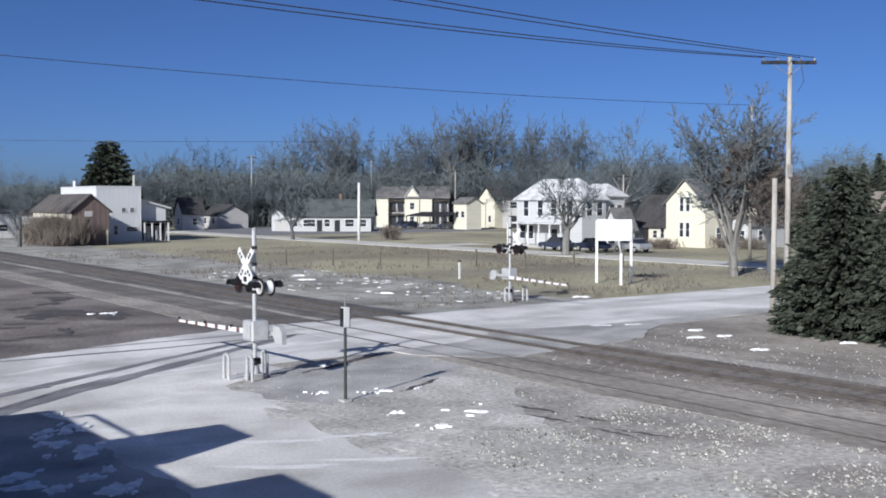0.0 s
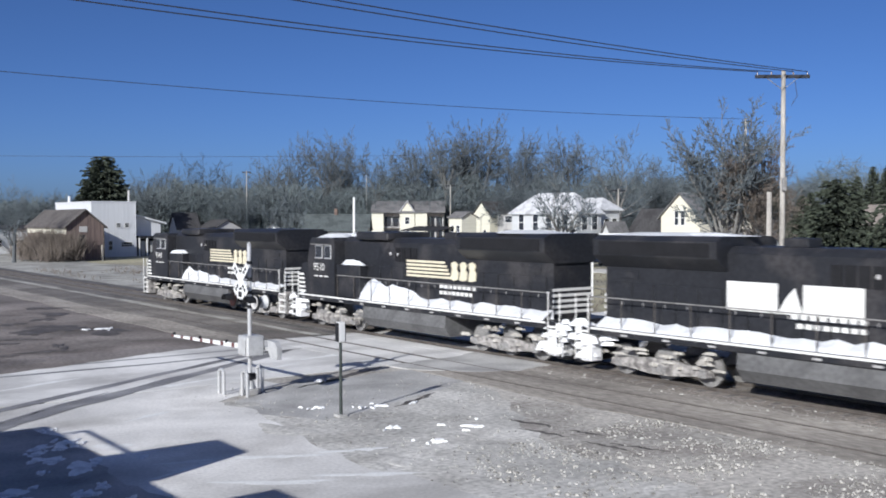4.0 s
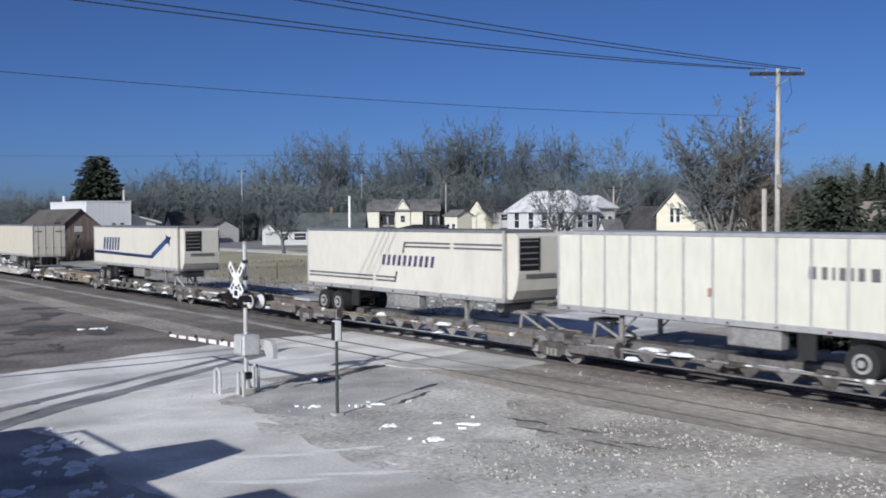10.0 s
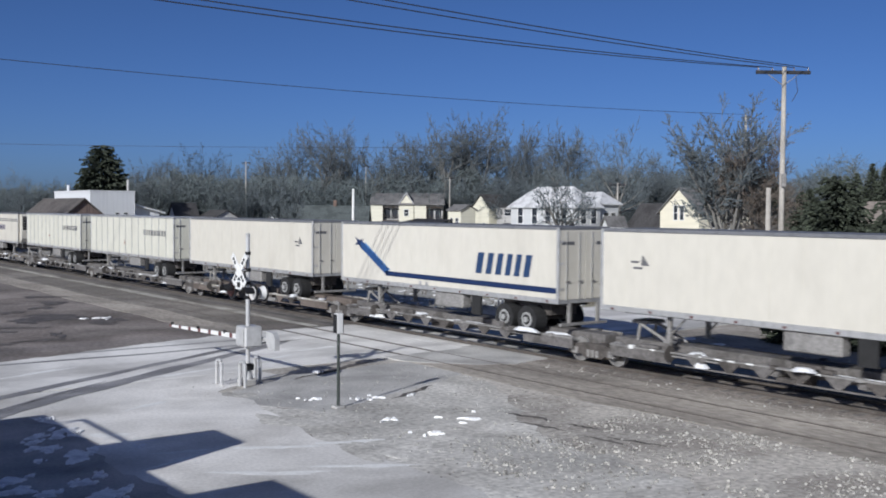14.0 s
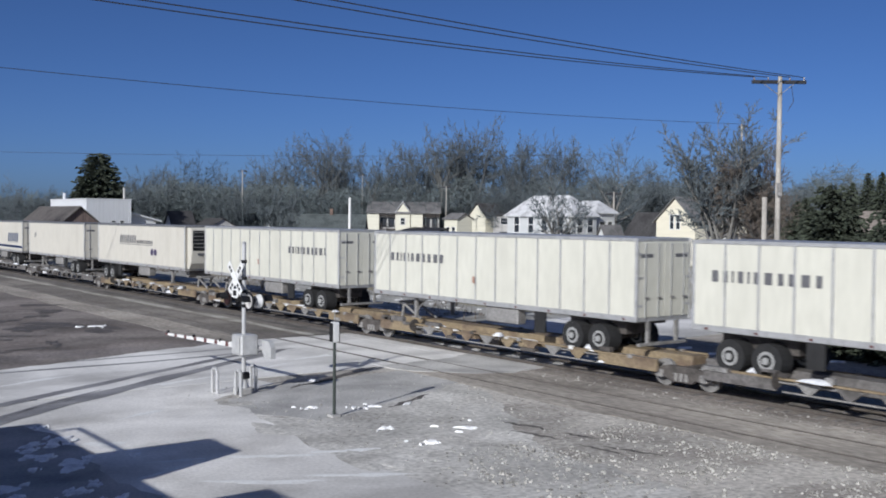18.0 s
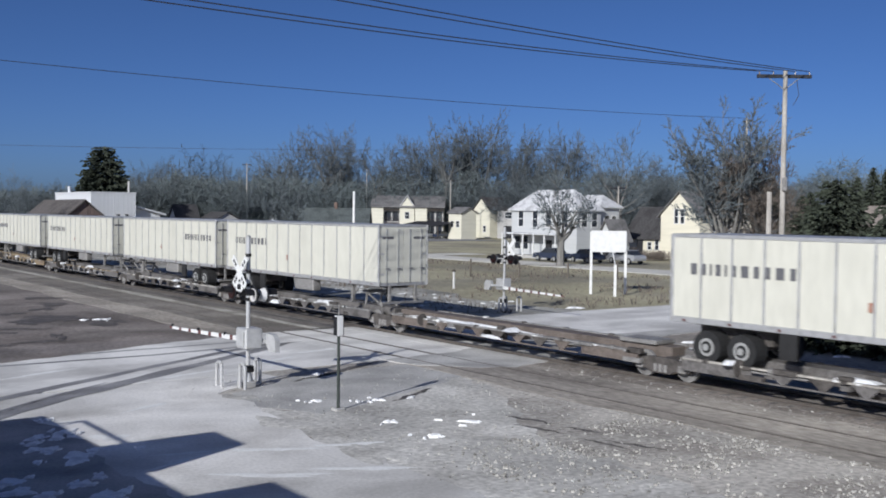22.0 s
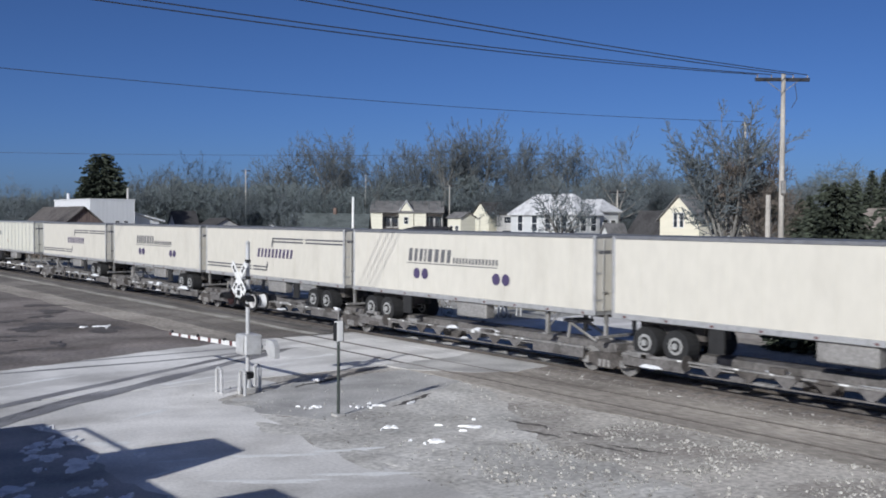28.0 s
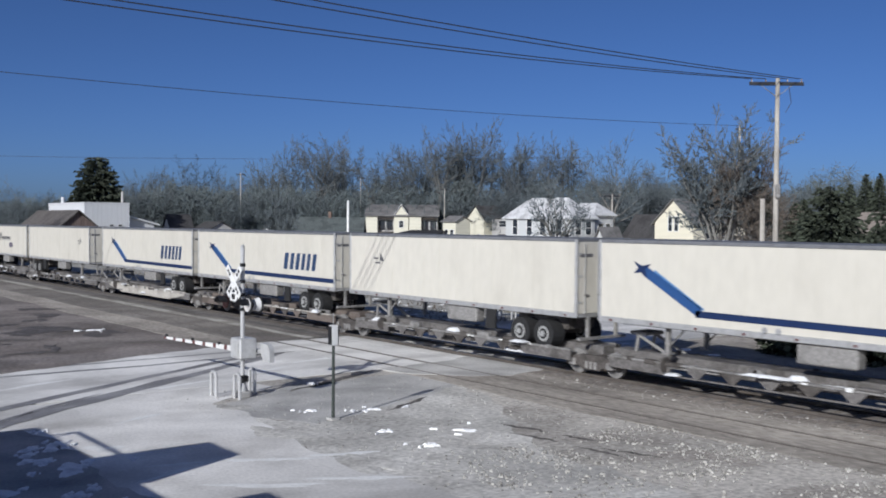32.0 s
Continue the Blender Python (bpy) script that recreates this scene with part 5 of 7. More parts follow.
def letters(root, name, material, label, y, z, widths, h, slant=0.0, gap=0.06):
    """Plain slanted blocks, one to a letter, on the side that faces the road; they run on towards the train's tail."""
    for w in widths:
        a, b = y - w * 0.12, y - w * 0.8
        bm = prism(nb(), [(a, z), (b, z), (b - slant * h, z + h), (a - slant * h, z + h)], "x", -HW - 0.016, -HW - 0.004)
        part(name, bm, material, root, label)
        y -= w + gap


def stripe(bm, pts, t0, t1=None):
    """A painted line through points (y, z) on the side."""
    t1 = t0 if t1 is None else t1
    n = len(pts) - 1
    for k, ((y0, z0), (y1, z1)) in enumerate(zip(pts, pts[1:])):
        a, b = t0 + (t1 - t0) * k / n, t0 + (t1 - t0) * (k + 1) / n
        d = Vector((y1 - y0, z1 - z0)).normalized()
        nx, nz = -d.y, d.x
        prism(bm, [(y0 + nx * a / 2, z0 + nz * a / 2), (y1 + nx * b / 2, z1 + nz * b / 2), (y1 - nx * b / 2, z1 - nz * b / 2), (y0 - nx * a / 2, z0 - nz * a / 2)], "x", -HW - 0.014 - 0.001 * k, -HW - 0.004)
    return bm


SHARED = {}


def shared(key, name, parent, build, material, m=None, label=""):
    """A part whose mesh is made once and used again."""
    if key not in SHARED:
        bm = nb()
        build(bm)
        SHARED[key] = make(name, bm, material)
        ob = SHARED[key]
    else:
        ob = new(name, SHARED[key].data)
    ob.parent = parent
    if m is not None:
        ob.matrix_basis = m
    if label:
        ob["label"] = label
    return ob


def trailer_wheel(bm):
    tube(bm, (-0.28, 0, 0), (0.28, 0, 0), 0.5, n=20)


def trailer_hub_shade(bm):
    # raised dark disc that paints the hollow's shade on the hub
    tube(bm, (-0.306, 0, 0), (0.306, 0, 0), 0.19, n=16)


def trailer_hub(bm):
    tube(bm, (-0.30, 0, 0), (0.30, 0, 0), 0.27, n=16)
    tube(bm, (-0.36, 0, 0), (0.36, 0, 0), 0.1, n=12)


def build_trailer(s, length, style, label, wheels="near", reefer=False, mark=0.0):
    """A road trailer: box body, rails, doors or cooling unit, running gear, landing legs and its markings."""
    root = mover("road_trailer", s, label, "trailer", "trailers on the train")
    L, z0, z1 = length, 1.96, 4.625
    skin = M[{"rib": "trailer_rib", "cream": "trailer_cream"}.get(style, "trailer_white")]
    bm = nb()
    box(bm, -HW, HW, -L, 0, z0, z1, 0.03)
    body = part("body", bm, skin, root)
    bm = nb()
    box(bm, -HW - 0.02, HW + 0.02, -L - 0.01, 0.01, z1 - 0.10, z1 + 0.015, 0.012)
    part("top_rail", bm, M["dark_edge" if style != "rib" else "rail_alu"], root)
    bm = nb()
    box(bm, -HW - 0.02, HW + 0.02, -L - 0.01, 0.01, z0 - 0.02, z0 + 0.16, 0.012)
    part("bottom_rail", bm, M["rail_alu"], root, "aluminium bottom rail")
    for y in (0, -L):
        for x in (-HW, HW):
            bm = nb()
            box(bm, x - 0.025, x + 0.025, y - 0.06, y + 0.06, z0, z1, 0.01)
            part("corner_post", bm, M["rail_alu"], root)
    if style == "rib":
        n = 13
        for k in range(1, n):
            y = -L * k / n
            bm = nb()
            box(bm, -HW - 0.028, -HW, y - 0.035, y + 0.035, z0 + 0.16, z1 - 0.1)
            part("side_rib", bm, M["rail_alu"], root)
    else:
        for k in range(1, 13):
            y = -L * k / 13
            bm = nb()
            box(bm, -HW - 0.006, -HW, y - 0.012, y + 0.012, z0 + 0.16, z1 - 0.1)
            part("panel_seam", bm, skin, root)
    for k in range(9):
        y = -0.5 - (L - 1.0) * k / 8
        bm = nb()
        box(bm, -HW - 0.035, -HW - 0.018, y - 0.05, y + 0.05, z0 + 0.02, z0 + 0.09)
        part("side_marker", bm, M["red"], root)
    # near end: doors with bars, or the cooling unit
    if not reefer:
        for x0, x1 in ((-HW + 0.06, -0.01), (0.01, HW - 0.06)):
            bm = nb()
            box(bm, x0, x1, -L - 0.035, -L - 0.005, z0 + 0.12, z1 - 0.14, 0.008)
            d = part("rear_door", bm, skin, root)
            for q in (0.25, 0.75):
                bm = nb()
                xx = x0 + (x1 - x0) * q
                tube(bm, (xx, -L - 0.06, z0 + 0.1), (xx, -L - 0.06, z1 - 0.15), 0.017, n=6)
                part("lock_bar", bm, M["rail_alu"], d)
                bm = nb()
                box(bm, xx - 0.03, xx + 0.16, -L - 0.085, -L - 0.06, z0 + 0.72, z0 + 0.78)
                part("door_handle", bm, M["steel_grey"], d)
            for z in (z0 + 0.5, z0 + 1.4, z1 - 0.5):
                bm = nb()
                a = x0 if x0 < -0.5 else x1 - 0.2
                box(bm, a, a + 0.2, -L - 0.05, -L - 0.03, z - 0.03, z + 0.03)
                part("hinge_strap", bm, M["rail_alu"], d)
            bm = nb()
            xx = -0.85 if x0 < -0.5 else 0.85
            box(bm, xx - 0.3, xx + 0.3, -L - 0.042, -L - 0.033, z1 - 0.62, z1 - 0.5)
            part("stencil_bar", bm, M["grey_letter"], d, "unreadable dark stencil bar")
        bm = nb()
        box(bm, -1.15, 1.15, -L - 0.05, -L + 0.1, 1.15, 1.25, 0.01)
        for x in (-0.7, 0.7):
            box(bm, x - 0.05, x + 0.05, -L - 0.04, -L + 0.08, 1.25, z0)
        part("underride_guard", bm, M["steel_grey"], root)
    else:
        bm = nb()
        prism(bm, [(-L - 0.01, z0 + 0.12), (-L - 0.01, z1 - 0.1), (-L - 0.42, z1 - 0.1), (-L - 0.6, z1 - 0.22), (-L - 0.62, z0 + 1.1), (-L - 0.5, z0 + 0.45), (-L - 0.25, z0 + 0.12)], "x", -1.12, 1.12)
        unit = part("cooling_unit", bm, M["trailer_white"], root, "white rounded cooling unit on the end wall")
        bm = nb()
        box(bm, -1.06, -0.12, -L - 0.645, -L - 0.6, z0 + 1.2, z1 - 0.28, 0.01)
        part("grille", bm, M["loco_grille"], unit, "dark air grille")
        for k in range(5):
            z = z0 + 1.38 + 0.22 * k
            bm = nb()
            box(bm, -1.02, -0.16, -L - 0.66, -L - 0.64, z, z + 0.04)
            part("grille_bar", bm, M["steel_grey"], unit)
        for x in (-0.1, 1.06):
            bm = nb()
            box(bm, x, x + 0.04, -L - 0.635, -L - 0.61, z0 + 1.15, z1 - 0.25)
            part("panel_gap", bm, M["loco_grille"], unit)
        bm = nb()
        box(bm, -0.75, 0.75, -L - 0.632, -L - 0.6, z0 + 0.92, z0 + 1.06)
        part("lettering_bar", bm, M["grey_letter"], unit, "dark bar where the lettering stands")
        bm = nb()
        tube(bm, (-0.7, -L + 0.9, z0 - 0.22), (0.7, -L + 0.9, z0 - 0.22), 0.24, n=14)
        part("fuel_tank", bm, M["steel_grey"], root)
    # running gear
    at = -L + 2.3 if wheels == "near" else -1.9
    legs = -2.6 if wheels == "near" else -L + 2.6
    bm = nb()
    box(bm, -0.65, 0.65, at - 1.3, at + 1.3, 1.42, z0 - 0.01, 0.02)
    box(bm, -0.5, 0.5, -L + 0.3, -0.3, z0 - 0.14, z0 - 0.02)
    part("slider_frame", bm, M["steel_dark"], root)
    for dy in (-0.62, 0.62):
        bm = nb()
        tube(bm, (-1.0, at + dy, 1.26), (1.0, at + dy, 1.26), 0.07, n=8)
        part("axle", bm, M["steel_dark"], root)
        for x in (-0.93, 0.93):
            w = shared("twheel", "wheel", root, trailer_wheel, M["tyre"], pose(x, at + dy, 1.26))
            shared("thub", "hub", w, trailer_hub, M["hub"], label="pale steel wheel disc")
            shared("trecess", "hub_recess", w, trailer_hub_shade, M["tyre"])
    for x in (-0.95, 0.95):
        bm = nb()
        box(bm, x - 0.07, x + 0.07, legs - 0.07, legs + 0.07, 1.12, z0, 0.01)
        box(bm, x - 0.16, x + 0.16, legs - 0.14, legs + 0.14, 1.08, 1.13)
        tube(bm, (x, legs, 1.3), (x, legs - 0.7, z0), 0.03, n=6)
        part("landing_leg", bm, M["steel_grey"], root)
    bm = nb()
    y = at + (2.2 if wheels == "near" else -2.2)
    box(bm, -1.28, -1.2, y - 0.28, y + 0.28, 1.2, z0 - 0.03)
    part("mud_flap", bm, M["tyre"], root)
    bm = nb()
    box(bm, -1.24, -0.8, -L * 0.55 - 1.0, -L * 0.55 + 0.8, 1.36, z0 - 0.05, 0.04)
    part("side_box", bm, M["steel_grey"], root)
    # markings
    if style == "arrow_far":
        part("arrow_shaft", stripe(nb(), [(-1.55 - mark, 3.68), (-3.72 - mark, 2.50)], 0.32), M["mid_blue"], root, "slanted blue arrow shaft")
        bm = stripe(nb(), [(-3.55 - mark, 2.46), (-L + 0.02, 2.40)], 0.2)
        prism(bm, [(-1.4 + (y + 1.55) * 0.74 - mark, 3.74 + (z - 4.1) * 0.76) for y, z in ((-1.15, 4.40), (-1.59, 4.22), (-2.1, 4.30), (-1.8, 4.08), (-1.9, 3.7), (-1.55, 3.95), (-1.15, 3.9), (-1.4, 4.13))], "x", -HW - 0.022, -HW - 0.004)
        part("arrow_stripe", bm, M["blue"], root, "royal blue arrow stripe")
        bm = stripe(nb(), [(-1.93 - mark, 3.70), (-3.85 - mark, 2.60)], 0.07)
        part("arrow_highlight", bm, M["pale_blue"], root, "thin pale blue line along the arrow")
        letters(root, "lettering_shape", M["blue_letter"], "slanted blue block shape", -9.60 - mark, 2.80, [0.53, 0.47, 0.47, 0.42, 0.42, 0.47], 0.80, 0.22, 0.085)
        bm = nb()
        for q in (0.43, 0.46):
            tube(bm, (-HW - 0.02, -L * q, 2.18), (-HW - 0.004, -L * q, 2.18), 0.1, n=12)
        part("vent_disc", bm, M["rail_alu"], root)
    elif style == "arrow_near":
        bm = stripe(nb(), [(-0.05, 2.83), (-10.83, 2.70)], 0.2)
        part("arrow_shaft", stripe(nb(), [(-10.65, 2.74), (-13.19, 3.82)], 0.34), M["mid_blue"], root, "slanted blue arrow shaft")
        prism(bm, [(y * 0.91, 3.82 + (z - 3.9) * 0.93) for y, z in ((-14.2, 4.25), (-14.7, 4.1), (-15.2, 4.08), (-14.9, 3.85), (-14.9, 3.45), (-14.6, 3.72), (-14.3, 3.62), (-14.45, 3.9))], "x", -HW - 0.022, -HW - 0.004)
        part("arrow_stripe", bm, M["blue"], root, "royal blue arrow stripe")
        bm = stripe(nb(), [(-10.79, 2.92), (-12.95, 3.86)], 0.07)
        part("arrow_highlight", bm, M["pale_blue"], root, "thin pale blue line along the arrow")
        letters(root, "lettering_shape", M["blue_letter"], "slanted blue block shape", -1.77, 3.0, [0.51, 0.47, 0.47, 0.42, 0.42, 0.47], 0.86, 0.22, 0.085)
    elif style == "zline":
        lines = [((-0.15, 2.44), (-5.59, 2.44)), ((-5.83, 2.44), (-7.32, 2.44)), ((-7.96, 3.92), (-11.07, 3.92)), ((-11.32, 3.92), (-L + 0.1, 3.92))]
        for (a, za), (b, zb) in lines:
            for dz in (0.0, 0.16):
                part("line_mark", stripe(nb(), [(a, za + dz), (b, zb + dz)], 0.08), M["grey_letter"], root, "thin dark stripe along the side")
        for a, b in (((-7.28, 2.40), (-7.42, 2.86)), ((-7.87, 3.64), (-8.01, 4.10))):
            part("line_end", stripe(nb(), [a, b], 0.12), M["grey_letter"], root, "dark slanted end of the stripes")
        letters(root, "lettering_shape", M["purple"], "small slanted violet block", -6.26, 3.10, [0.29] * 10, 0.45, 0.25, 0.095)
    elif style == "dots":
        letters(root, "lettering_shape", M["grey_letter"], "dark block shape", -4.19, 3.40, [0.34, 0.30, 0.30, 0.17, 0.38, 0.38, 0.34, 0.32], 0.52, 0.15, 0.055)
        letters(root, "small_lettering_shape", M["grey_letter"], "small dark block shape", -7.22, 3.40, [0.16] * 14, 0.22, 0.1, 0.04)
        bm = stripe(nb(), [(-4.14, 3.32), (-9.92, 3.32)], 0.035)
        part("underline", bm, M["grey_letter"], root, "thin dark line under the lettering")
        for q in (9.87, 10.42) if reefer else (4.82, 5.38, 9.87, 10.42):
            bm = nb()
            tube(bm, (-HW - 0.02, -q, 2.90), (-HW - 0.004, -q, 2.90), 0.22, n=20)
            part("emblem_disc", bm, M["purple"], root, "round violet emblem")
    elif style == "rib":
        letters(root, "lettering_shape", M["grey_letter"], "dark block shape", -mark, 3.42, [0.32, 0.23, 0.11, 0.26, 0.11, 0.26, 0.36, 0.25, 0.30, 0.38, 0.26], 0.34, 0.0, 0.085)
        bm = nb()
        box(bm, -HW - 0.04, -HW - 0.02, -L * 0.45, -L * 0.45 - 0.12, 2.75, 3.0)
        part("data_plate", bm, M["tan_mark"], root)
    else:
        bm = nb()
        y = -mark
        box(bm, -HW - 0.016, -HW - 0.004, y - 0.32, y, 3.55, 3.62)
        box(bm, -HW - 0.016, -HW - 0.004, y - 0.48, y - 0.1, 3.36, 3.43)
        prism(bm, [(y - 0.43, 3.48), (y - 0.76, 3.48), (y - 0.48, 3.82)], "x", -HW - 0.016, -HW - 0.004)
        part("small_mark", bm, M["tan_mark" if style == "cream" else "grey_letter"], root, "small dark mark on the panel")
        if style == "cream":
            bm = nb()
            for q in ((3.34, 3.40), (4.24, 4.30)):
                box(bm, -HW - 0.016, -HW - 0.004, y - 0.6, y + 0.1, *q)
            box(bm, -HW - 0.016, -HW - 0.004, y - 0.6, y - 0.54, 3.40, 4.24)
            box(bm, -HW - 0.016, -HW - 0.004, y + 0.04, y + 0.1, 3.40, 4.24)
            part("emblem_frame", bm, M["tan_mark"], root, "square rust-red emblem frame")
    return root


def build_truck(root, y, axles, base, r=0.42, half=1.02, paint="steel_dark"):
    """A railway truck: side frames, bolster, wheels and axles, springs."""
    bm = nb()
    box(bm, -0.95, 0.95, y - 0.2, y + 0.2, 0.42, 0.68, 0.03)
    truck = part("truck", bm, M[paint], root)
    span = base * (axles - 1) / 2
    for s in (-1, 1):
        bm = nb()
        prism(bm, [(y - span - 0.34, 0.36), (y - span - 0.3, 0.56), (y - 0.5, 0.72), (y + 0.5, 0.72), (y + span + 0.3, 0.56), (y + span + 0.34, 0.36), (y + span - 0.3, 0.33), (y + 0.4, 0.22), (y - 0.4, 0.22), (y - span + 0.3, 0.33)], "x", s * half - 0.07, s * half + 0.07)
        part("side_frame", bm, M[paint], truck)
        for k in range(-1, 2):
            bm = nb()
            tube(bm, (s * (half + 0.04), y + k * 0.2, 0.26), (s * (half + 0.04), y + k * 0.2, 0.5), 0.075, n=8)
            part("spring", bm, M["steel_grey"], truck)
        for k in range(axles):
            bm = nb()
            yy = y - span + base * k
            box(bm, s * half - 0.11, s * half + 0.12, yy - 0.14, yy + 0.14, 0.3, 0.55, 0.03)
            part("bearing_box", bm, M["steel_grey"], truck)
    for k in range(axles):
        yy = y - span + base * k
        for s in (-1, 1):
            shared("rwheel%.2f" % r, "wheel", truck, lambda bm: tube(bm, (-0.065, 0, 0), (0.065, 0, 0), r, n=22), M["steel_grey"], pose(s * 0.74, yy, r + 0.015))
        bm = nb()
        tube(bm, (-0.7, yy, r + 0.015), (0.7, yy, r + 0.015), 0.08, n=8)
        part("axle", bm, M["steel_dark"], truck)
    return truck


def build_spine_car(s, length, paint, empty_slot, label, wheels="near", belly=False):
    """One platform of a low intermodal car: centre sill, wheel troughs, hitch stand, truck at its head."""
    root = mover("flat_car", s, label, "railcar", "low flat cars of the train")
    L = length
    bm = nb()
    box(bm, -0.36, 0.36, -L + 0.25, -0.25, 0.52, 0.96, 0.03)
    part("centre_sill", bm, M[paint], root)
    edge = "car_yellow" if (wheels == "far" and s > -300) or paint == "car_yellow" else "car_pale" if int(-s) % 3 == 0 else "steel_grey"
    for x in (-1.24, 1.24):
        bm = nb()
        box(bm, x - 0.06, x + 0.06, -L + 0.9, -0.9, 0.80, 0.865, 0.012)
        part("deck_edge", bm, M[edge], root, "faded pale deck edge")
        bm = nb()
        box(bm, x - 0.04, x + 0.04, -L + 3.6, -3.6, 0.45, 0.50, 0.008)
        part("bottom_chord", bm, M["steel_grey" if edge == "car_yellow" else paint], root)
        for a, b in ((-3.4, -0.9), (-L + 0.9, -L + 3.4)):
            bm = nb()
            box(bm, x - 0.045, x + 0.045, a, b, 0.47, 0.798, 0.01)
            part("end_plate", bm, M[paint], root)
        n = int((L - 7.6) / 1.15)
        for k in range(n):
            y = -3.8 - (L - 7.6) * (k + 0.5) / n
            bm = nb()
            prism(bm, [(y + 0.42, 0.797), (y - 0.42, 0.797), (y - 0.1, 0.502), (y + 0.08, 0.502)], "x", x - 0.03, x + 0.03)
            part("gusset", bm, M[("steel_grey" if k % 3 == 0 else paint) if edge == "car_yellow" else "steel_dark" if k % 2 else paint], root, "triangular side gusset")
        for k in range(6):
            y = -1.8 - (L - 3.8) * k / 5
            bm = nb()
            box(bm, x - 0.075, x + 0.075, y - 0.1, y + 0.1, 0.78, 0.90, 0.01)
            part("tie_down", bm, M["white_paint" if (k * 7 + int(-s)) % 5 == 0 else "steel_grey" if k % 2 else "steel_dark"], root)
    for k in range(6):
        y = -1.6 - (L - 3.4) * k / 5
        bm = nb()
        box(bm, -1.2, 1.2, y - 0.14, y + 0.14, 0.58, 0.74, 0.01)
        part("cross_bearer", bm, M[paint], root)
    for a, b in ((-L + 1.0, -L + 6.0), (-5.2, -1.0)):
        bm = nb()
        box(bm, -1.25, -0.45, a, b, 0.70, 0.755, 0.01)
        box(bm, 0.45, 1.25, a, b, 0.70, 0.755, 0.01)
        part("wheel_deck", bm, M["steel_grey"], root)
    bm = nb()
    blob(bm, -0.85, -L * (0.35 if empty_slot else 0.55), 0.765, 0.34 if s > -112 else 0.2, L * (0.24 if empty_slot else 0.07), 0.13 if empty_slot else 0.06, random.Random(int(-s) + 5), 24, -0.01, 0.2)
    part("deck_snow", bm, M["snow"], root, "thin old snow on the deck")
    rnd = random.Random(int(-s))
    for k in range(9):
        y, z = -rnd.uniform(1.0, L - 1.0), rnd.choice((0.46, 0.87, 0.87, 0.76))
        bm = nb()
        w, h = rnd.uniform(0.12, 0.45), rnd.uniform(0.08, 0.2)
        box(bm, -1.34, -1.12, y - w, y + w, z, z + h, 0.02)
        part(rnd.choice(("tool_box", "chock", "bracket")), bm, M[rnd.choice(("steel_dark", "steel_grey", "car_grey"))], root)
    for k in range(11 if s > -112 else 4):
        y = -rnd.uniform(1.2, L - 1.2)
        bm = nb()
        blob(bm, -1.0 - 0.2 * (k % 3), y, (0.86, 0.5, 0.88)[k % 3], 0.22, rnd.uniform(0.15, 0.7), rnd.uniform(0.06, 0.16), rnd, 9)
        part("snow_clump", bm, M["snow"], root, "lump of old snow on the deck")
    # hitch stand, raised under a trailer, folded on an empty slot
    hy = -1.4 if wheels == "near" else -L + 2.4
    bm = nb()
    if empty_slot:
        box(bm, -0.5, 0.5, hy - 1.6, hy, 0.97, 1.12, 0.03)
    else:
        box(bm, -0.45, 0.45, hy - 0.35, hy + 0.35, 1.5, 1.62, 0.03)
        for x in (-0.4, 0.4):
            tube(bm, (x, hy, 1.5), (x, hy - 1.3, 0.95), 0.055, n=8)
            tube(bm, (x, hy, 1.5), (x, hy + 0.1, 0.95), 0.055, n=8)
    part("hitch", bm, M["silver" if s > -112 else "steel_grey"], root, "worn trailer hitch stand")
    for s2 in (-1, 1):
        bm = nb()
        tube(bm, (s2 * 1.22, -2.6, 0.86), (s2 * 0.5, -1.0, 0.50), 0.05, n=6)
        part("end_brace", bm, M["steel_grey"], root)
    for k in range(7):
        y, w = -2.2 - rnd.uniform(0, L - 4.6), rnd.uniform(0.05, 0.16)
        bm = nb()
        box(bm, -1.306, -1.299, y - w, y + w, 0.815, 0.865)
        part("stencil_bar", bm, M["white_paint"], root, "small white stencil bar")
    if belly:
        for x in (-1.3, 1.26):
            bm = nb()
            prism(bm, [(-1.4, 0.92), (-L + 1.4, 0.92), (-L + 1.6, 0.7), (-L + 4.0, 0.36), (-4.2, 0.36), (-1.8, 0.7)], "x", x, x + 0.04)
            part("belly_plate", bm, M["car_pale"], root, "salt-whitened deep side plate")
    build_truck(root, 0.1, 2, 1.7)
    bm = nb()
    tube(bm, (-0.5, -L * 0.4, 0.5), (-0.5, -L * 0.4 - 1.1, 0.5), 0.17, n=12)
    part("air_tank", bm, M["steel_dark"], root)
    bm = nb()
    tube(bm, (-1.33, -L * 0.2, 0.8), (-1.33, -L * 0.2 - 0.04, 0.8), 0.25, n=14)
    part("hand_brake_wheel", bm, M["steel_dark"], root)
    return root


def text_part(root, text, x, y, z, size, material):
    """A number in the built-in font on the side that faces the road."""
    data = bpy.data.curves.new("number", "FONT")
    data.body, data.size, data.extrude = text, size, 0.004
    ob = bpy.data.objects.new("number", data)
    scene.collection.objects.link(ob)
    bpy.context.view_layer.update()
    mesh = bpy.data.meshes.new_from_object(ob)
    bpy.data.objects.remove(ob)
    mesh.materials.append(material)
    o = new("cab_number", mesh)
    o.parent = root
    o.matrix_basis = Matrix.Translation((x, y, z)) @ Matrix(((0, 0, -1, 0), (-1, 0, 0, 0), (0, 1, 0, 0), (0, 0, 0, 1)))
    return o


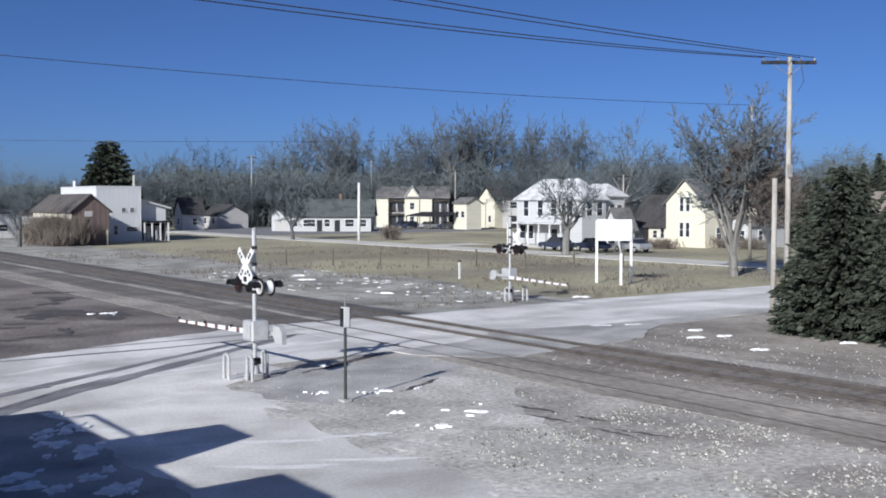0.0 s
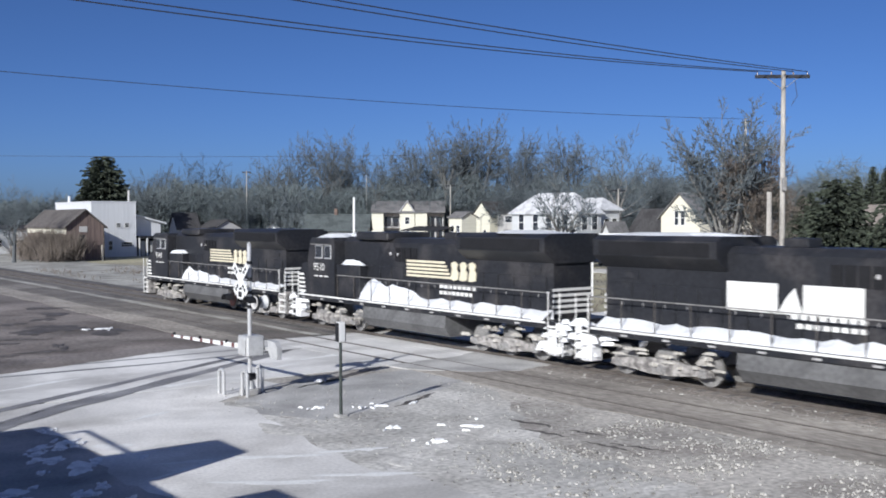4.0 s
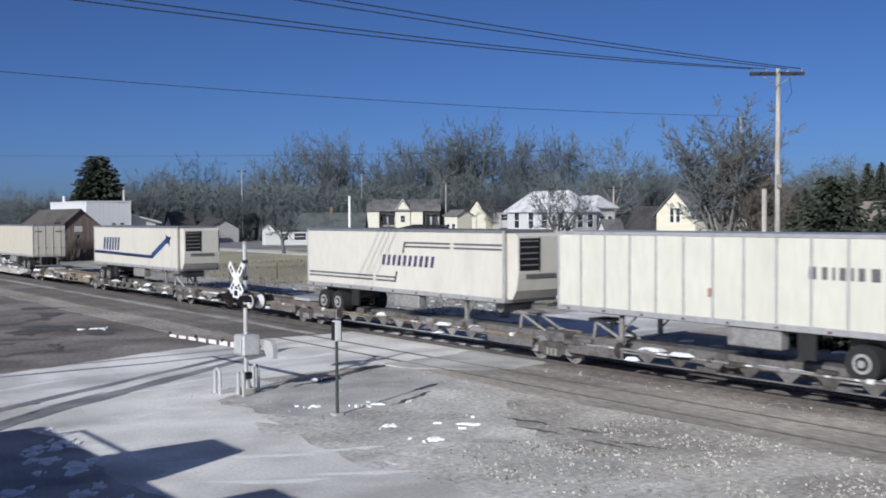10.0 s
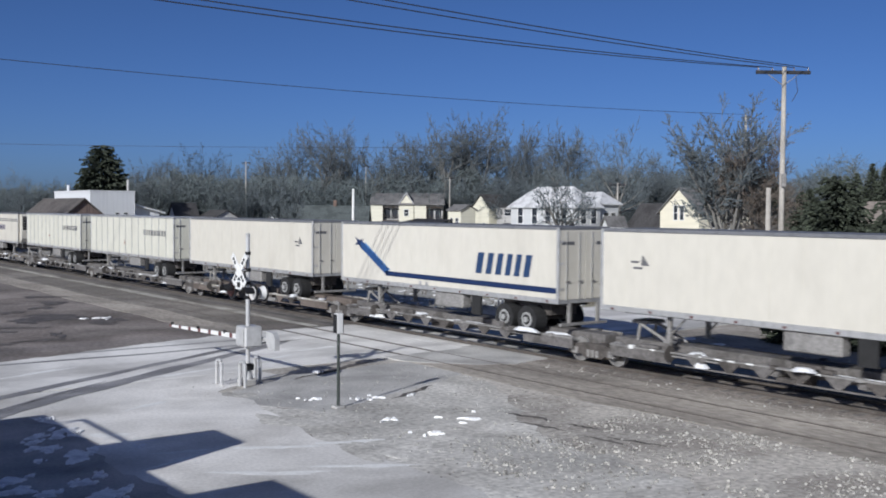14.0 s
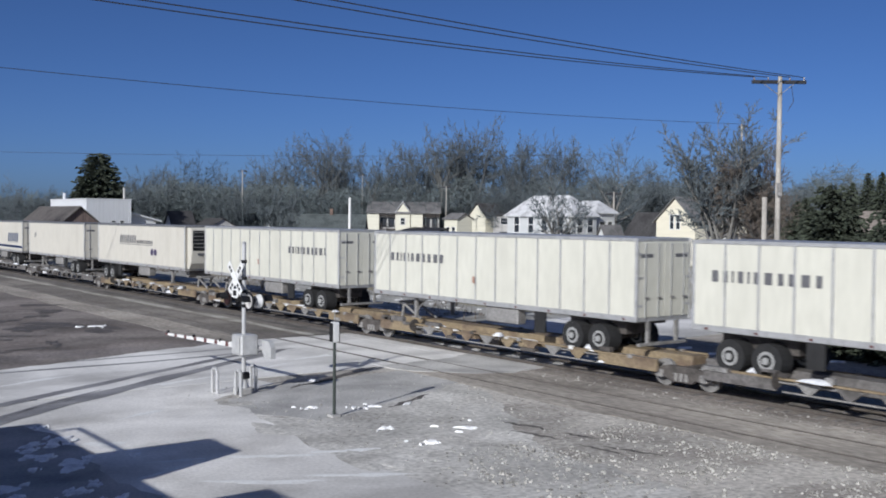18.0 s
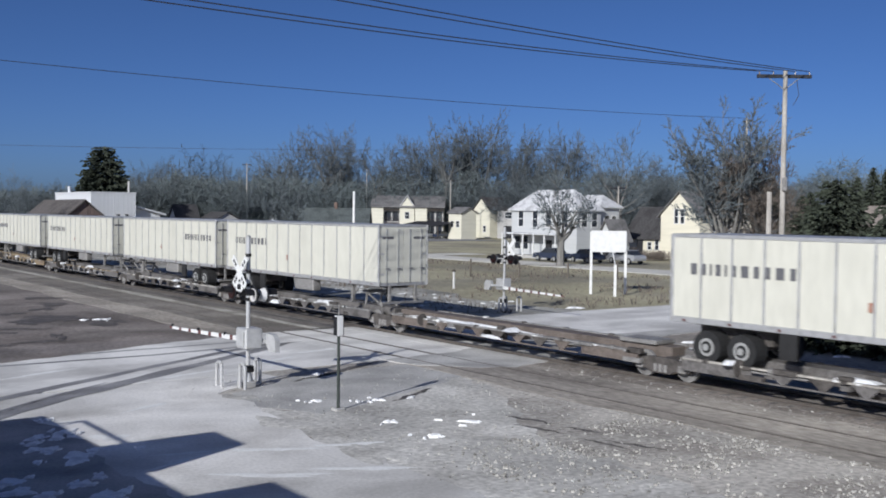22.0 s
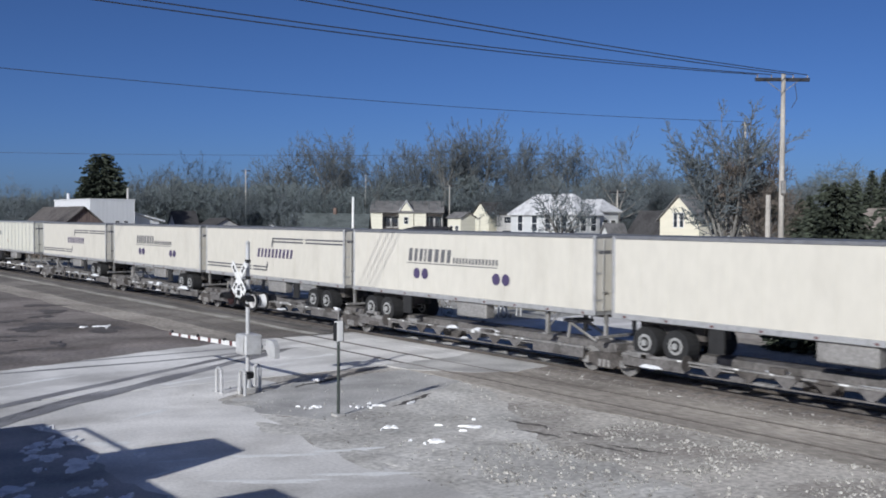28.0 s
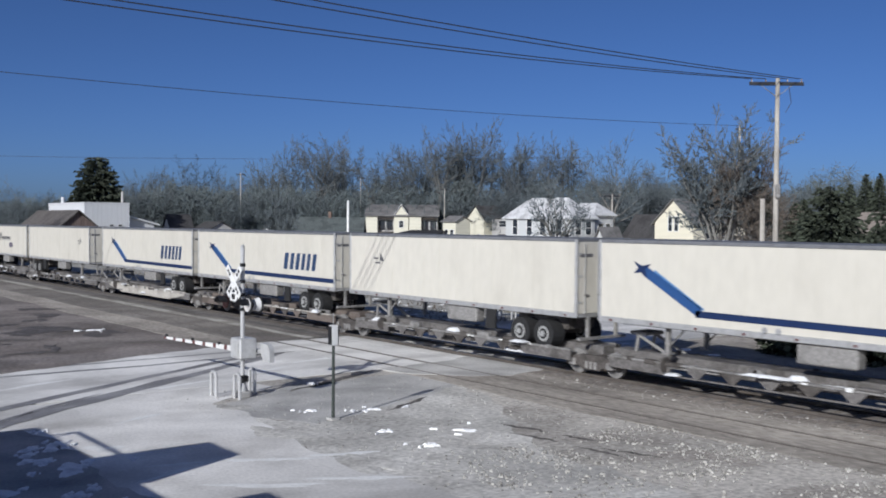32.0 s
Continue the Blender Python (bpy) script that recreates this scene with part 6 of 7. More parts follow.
def build_locomotive(s, reverse, number, snow, emblem, label):
    """A six-axle diesel: frame, trucks, tank, nose, cab, long hood, radiators, handrails, steps. It is built nose first and turned if it runs backwards."""
    root = mover("locomotive", s, label, "locomotive", "diesel locomotives of the train")
    L, fit = 21.6, 0.91
    shelf = 2.45 if reverse else 3.05     # top of the cabinet behind the cab

    def Y(y):
        if reverse and y > -4.8:     # this one has a shorter cab and nose
            y = -4.8 + 0.87 * (y + 4.8)
        return fit * (y if not reverse else -L - y)

    def bx(bm, x0, x1, y0, y1, z0, z1, bev=0.0):
        a, b = sorted((Y(y0), Y(y1)))
        return box(bm, x0, x1, a, b, z0, z1, bev)

    def P(name, bm, m, label="", parent=None):
        return part(name, bm, M[m], parent or root, label)

    P("underframe", bx(nb(), -1.5, 1.5, -L + 0.7, -0.7, 1.28, 1.56, 0.03), "loco_black")
    P("sill_line", bx(nb(), -1.52, -1.5, -1.2, -L + 1.2, 1.47, 1.54), "loco_white", "white line along the frame")
    for i in range(10):
        P("frame_dash", bx(nb(), -1.52, -1.5, -1.5 - 1.9 * i, -1.8 - 1.9 * i, 1.34, 1.40), "loco_dash", "white reflective dash on the frame")
    bm = nb()
    prism(bm, [(-1.45, 1.28), (-1.5, 0.8), (-1.2, 0.42), (1.2, 0.42), (1.5, 0.8), (1.45, 1.28)], "y", *sorted((Y(-7.4), Y(-14.0))))
    P("fuel_tank", bm, "loco_grey", "dusty grey fuel tank")
    for y in (-4.1, -17.5):
        build_truck(root, Y(y), 3, 1.7, 0.51, 1.08, "loco_dust")
    # nose, cab, hood
    bm = nb()
    prism(bm, [(Y(-0.95), 1.4), (Y(-1.05), 2.55), (Y(-1.4), 3.0), (Y(-2.7), 3.2), (Y(-2.7), 1.4)], "x", -1.42, 1.42)
    P("nose", bm, "loco_black")
    for i in range(5):
        P("nose_stripe", bx(nb(), -1.44, 1.44, -1.75 + 0.05 * i, -0.90 - 0.03 * i, 1.62 + 0.2 * i, 1.72 + 0.2 * i), "loco_white", "white nose stripe")
    bm = nb()
    prism(bm, [(Y(-2.4), 1.56), (Y(-2.1), 3.2), (Y(-2.35), 4.1), (Y(-2.6), 4.26), (Y(-4.6), 4.26), (Y(-4.8), 4.1), (Y(-4.8), 1.56)], "x", -1.5, 1.5)
    cab = P("cab", bm, "loco_black")
    for y0, y1 in ((-2.95, -3.65), (-3.85, -4.5)):
        w = P("cab_window", bx(nb(), -1.53, -1.5, y0, y1, 3.27, 3.92, 0.01), "silver", "pale window frame", cab)
        P("pane", bx(nb(), -1.545, -1.53, y0 - 0.06, y1 + 0.06, 3.33, 3.86), "glass", "", w)
    for x0, x1 in ((-1.3, -0.1), (0.1, 1.3)):
        P("windscreen", bx(nb(), x0, x1, -2.2, -2.12, 3.35, 3.85), "glass", "", cab)
    P("sunshade", bx(nb(), -1.62, -1.5, -2.65, -4.45, 3.92, 3.96), "steel_grey", "", cab)
    bm = nb()
    prism(bm, [(-0.92, 1.56), (-0.95, 4.1), (-0.7, 4.32), (0.7, 4.32), (0.95, 4.1), (0.92, 1.56)], "y", *sorted((Y(-4.8), Y(-20.2))))
    hood = P("long_hood", bm, "loco_black")
    P("equipment_cabinet", bx(nb(), -1.42, -0.93, -4.85, -7.0, 1.56, shelf, 0.04), "loco_black")
    bm = nb()
    prism(bm, [(-0.95, 3.55), (-1.48, 3.95), (-1.5, 4.45), (-1.2, 4.6), (1.2, 4.6), (1.5, 4.45), (1.48, 3.95), (0.95, 3.55)], "y", *sorted((Y(-14.8), Y(-20.3))))
    P("radiator", bm, "loco_black")
    P("radiator_screen", bx(nb(), -1.52, -1.49, -15.1, -20.0, 4.0, 4.4), "loco_grille")
    P("dynamic_brake", bx(nb(), -1.15, 1.15, -6.2, -9.0, 4.2, 4.55, 0.06), "loco_black")
    P("exhaust_stack", bx(nb(), -0.35, 0.35, -12.3, -13.2, 4.3, 4.58, 0.03), "loco_black")
    for i in range(14):
        y = -6.2 - i * 0.98
        P("hood_door", bx(nb(), -0.975, -0.945, y, y - 0.88, 1.75, 3.05, 0.01), "loco_black", "", hood)
        P("door_latch", bx(nb(), -0.99, -0.975, y - 0.4, y - 0.46, 2.3, 2.42), "steel_grey", "", hood)
    for i in range(4):
        P("hood_grille", bx(nb(), -0.985, -0.95, -9.4 - i * 0.45, -9.75 - i * 0.45, 3.3, 3.9), "loco_grille", "", hood)
    # emblem as plain shapes, and small unreadable lines as bars
    if emblem == "stripes":
        for i in range(5):
            P("emblem_stripe", bx(nb(), -1.0, -0.965, -10.35, -13.75 + 0.12 * i, 2.72 + 0.15 * i, 2.81 + 0.15 * i), "loco_cream", "cream emblem stripe")
        for i in range(3):
            y = -13.7 - 0.62 * i
            bm = nb()
            prism(bm, [(Y(y), 2.74 - 0.03 * i), (Y(y - 0.2), 2.66), (Y(y - 0.52), 2.72), (Y(y - 0.56), 3.0), (Y(y - 0.42), 3.12), (Y(y - 0.54), 3.3), (Y(y - 0.3), 3.44), (Y(y - 0.04), 3.36), (Y(y - 0.1), 3.1)], "x", -1.005, -0.965)
            P("emblem_block", bm, "loco_cream", "cream emblem block")
    else:
        P("emblem_panel", bx(nb(), -1.0, -0.965, -10.0, -12.0, 2.45, 3.3), "loco_white", "white emblem panel")
        P("emblem_panel", bx(nb(), -1.0, -0.965, -12.9, -14.8, 2.45, 3.3), "loco_white", "white emblem panel")
        bm = nb()
        prism(bm, [(Y(-12.0), 2.45), (Y(-12.3), 3.2), (Y(-12.6), 2.9), (Y(-12.9), 2.45)], "x", -1.0, -0.965)
        P("emblem_shape", bm, "loco_white", "plain pale emblem shape")
    lead = -12.9 if emblem == "stripes" else -9.9
    for i, w in enumerate((2.6, 2.4)):
        for q in range(8):
            P("lettering_bar", bx(nb(), -0.998, -0.965, lead - q * w / 8, lead - (q + 0.72) * w / 8, 2.32 - 0.24 * i, 2.46 - 0.24 * i), "loco_white", "small white bar")
    y = Y(-2.75) if not reverse else Y(-4.35)
    text_part(root, number, -1.525, y, 2.72, 0.5, M["loco_white"])
    P("number_board", bx(nb(), -0.975, -0.95, -18.6, -19.5, 3.2, 3.45), "loco_black", "", hood)
    # snow along the walkway
    rnd = random.Random(number)
    for side in (-1,):
        bm = nb()
        n = 24
        rows = []
        for i in range(n + 1):
            y = -7.0 - (13.2) * i / n
            h = snow * (0.34 + (0.1 if reverse else 0.75) * max(0, 1 - i / 9.0)) * rnd.uniform(0.7, 1.15)
            rows.append([bm.verts.new((x, Y(y), 1.56 + z)) for x, z in ((-1.47, 0.0), (-1.35, h * 0.35), (-0.955, h), (-0.955, 0.0))])
        for a, b in zip(rows, rows[1:]):
            for i in range(3):
                bm.faces.new((a[i], a[i + 1], b[i + 1], b[i]))
        P("walkway_snow", bm, "snow", "old snow heaped on the walkway")
    for i in range(34):
        yc = rnd.choice((-4.1, -17.5)) + rnd.uniform(-2.6, 2.6)
        bm = nb()
        blob(bm, -1.16, Y(yc), rnd.uniform(0.5, 1.15), 0.10, rnd.uniform(0.08, 0.3), rnd.uniform(0.03, 0.1), rnd, 11, -0.03, 0.3)
        P("ice_clump", bm, "car_pale", "lump of ice on the running gear")
    if snow > 0.7:
        bm = nb()
        blob(bm, 0.0, Y(-3.1), 4.24, 1.35, 0.85, 0.2, rnd, 24, torn=0.1)
        P("roof_snow", bm, "snow", "snow on the cab roof")
    if snow > 0.7:
        # snow packed on the end platforms and about the steps
        for i in range(26):
            yc = rnd.choice((-1.0, -20.6)) + rnd.uniform(-0.9, 0.9)
            bm = nb()
            blob(bm, -rnd.uniform(1.2, 1.45), Y(yc), rnd.uniform(0.5, 1.6), 0.16, rnd.uniform(0.12, 0.4), rnd.uniform(0.06, 0.2), rnd, 11, -0.05, 0.3)
            P("packed_snow", bm, "thaw", "snow packed about the end steps")
    if reverse:
        for i in range(18):
            bm = nb()
            blob(bm, rnd.uniform(-1.35, 1.2), Y(-0.4), rnd.uniform(0.4, 1.25), rnd.uniform(0.15, 0.35), 0.14, rnd.uniform(0.08, 0.2), rnd, 11, -0.05, 0.3)
            P("packed_snow", bm, "thaw", "snow packed on the pilot")
    bm = nb()
    blob(bm, -1.18, Y(-5.9), shelf + 0.01, 0.3, 1.0, 0.12 + 0.12 * snow, rnd, 16)
    P("cabinet_snow", bm, "snow", "mound of snow on the cabinet")
    if snow > 0.8:
        bm = nb()
        blob(bm, 0.0, Y(-17.5), 4.6, 1.0, 2.2, 0.1, rnd, 18)
        P("radiator_snow", bm, "snow", "thin snow on the radiator roof")
        bm = nb()
        blob(bm, 0.0, Y(-1.9), 3.06, 1.2, 0.6, 0.14, rnd, 16)
        P("nose_snow", bm, "snow", "snow on the nose")
    for dy in (-9.0, -9.6):
        bm = nb()
        tube(bm, (-0.985, Y(dy), 3.62), (-0.96, Y(dy), 3.62), 0.07, n=12)
        P("side_light", bm, "lens", "small pale side light", hood)
    for i in range(3):
        P("small_lettering_bar", bx(nb(), -1.512, -1.5, -2.8 - 0.5 * i, -3.15 - 0.5 * i, 2.42, 2.48), "loco_white", "small white bar")
    # handrails and steps
    for side in (-1.46, 1.46):
        bm = nb()
        tube(bm, (side, Y(-4.9), 2.55), (side, Y(-20.6), 2.55), 0.022, n=6)
        P("handrail", bm, "steel_grey", "worn grey handrail")
        for i in range(11):
            y = -5.0 - i * 1.55
            bm = nb()
            tube(bm, (side, Y(y), 1.5), (side, Y(y), 2.55), 0.02, n=6)
            P("stanchion", bm, "steel_dark")
    for y in (-0.75, -20.85):
        P("step_well", bx(nb(), -1.44, -0.9, y - 0.4, y + 0.4, 0.36, 1.5, 0.02), "thaw" if snow > 0.8 else "loco_dust", "step well packed with snow and salt")
        for i in range(4):
            P("step", bx(nb(), -1.52, -0.95, y - 0.34, y + 0.34, 0.44 + 0.3 * i, 0.51 + 0.3 * i), "loco_white", "white-edged step")
        bm = nb()
        for dy in (-0.32, 0.32):
            tube(bm, (-1.5, Y(y + dy), 0.4), (-1.5, Y(y + dy), 2.6), 0.022, n=6)
        P("grab_rail", bm, "loco_white")
    for y0, y1 in ((-0.35, -0.72), (-20.9, -21.25)):
        P("pilot", bx(nb(), -1.45, 1.45, y0, y1, 0.28, 1.3, 0.05), "loco_black")
        for i in range(4):
            P("end_stripe", bx(nb(), -1.3, 1.3, *(((-0.33, -0.36)) if y0 > -5 else ((-21.24, -21.27))), 0.5 + 0.2 * i, 0.58 + 0.2 * i), "loco_white", "white end stripe")
        yy = 0.0 if y0 > -5 else -L
        bm = nb()
        tube(bm, (0, Y(yy), 0.85), (0, Y((y0 + y1) / 2), 0.85), 0.13, n=8)
        P("coupler", bm, "steel_dark")
    for i in range(5):
        P("tail_stripe", bx(nb(), -0.99, 0.99, -20.2, -20.235, 1.75 + 0.2 * i, 1.85 + 0.2 * i), "loco_white", "white tail stripe")
    for x in (-0.25, 0.25):
        bm = nb()
        tube(bm, (x, Y(-1.0), 2.9), (x, Y(-0.93), 2.9), 0.1, n=12)
        P("headlight", bm, "lens", "round headlight")
    bm = nb()
    tube(bm, (0.4, Y(-4.8), 4.4), (0.4, Y(-4.8), 4.7), 0.03, n=6)
    P("antenna", bm, "steel_dark")
    return root


build_locomotive(-1.09, False, "9144", 0.7, "stripes", "black diesel locomotive with cream emblem and snowy walkway")
build_locomotive(-20.75, False, "9510", 0.95, "stripes", "second black diesel locomotive with snow on cab and walkway")
build_locomotive(-40.41, True, "8385", 0.9, "panel", "black diesel locomotive running cab last, snow on its roof")

PLAIN = "plain off-white box trailer riding on a flat car"
RIB = "ribbed off-white trailer with dark block lettering"
ARROW = "white trailer with a blue arrow stripe and blue blocks"
ZL = "cream-white trailer with stepped double dark stripes"
DOTS = "off-white trailer with dark block lettering and violet discs"
# far end at the start, length, style, label, where the wheels are, cooling unit, place of the mark
TRAILERS = [
    (-61.0, 14.47, "cream", "plain cream trailer with a square rust-red emblem", "near", False, 1.59),
    (-90.7, 14.74, "arrow_near", "white trailer with blue arrow stripe and cooling unit", "far", True, 0.00),
    (-121.0, 14.29, "zline", "cream-white trailer with stepped dark stripes and cooling unit", "far", True, 0.00),
    (-138.2, 14.11, "rib", RIB, "near", False, 9.65), (-154.7, 15.11, "rib", RIB, "near", False, 10.19),
    (-172.3, 14.29, "plain", PLAIN, "near", False, 12.56), (-189.3, 14.19, "arrow_far", ARROW, "near", False, 0.00),
    (-205.6, 13.92, "plain", PLAIN, "near", False, 1.27), (-222.6, 14.93, "dots", "off-white trailer with dark lettering, violet discs and cooling unit", "far", True, 0.00),
    (-240.4, 14.38, "rib", RIB, "near", False, 9.65), (-257.8, 14.93, "rib", RIB, "near", False, 1.18), (-275.0, 14.93, "rib", RIB, "far", False, 0.64),
    (-292.2, 14.47, "rib", RIB, "near", False, 10.19), (-308.2, 15.01, "rib", RIB, "far", False, 1.00),
    (-339.5, 14.38, "rib", RIB, "far", False, 0.68), (-354.6, 14.74, "rib", RIB, "far", False, 0.91),
    (-372.2, 14.74, "zline", ZL, "near", False, 0.00), (-388.7, 14.19, "dots", DOTS, "near", False, 0.00), (-403.8, 14.83, "zline", ZL, "near", False, 0.00),
    (-419.5, 14.93, "dots", DOTS, "far", False, 0.00), (-435.3, 14.83, "plain", PLAIN, "far", False, 12.37), (-453.0, 15.01, "arrow_far", ARROW, "near", False, 0.64),
    (-468.9, 14.83, "arrow_far", ARROW, "near", False, 0.37), (-485.1, 14.19, "plain", PLAIN, "near", False, 1.91), (-500.4, 14.74, "arrow_far", ARROW, "near", False, 0.37),
]
for row in TRAILERS:
    build_trailer(*row)
# the platforms under them; two slots after some trailers are empty
heads = [t[0] + 0.5 for t in TRAILERS] + [-516.4]
slots = []
for i, (a, b) in enumerate(zip(heads, heads[1:])):
    if a - b > 22.7:
        slots += [(a, (a - b) / 2, False, i), ((a + b) / 2, (a - b) / 2, True, i)]
    else:
        slots.append((a, a - b, False, i))
for a, length, bare, i in slots:
    paint = "car_yellow" if i in (8, 9, 10) or (bare and i == 0) else "car_brown" if bare or i in (5, 22) else "car_grey"
    build_spine_car(a, length, paint, bare, "empty low flat-car platform between trailers" if bare else "low flat-car platform under a trailer", TRAILERS[i][4], (i == 0 and not bare) or TRAILERS[i][0] == -453.0)


# ---- snow, stones and stains on the ground ----
rnd = random.Random(12)
# x, y, half its length across the view, half its depth
# on the gravel and in the dirt
SNOW_YARD = ((14.5, 21.1, 0.28, 0.22), (14.5, 19.2, 0.42, 0.2), (16.2, 20.0, 0.5, 0.2), (16.8, 28.8, 0.2, 0.3), (16.9, 23.6, 0.14, 0.3), (14.4, 24.6, 0.34, 0.16), (15.9, 23.8, 0.3, 0.22), (15.3, 23.9, 0.15, 0.2), (16.5, 48.6, 0.6, 0.5))
# in the shade of the building
SNOW_SHADE = ((7.4, 24.4, 0.28, 0.5), (6.7, 24.2, 0.22, 0.38), (6.9, 21.8, 0.42, 0.75), (6.6, 22.8, 0.3, 0.4), (6.1, 21.8, 0.12, 0.22), (5.1, 20.5, 0.42, 0.5), (5.1, 19.7, 0.42, 0.3), (6.3, 19.6, 0.2, 0.4), (6.3, 18.5, 0.38, 0.42), (6.7, 18.6, 0.25, 0.35), (5.5, 19.2, 0.3, 0.28), (5.6, 20.7, 0.1, 0.15), (7.5, 26.1, 0.14, 0.2), (8.3, 21.9, 0.1, 0.15), (6.8, 20.1, 0.1, 0.12), (6.5, 23.6, 0.2, 0.3), (6.3, 23.0, 0.22, 0.3), (6.7, 19.9, 0.12, 0.2), (7.1, 23.9, 0.25, 0.3))
# beyond the tracks
SNOW_VERGE = ((31.9, 30.9, 1.3, 0.4), (33.2, 30.3, 1.1, 0.4), (34.0, 27.5, 0.9, 0.35), (32.2, 26.0, 0.8, 0.4), (33.4, 25.6, 0.7, 0.35), (31.3, 22.4, 0.7, 0.3), (35.5, 21.5, 0.8, 0.3), (35.0, 62, 0.9, 0.3), (36.5, 66, 0.8, 0.3), (41, 41.4, 0.9, 0.3), (33.5, 50.0, 0.6, 0.2))
SNOW = SNOW_YARD + SNOW_SHADE + SNOW_VERGE
PIECES = list(SNOW)
for x, y, rx, ry in SNOW:
    if x < 30:
        for _ in range(4 if x < 10 else 3):
            PIECES.append((x + rnd.uniform(-1.3, 1.3) * rx, y + rnd.uniform(-1.5, 1.5) * rx, rx * rnd.uniform(0.15, 0.5), ry * rnd.uniform(0.25, 0.6)))
for x, y, rx, ry in PIECES:
    bm = nb()
    rx, ry = (rx, ry) if x < 10 else (rx * 0.65, ry * 0.8) if x < 30 else (rx * 0.55, ry * 0.6)
    blob(bm, 0, 0, 0.0, rx, ry, 0.03, rnd, n=36, lift=-0.06, torn=0.16)
    ob = tagged(make("snow_patch", bm, M["thaw"]), "small patch of old melting snow", "snow", "snow patches on the ground")
    ob.matrix_basis = pose(x, y, 0, 0, 0, -37 + rnd.uniform(-12, 12))

stones = Sticks()
for i in range(9000):
    if i % 23 == 4:
        x, y = rnd.gauss(24.0, 0.4), rnd.uniform(4, 30)
    elif i % 4:
        x, y = rnd.uniform(13.2, 20.6), rnd.uniform(5, 18)
        if noise.noise((x * 0.6, y * 0.6, 2)) < rnd.uniform(-0.25, 0.45):
            continue
    else:
        x, y = rnd.uniform(12, 34), rnd.uniform(6, 29)
    r = rnd.uniform(0.03, 0.05) if i % 4 and i % 5 == 0 else rnd.uniform(0.012, 0.03)
    a = Vector((x, y, -0.03))
    stones.add(a, a + Vector((rnd.uniform(-0.02, 0.02), rnd.uniform(-0.02, 0.02), r * 0.6 + 0.02)), r * 1.3, r * 0.8, 5)
    k = len(stones.v)
    stones.f.append((k - 5, k - 4, k - 3, k - 2, k - 1))
tagged(stones.done("loose_stones", M["stone"]), "scattered pale ballast stones on the yard", "stones", kind="stuff")

remains = nb()
for i in range(120):
    x, y = rnd.uniform(29.8, 41), rnd.uniform(41, 74)
    if noise.noise((x * 0.25, y * 0.2, 6)) < rnd.uniform(-0.3, 0.2):
        continue
    blob(remains, x, y, -0.052, rnd.uniform(0.08, 0.3), rnd.uniform(0.08, 0.22), rnd.uniform(0.02, 0.04), rnd, 11, -0.02, 0.35)
tagged(make("snow_remains", remains, M["thaw"]), "scattered crumbs of old snow on the verge", "snow", kind="stuff")
scrub = Sticks()
for i in range(5200):
    x, y = rnd.uniform(29.5, 68), rnd.uniform(41, 110)
    if noise.noise((x * 0.16, y * 0.13, 9)) < rnd.uniform(-0.15, 0.35):
        continue
    a = Vector((x, y, -0.09))
    for _ in range(3):
        scrub.add(a, a + Vector((rnd.uniform(-0.18, 0.18), rnd.uniform(-0.18, 0.18), rnd.uniform(0.12, 0.42))), 0.02, 0.006, 3)
tagged(scrub.done("weed_stalks", M["brush"]), "dry brown weed stalks in the winter grass", "weeds", kind="stuff")

for x0, y0, x1, y1, w in ((15.5, 27.9, 20.2, 30.0, 0.25), (16.2, 23.4, 18.4, 24.6, 0.16), (17.5, 20.2, 17.8, 18.6, 0.16), (17.8, 18.2, 18.0, 17.2, 0.12), (17.0, 19.2, 17.2, 17.6, 0.12), (17.2, 17.0, 17.3, 15.6, 0.1), (17.5, 16.6, 18.0, 15.0, 0.1), (20.4, 27.4, 22.4, 25.4, 0.3)):
    bm = nb()
    d = Vector((x1 - x0, y1 - y0, 0))
    n = 9
    side = Vector((-d.y, d.x, 0)).normalized() * w * 0.8
    lo, hi = [], []
    for i in range(n + 1):
        p = Vector((x0, y0, -0.012)) + d * (i / n) + side * rnd.uniform(-0.7, 0.7)
        q = side * (math.sin(math.pi * (i + 0.5) / (n + 1)) * rnd.uniform(0.5, 1.2))
        lo.append(bm.verts.new(p - q))
        hi.append(bm.verts.new(p + q))
    for i in range(n):
        bm.faces.new((lo[i], lo[i + 1], hi[i + 1], hi[i]))
    tagged(make("mud_streak", bm, M["mud"]), "dark muddy streak on the gravel", "mud", kind="structure")
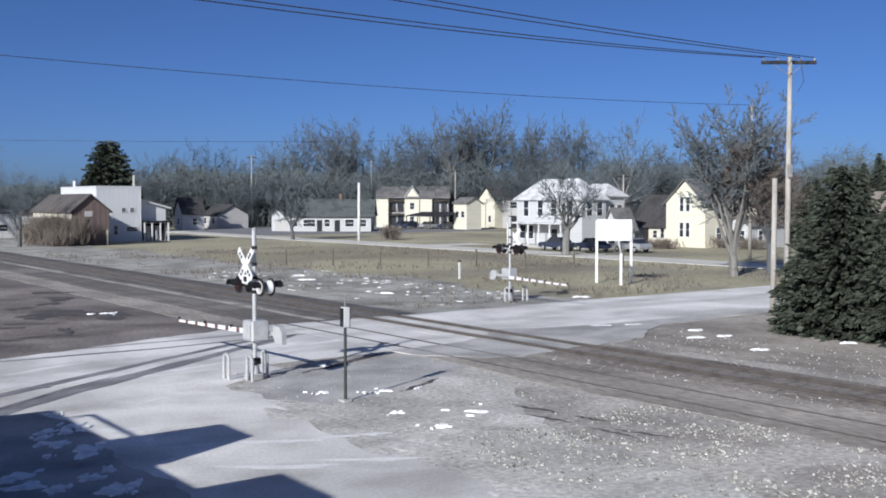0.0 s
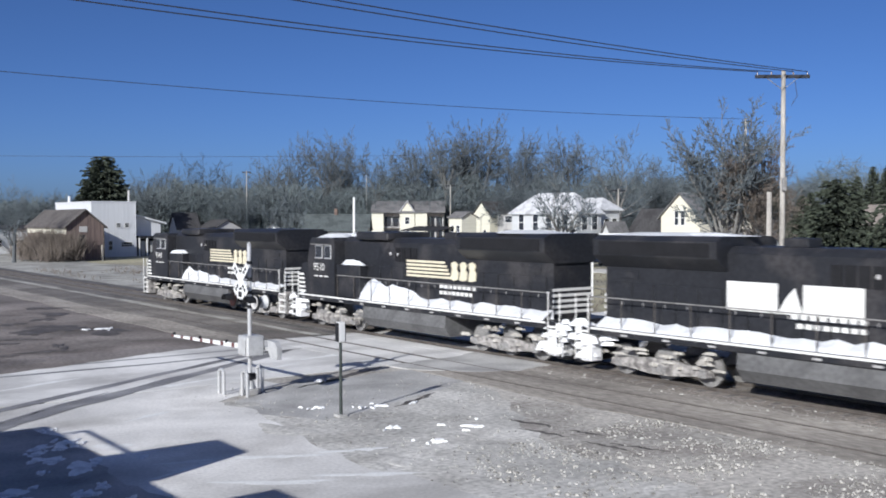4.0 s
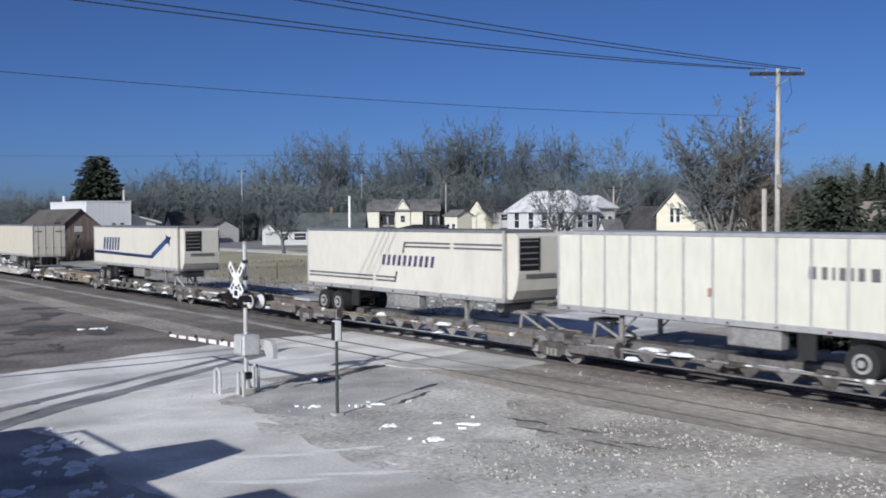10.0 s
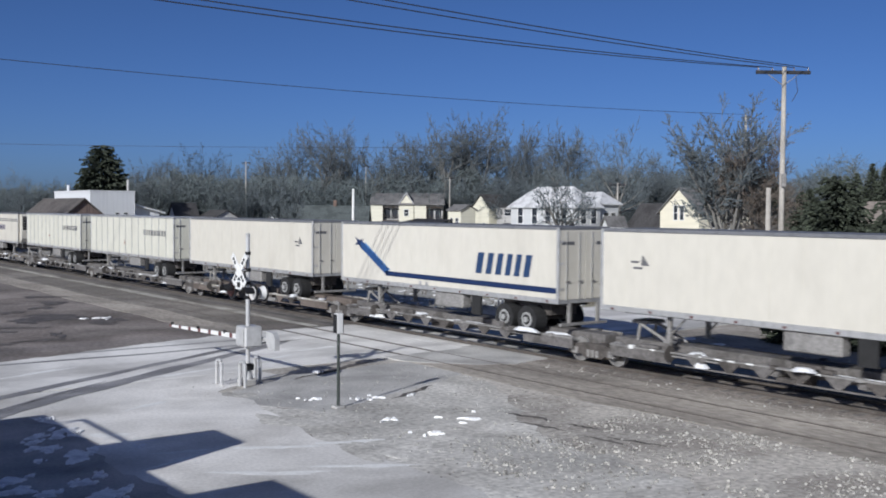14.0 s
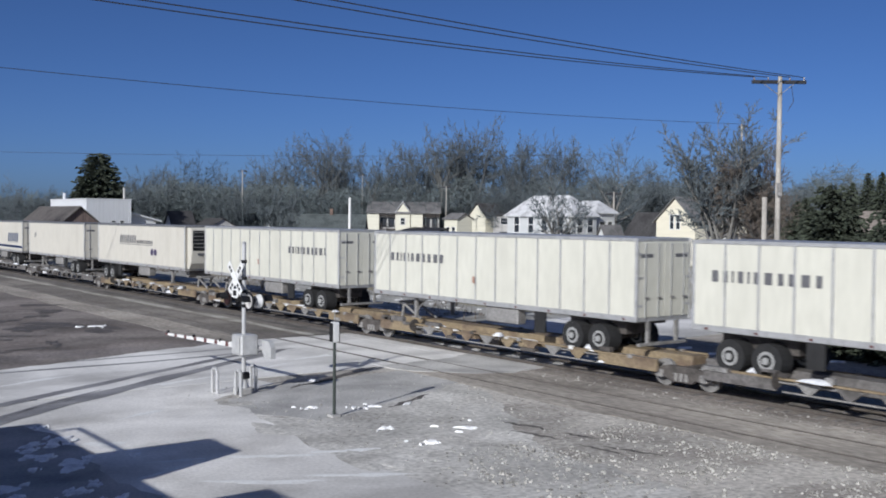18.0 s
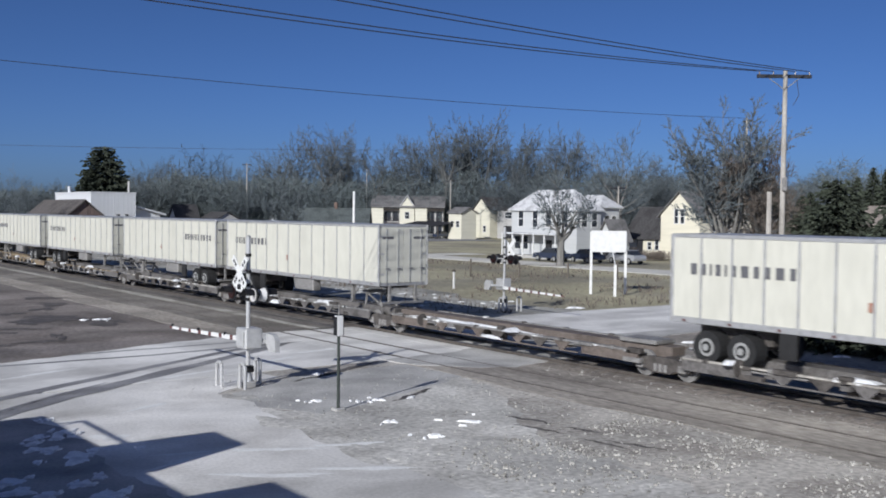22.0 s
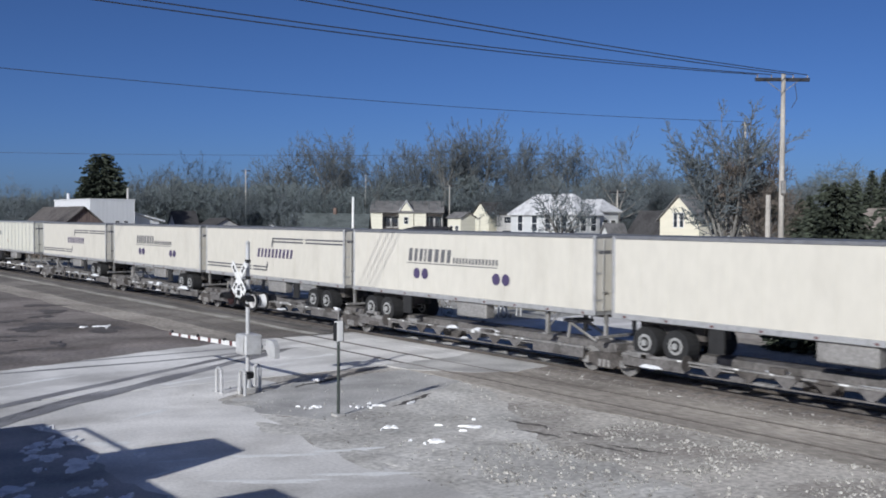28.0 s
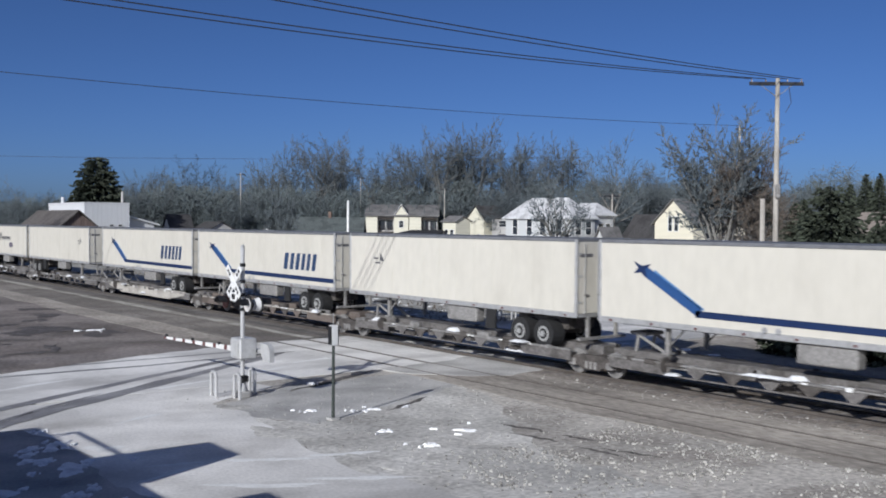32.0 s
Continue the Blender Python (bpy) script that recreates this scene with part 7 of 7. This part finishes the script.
# wet hollows in the dirt
for x, y, a, b in ((14.5, 50.6, 0.95, 0.9), (13.2, 49.4, 0.5, 0.6), (15.7, 55.2, 0.4, 0.5), (17.0, 57.8, 0.7, 0.6), (16.4, 47.4, 0.85, 0.7), (15.4, 49.6, 0.5, 0.5), (12.2, 46.7, 0.7, 0.22), (10.6, 45.8, 0.8, 0.3), (11.9, 41.8, 0.7, 0.2), (12.9, 43.2, 0.2, 0.6), (9.5, 41.6, 0.8, 0.22), (13.6, 53.6, 0.5, 0.35), (17.6, 62, 0.8, 0.6)):
    bm = nb()
    blob(bm, 0, 0, 0.0, a * 1.3, b * 1.7, 0.014, rnd, 22, -0.006, 0.2)
    ob = tagged(make("mud_patch", bm, M["mud"]), "dark wet hollow in the bare dirt", "mud", kind="structure")
    ob.matrix_basis = pose(x, y, -0.014, 0, 0, -16)


# thin dried salt on the concrete; the last two paint pale ice and sunlit ground
for k, (x, y, a, b, turn) in enumerate(((10.6, 20.2, 0.9, 0.22, -30), (12.4, 19.6, 0.7, 0.16, -25), (9.6, 18.2, 1.0, 0.2, -35), (11.4, 17.6, 0.9, 0.18, -30), (8.9, 20.9, 0.5, 0.14, -20), (13.2, 30.9, 1.2, 0.2, 15), (17.0, 32.2, 1.4, 0.22, 20), (10.2, 26.4, 0.8, 0.14, 30), (20.0, 33.6, 1.6, 0.25, 10), (9.5, 33.6, 1.5, 0.2, 25), (8.4, 20.2, 0.8, 0.07, 22), (7.0, 26.0, 0.5, 0.4, 0), (8.1, 23.3, 0.35, 0.5, 0))):
    bm = nb()
    blob(bm, 0, 0, 0.0, a, b, 0.004, rnd, 26, -0.002, 0.3)
    ob = tagged(make("salt_lit_patch", bm, M["salt"]), "thin white patch on the pavement, painted for salt, ice and sunlit ground", "stain", kind="structure")
    ob.matrix_basis = pose(x, y, 0.0 if y > 30 else -0.007, 0, 0, turn)


def motions():
    """The whole train runs along its track at an even speed."""
    for thing, s in MOVERS:
        walk(thing, [(0.0, pose(TRACK, s, 0.1)), (32.0, pose(TRACK, s + SPEED * 32.0, 0.1))])


motions()
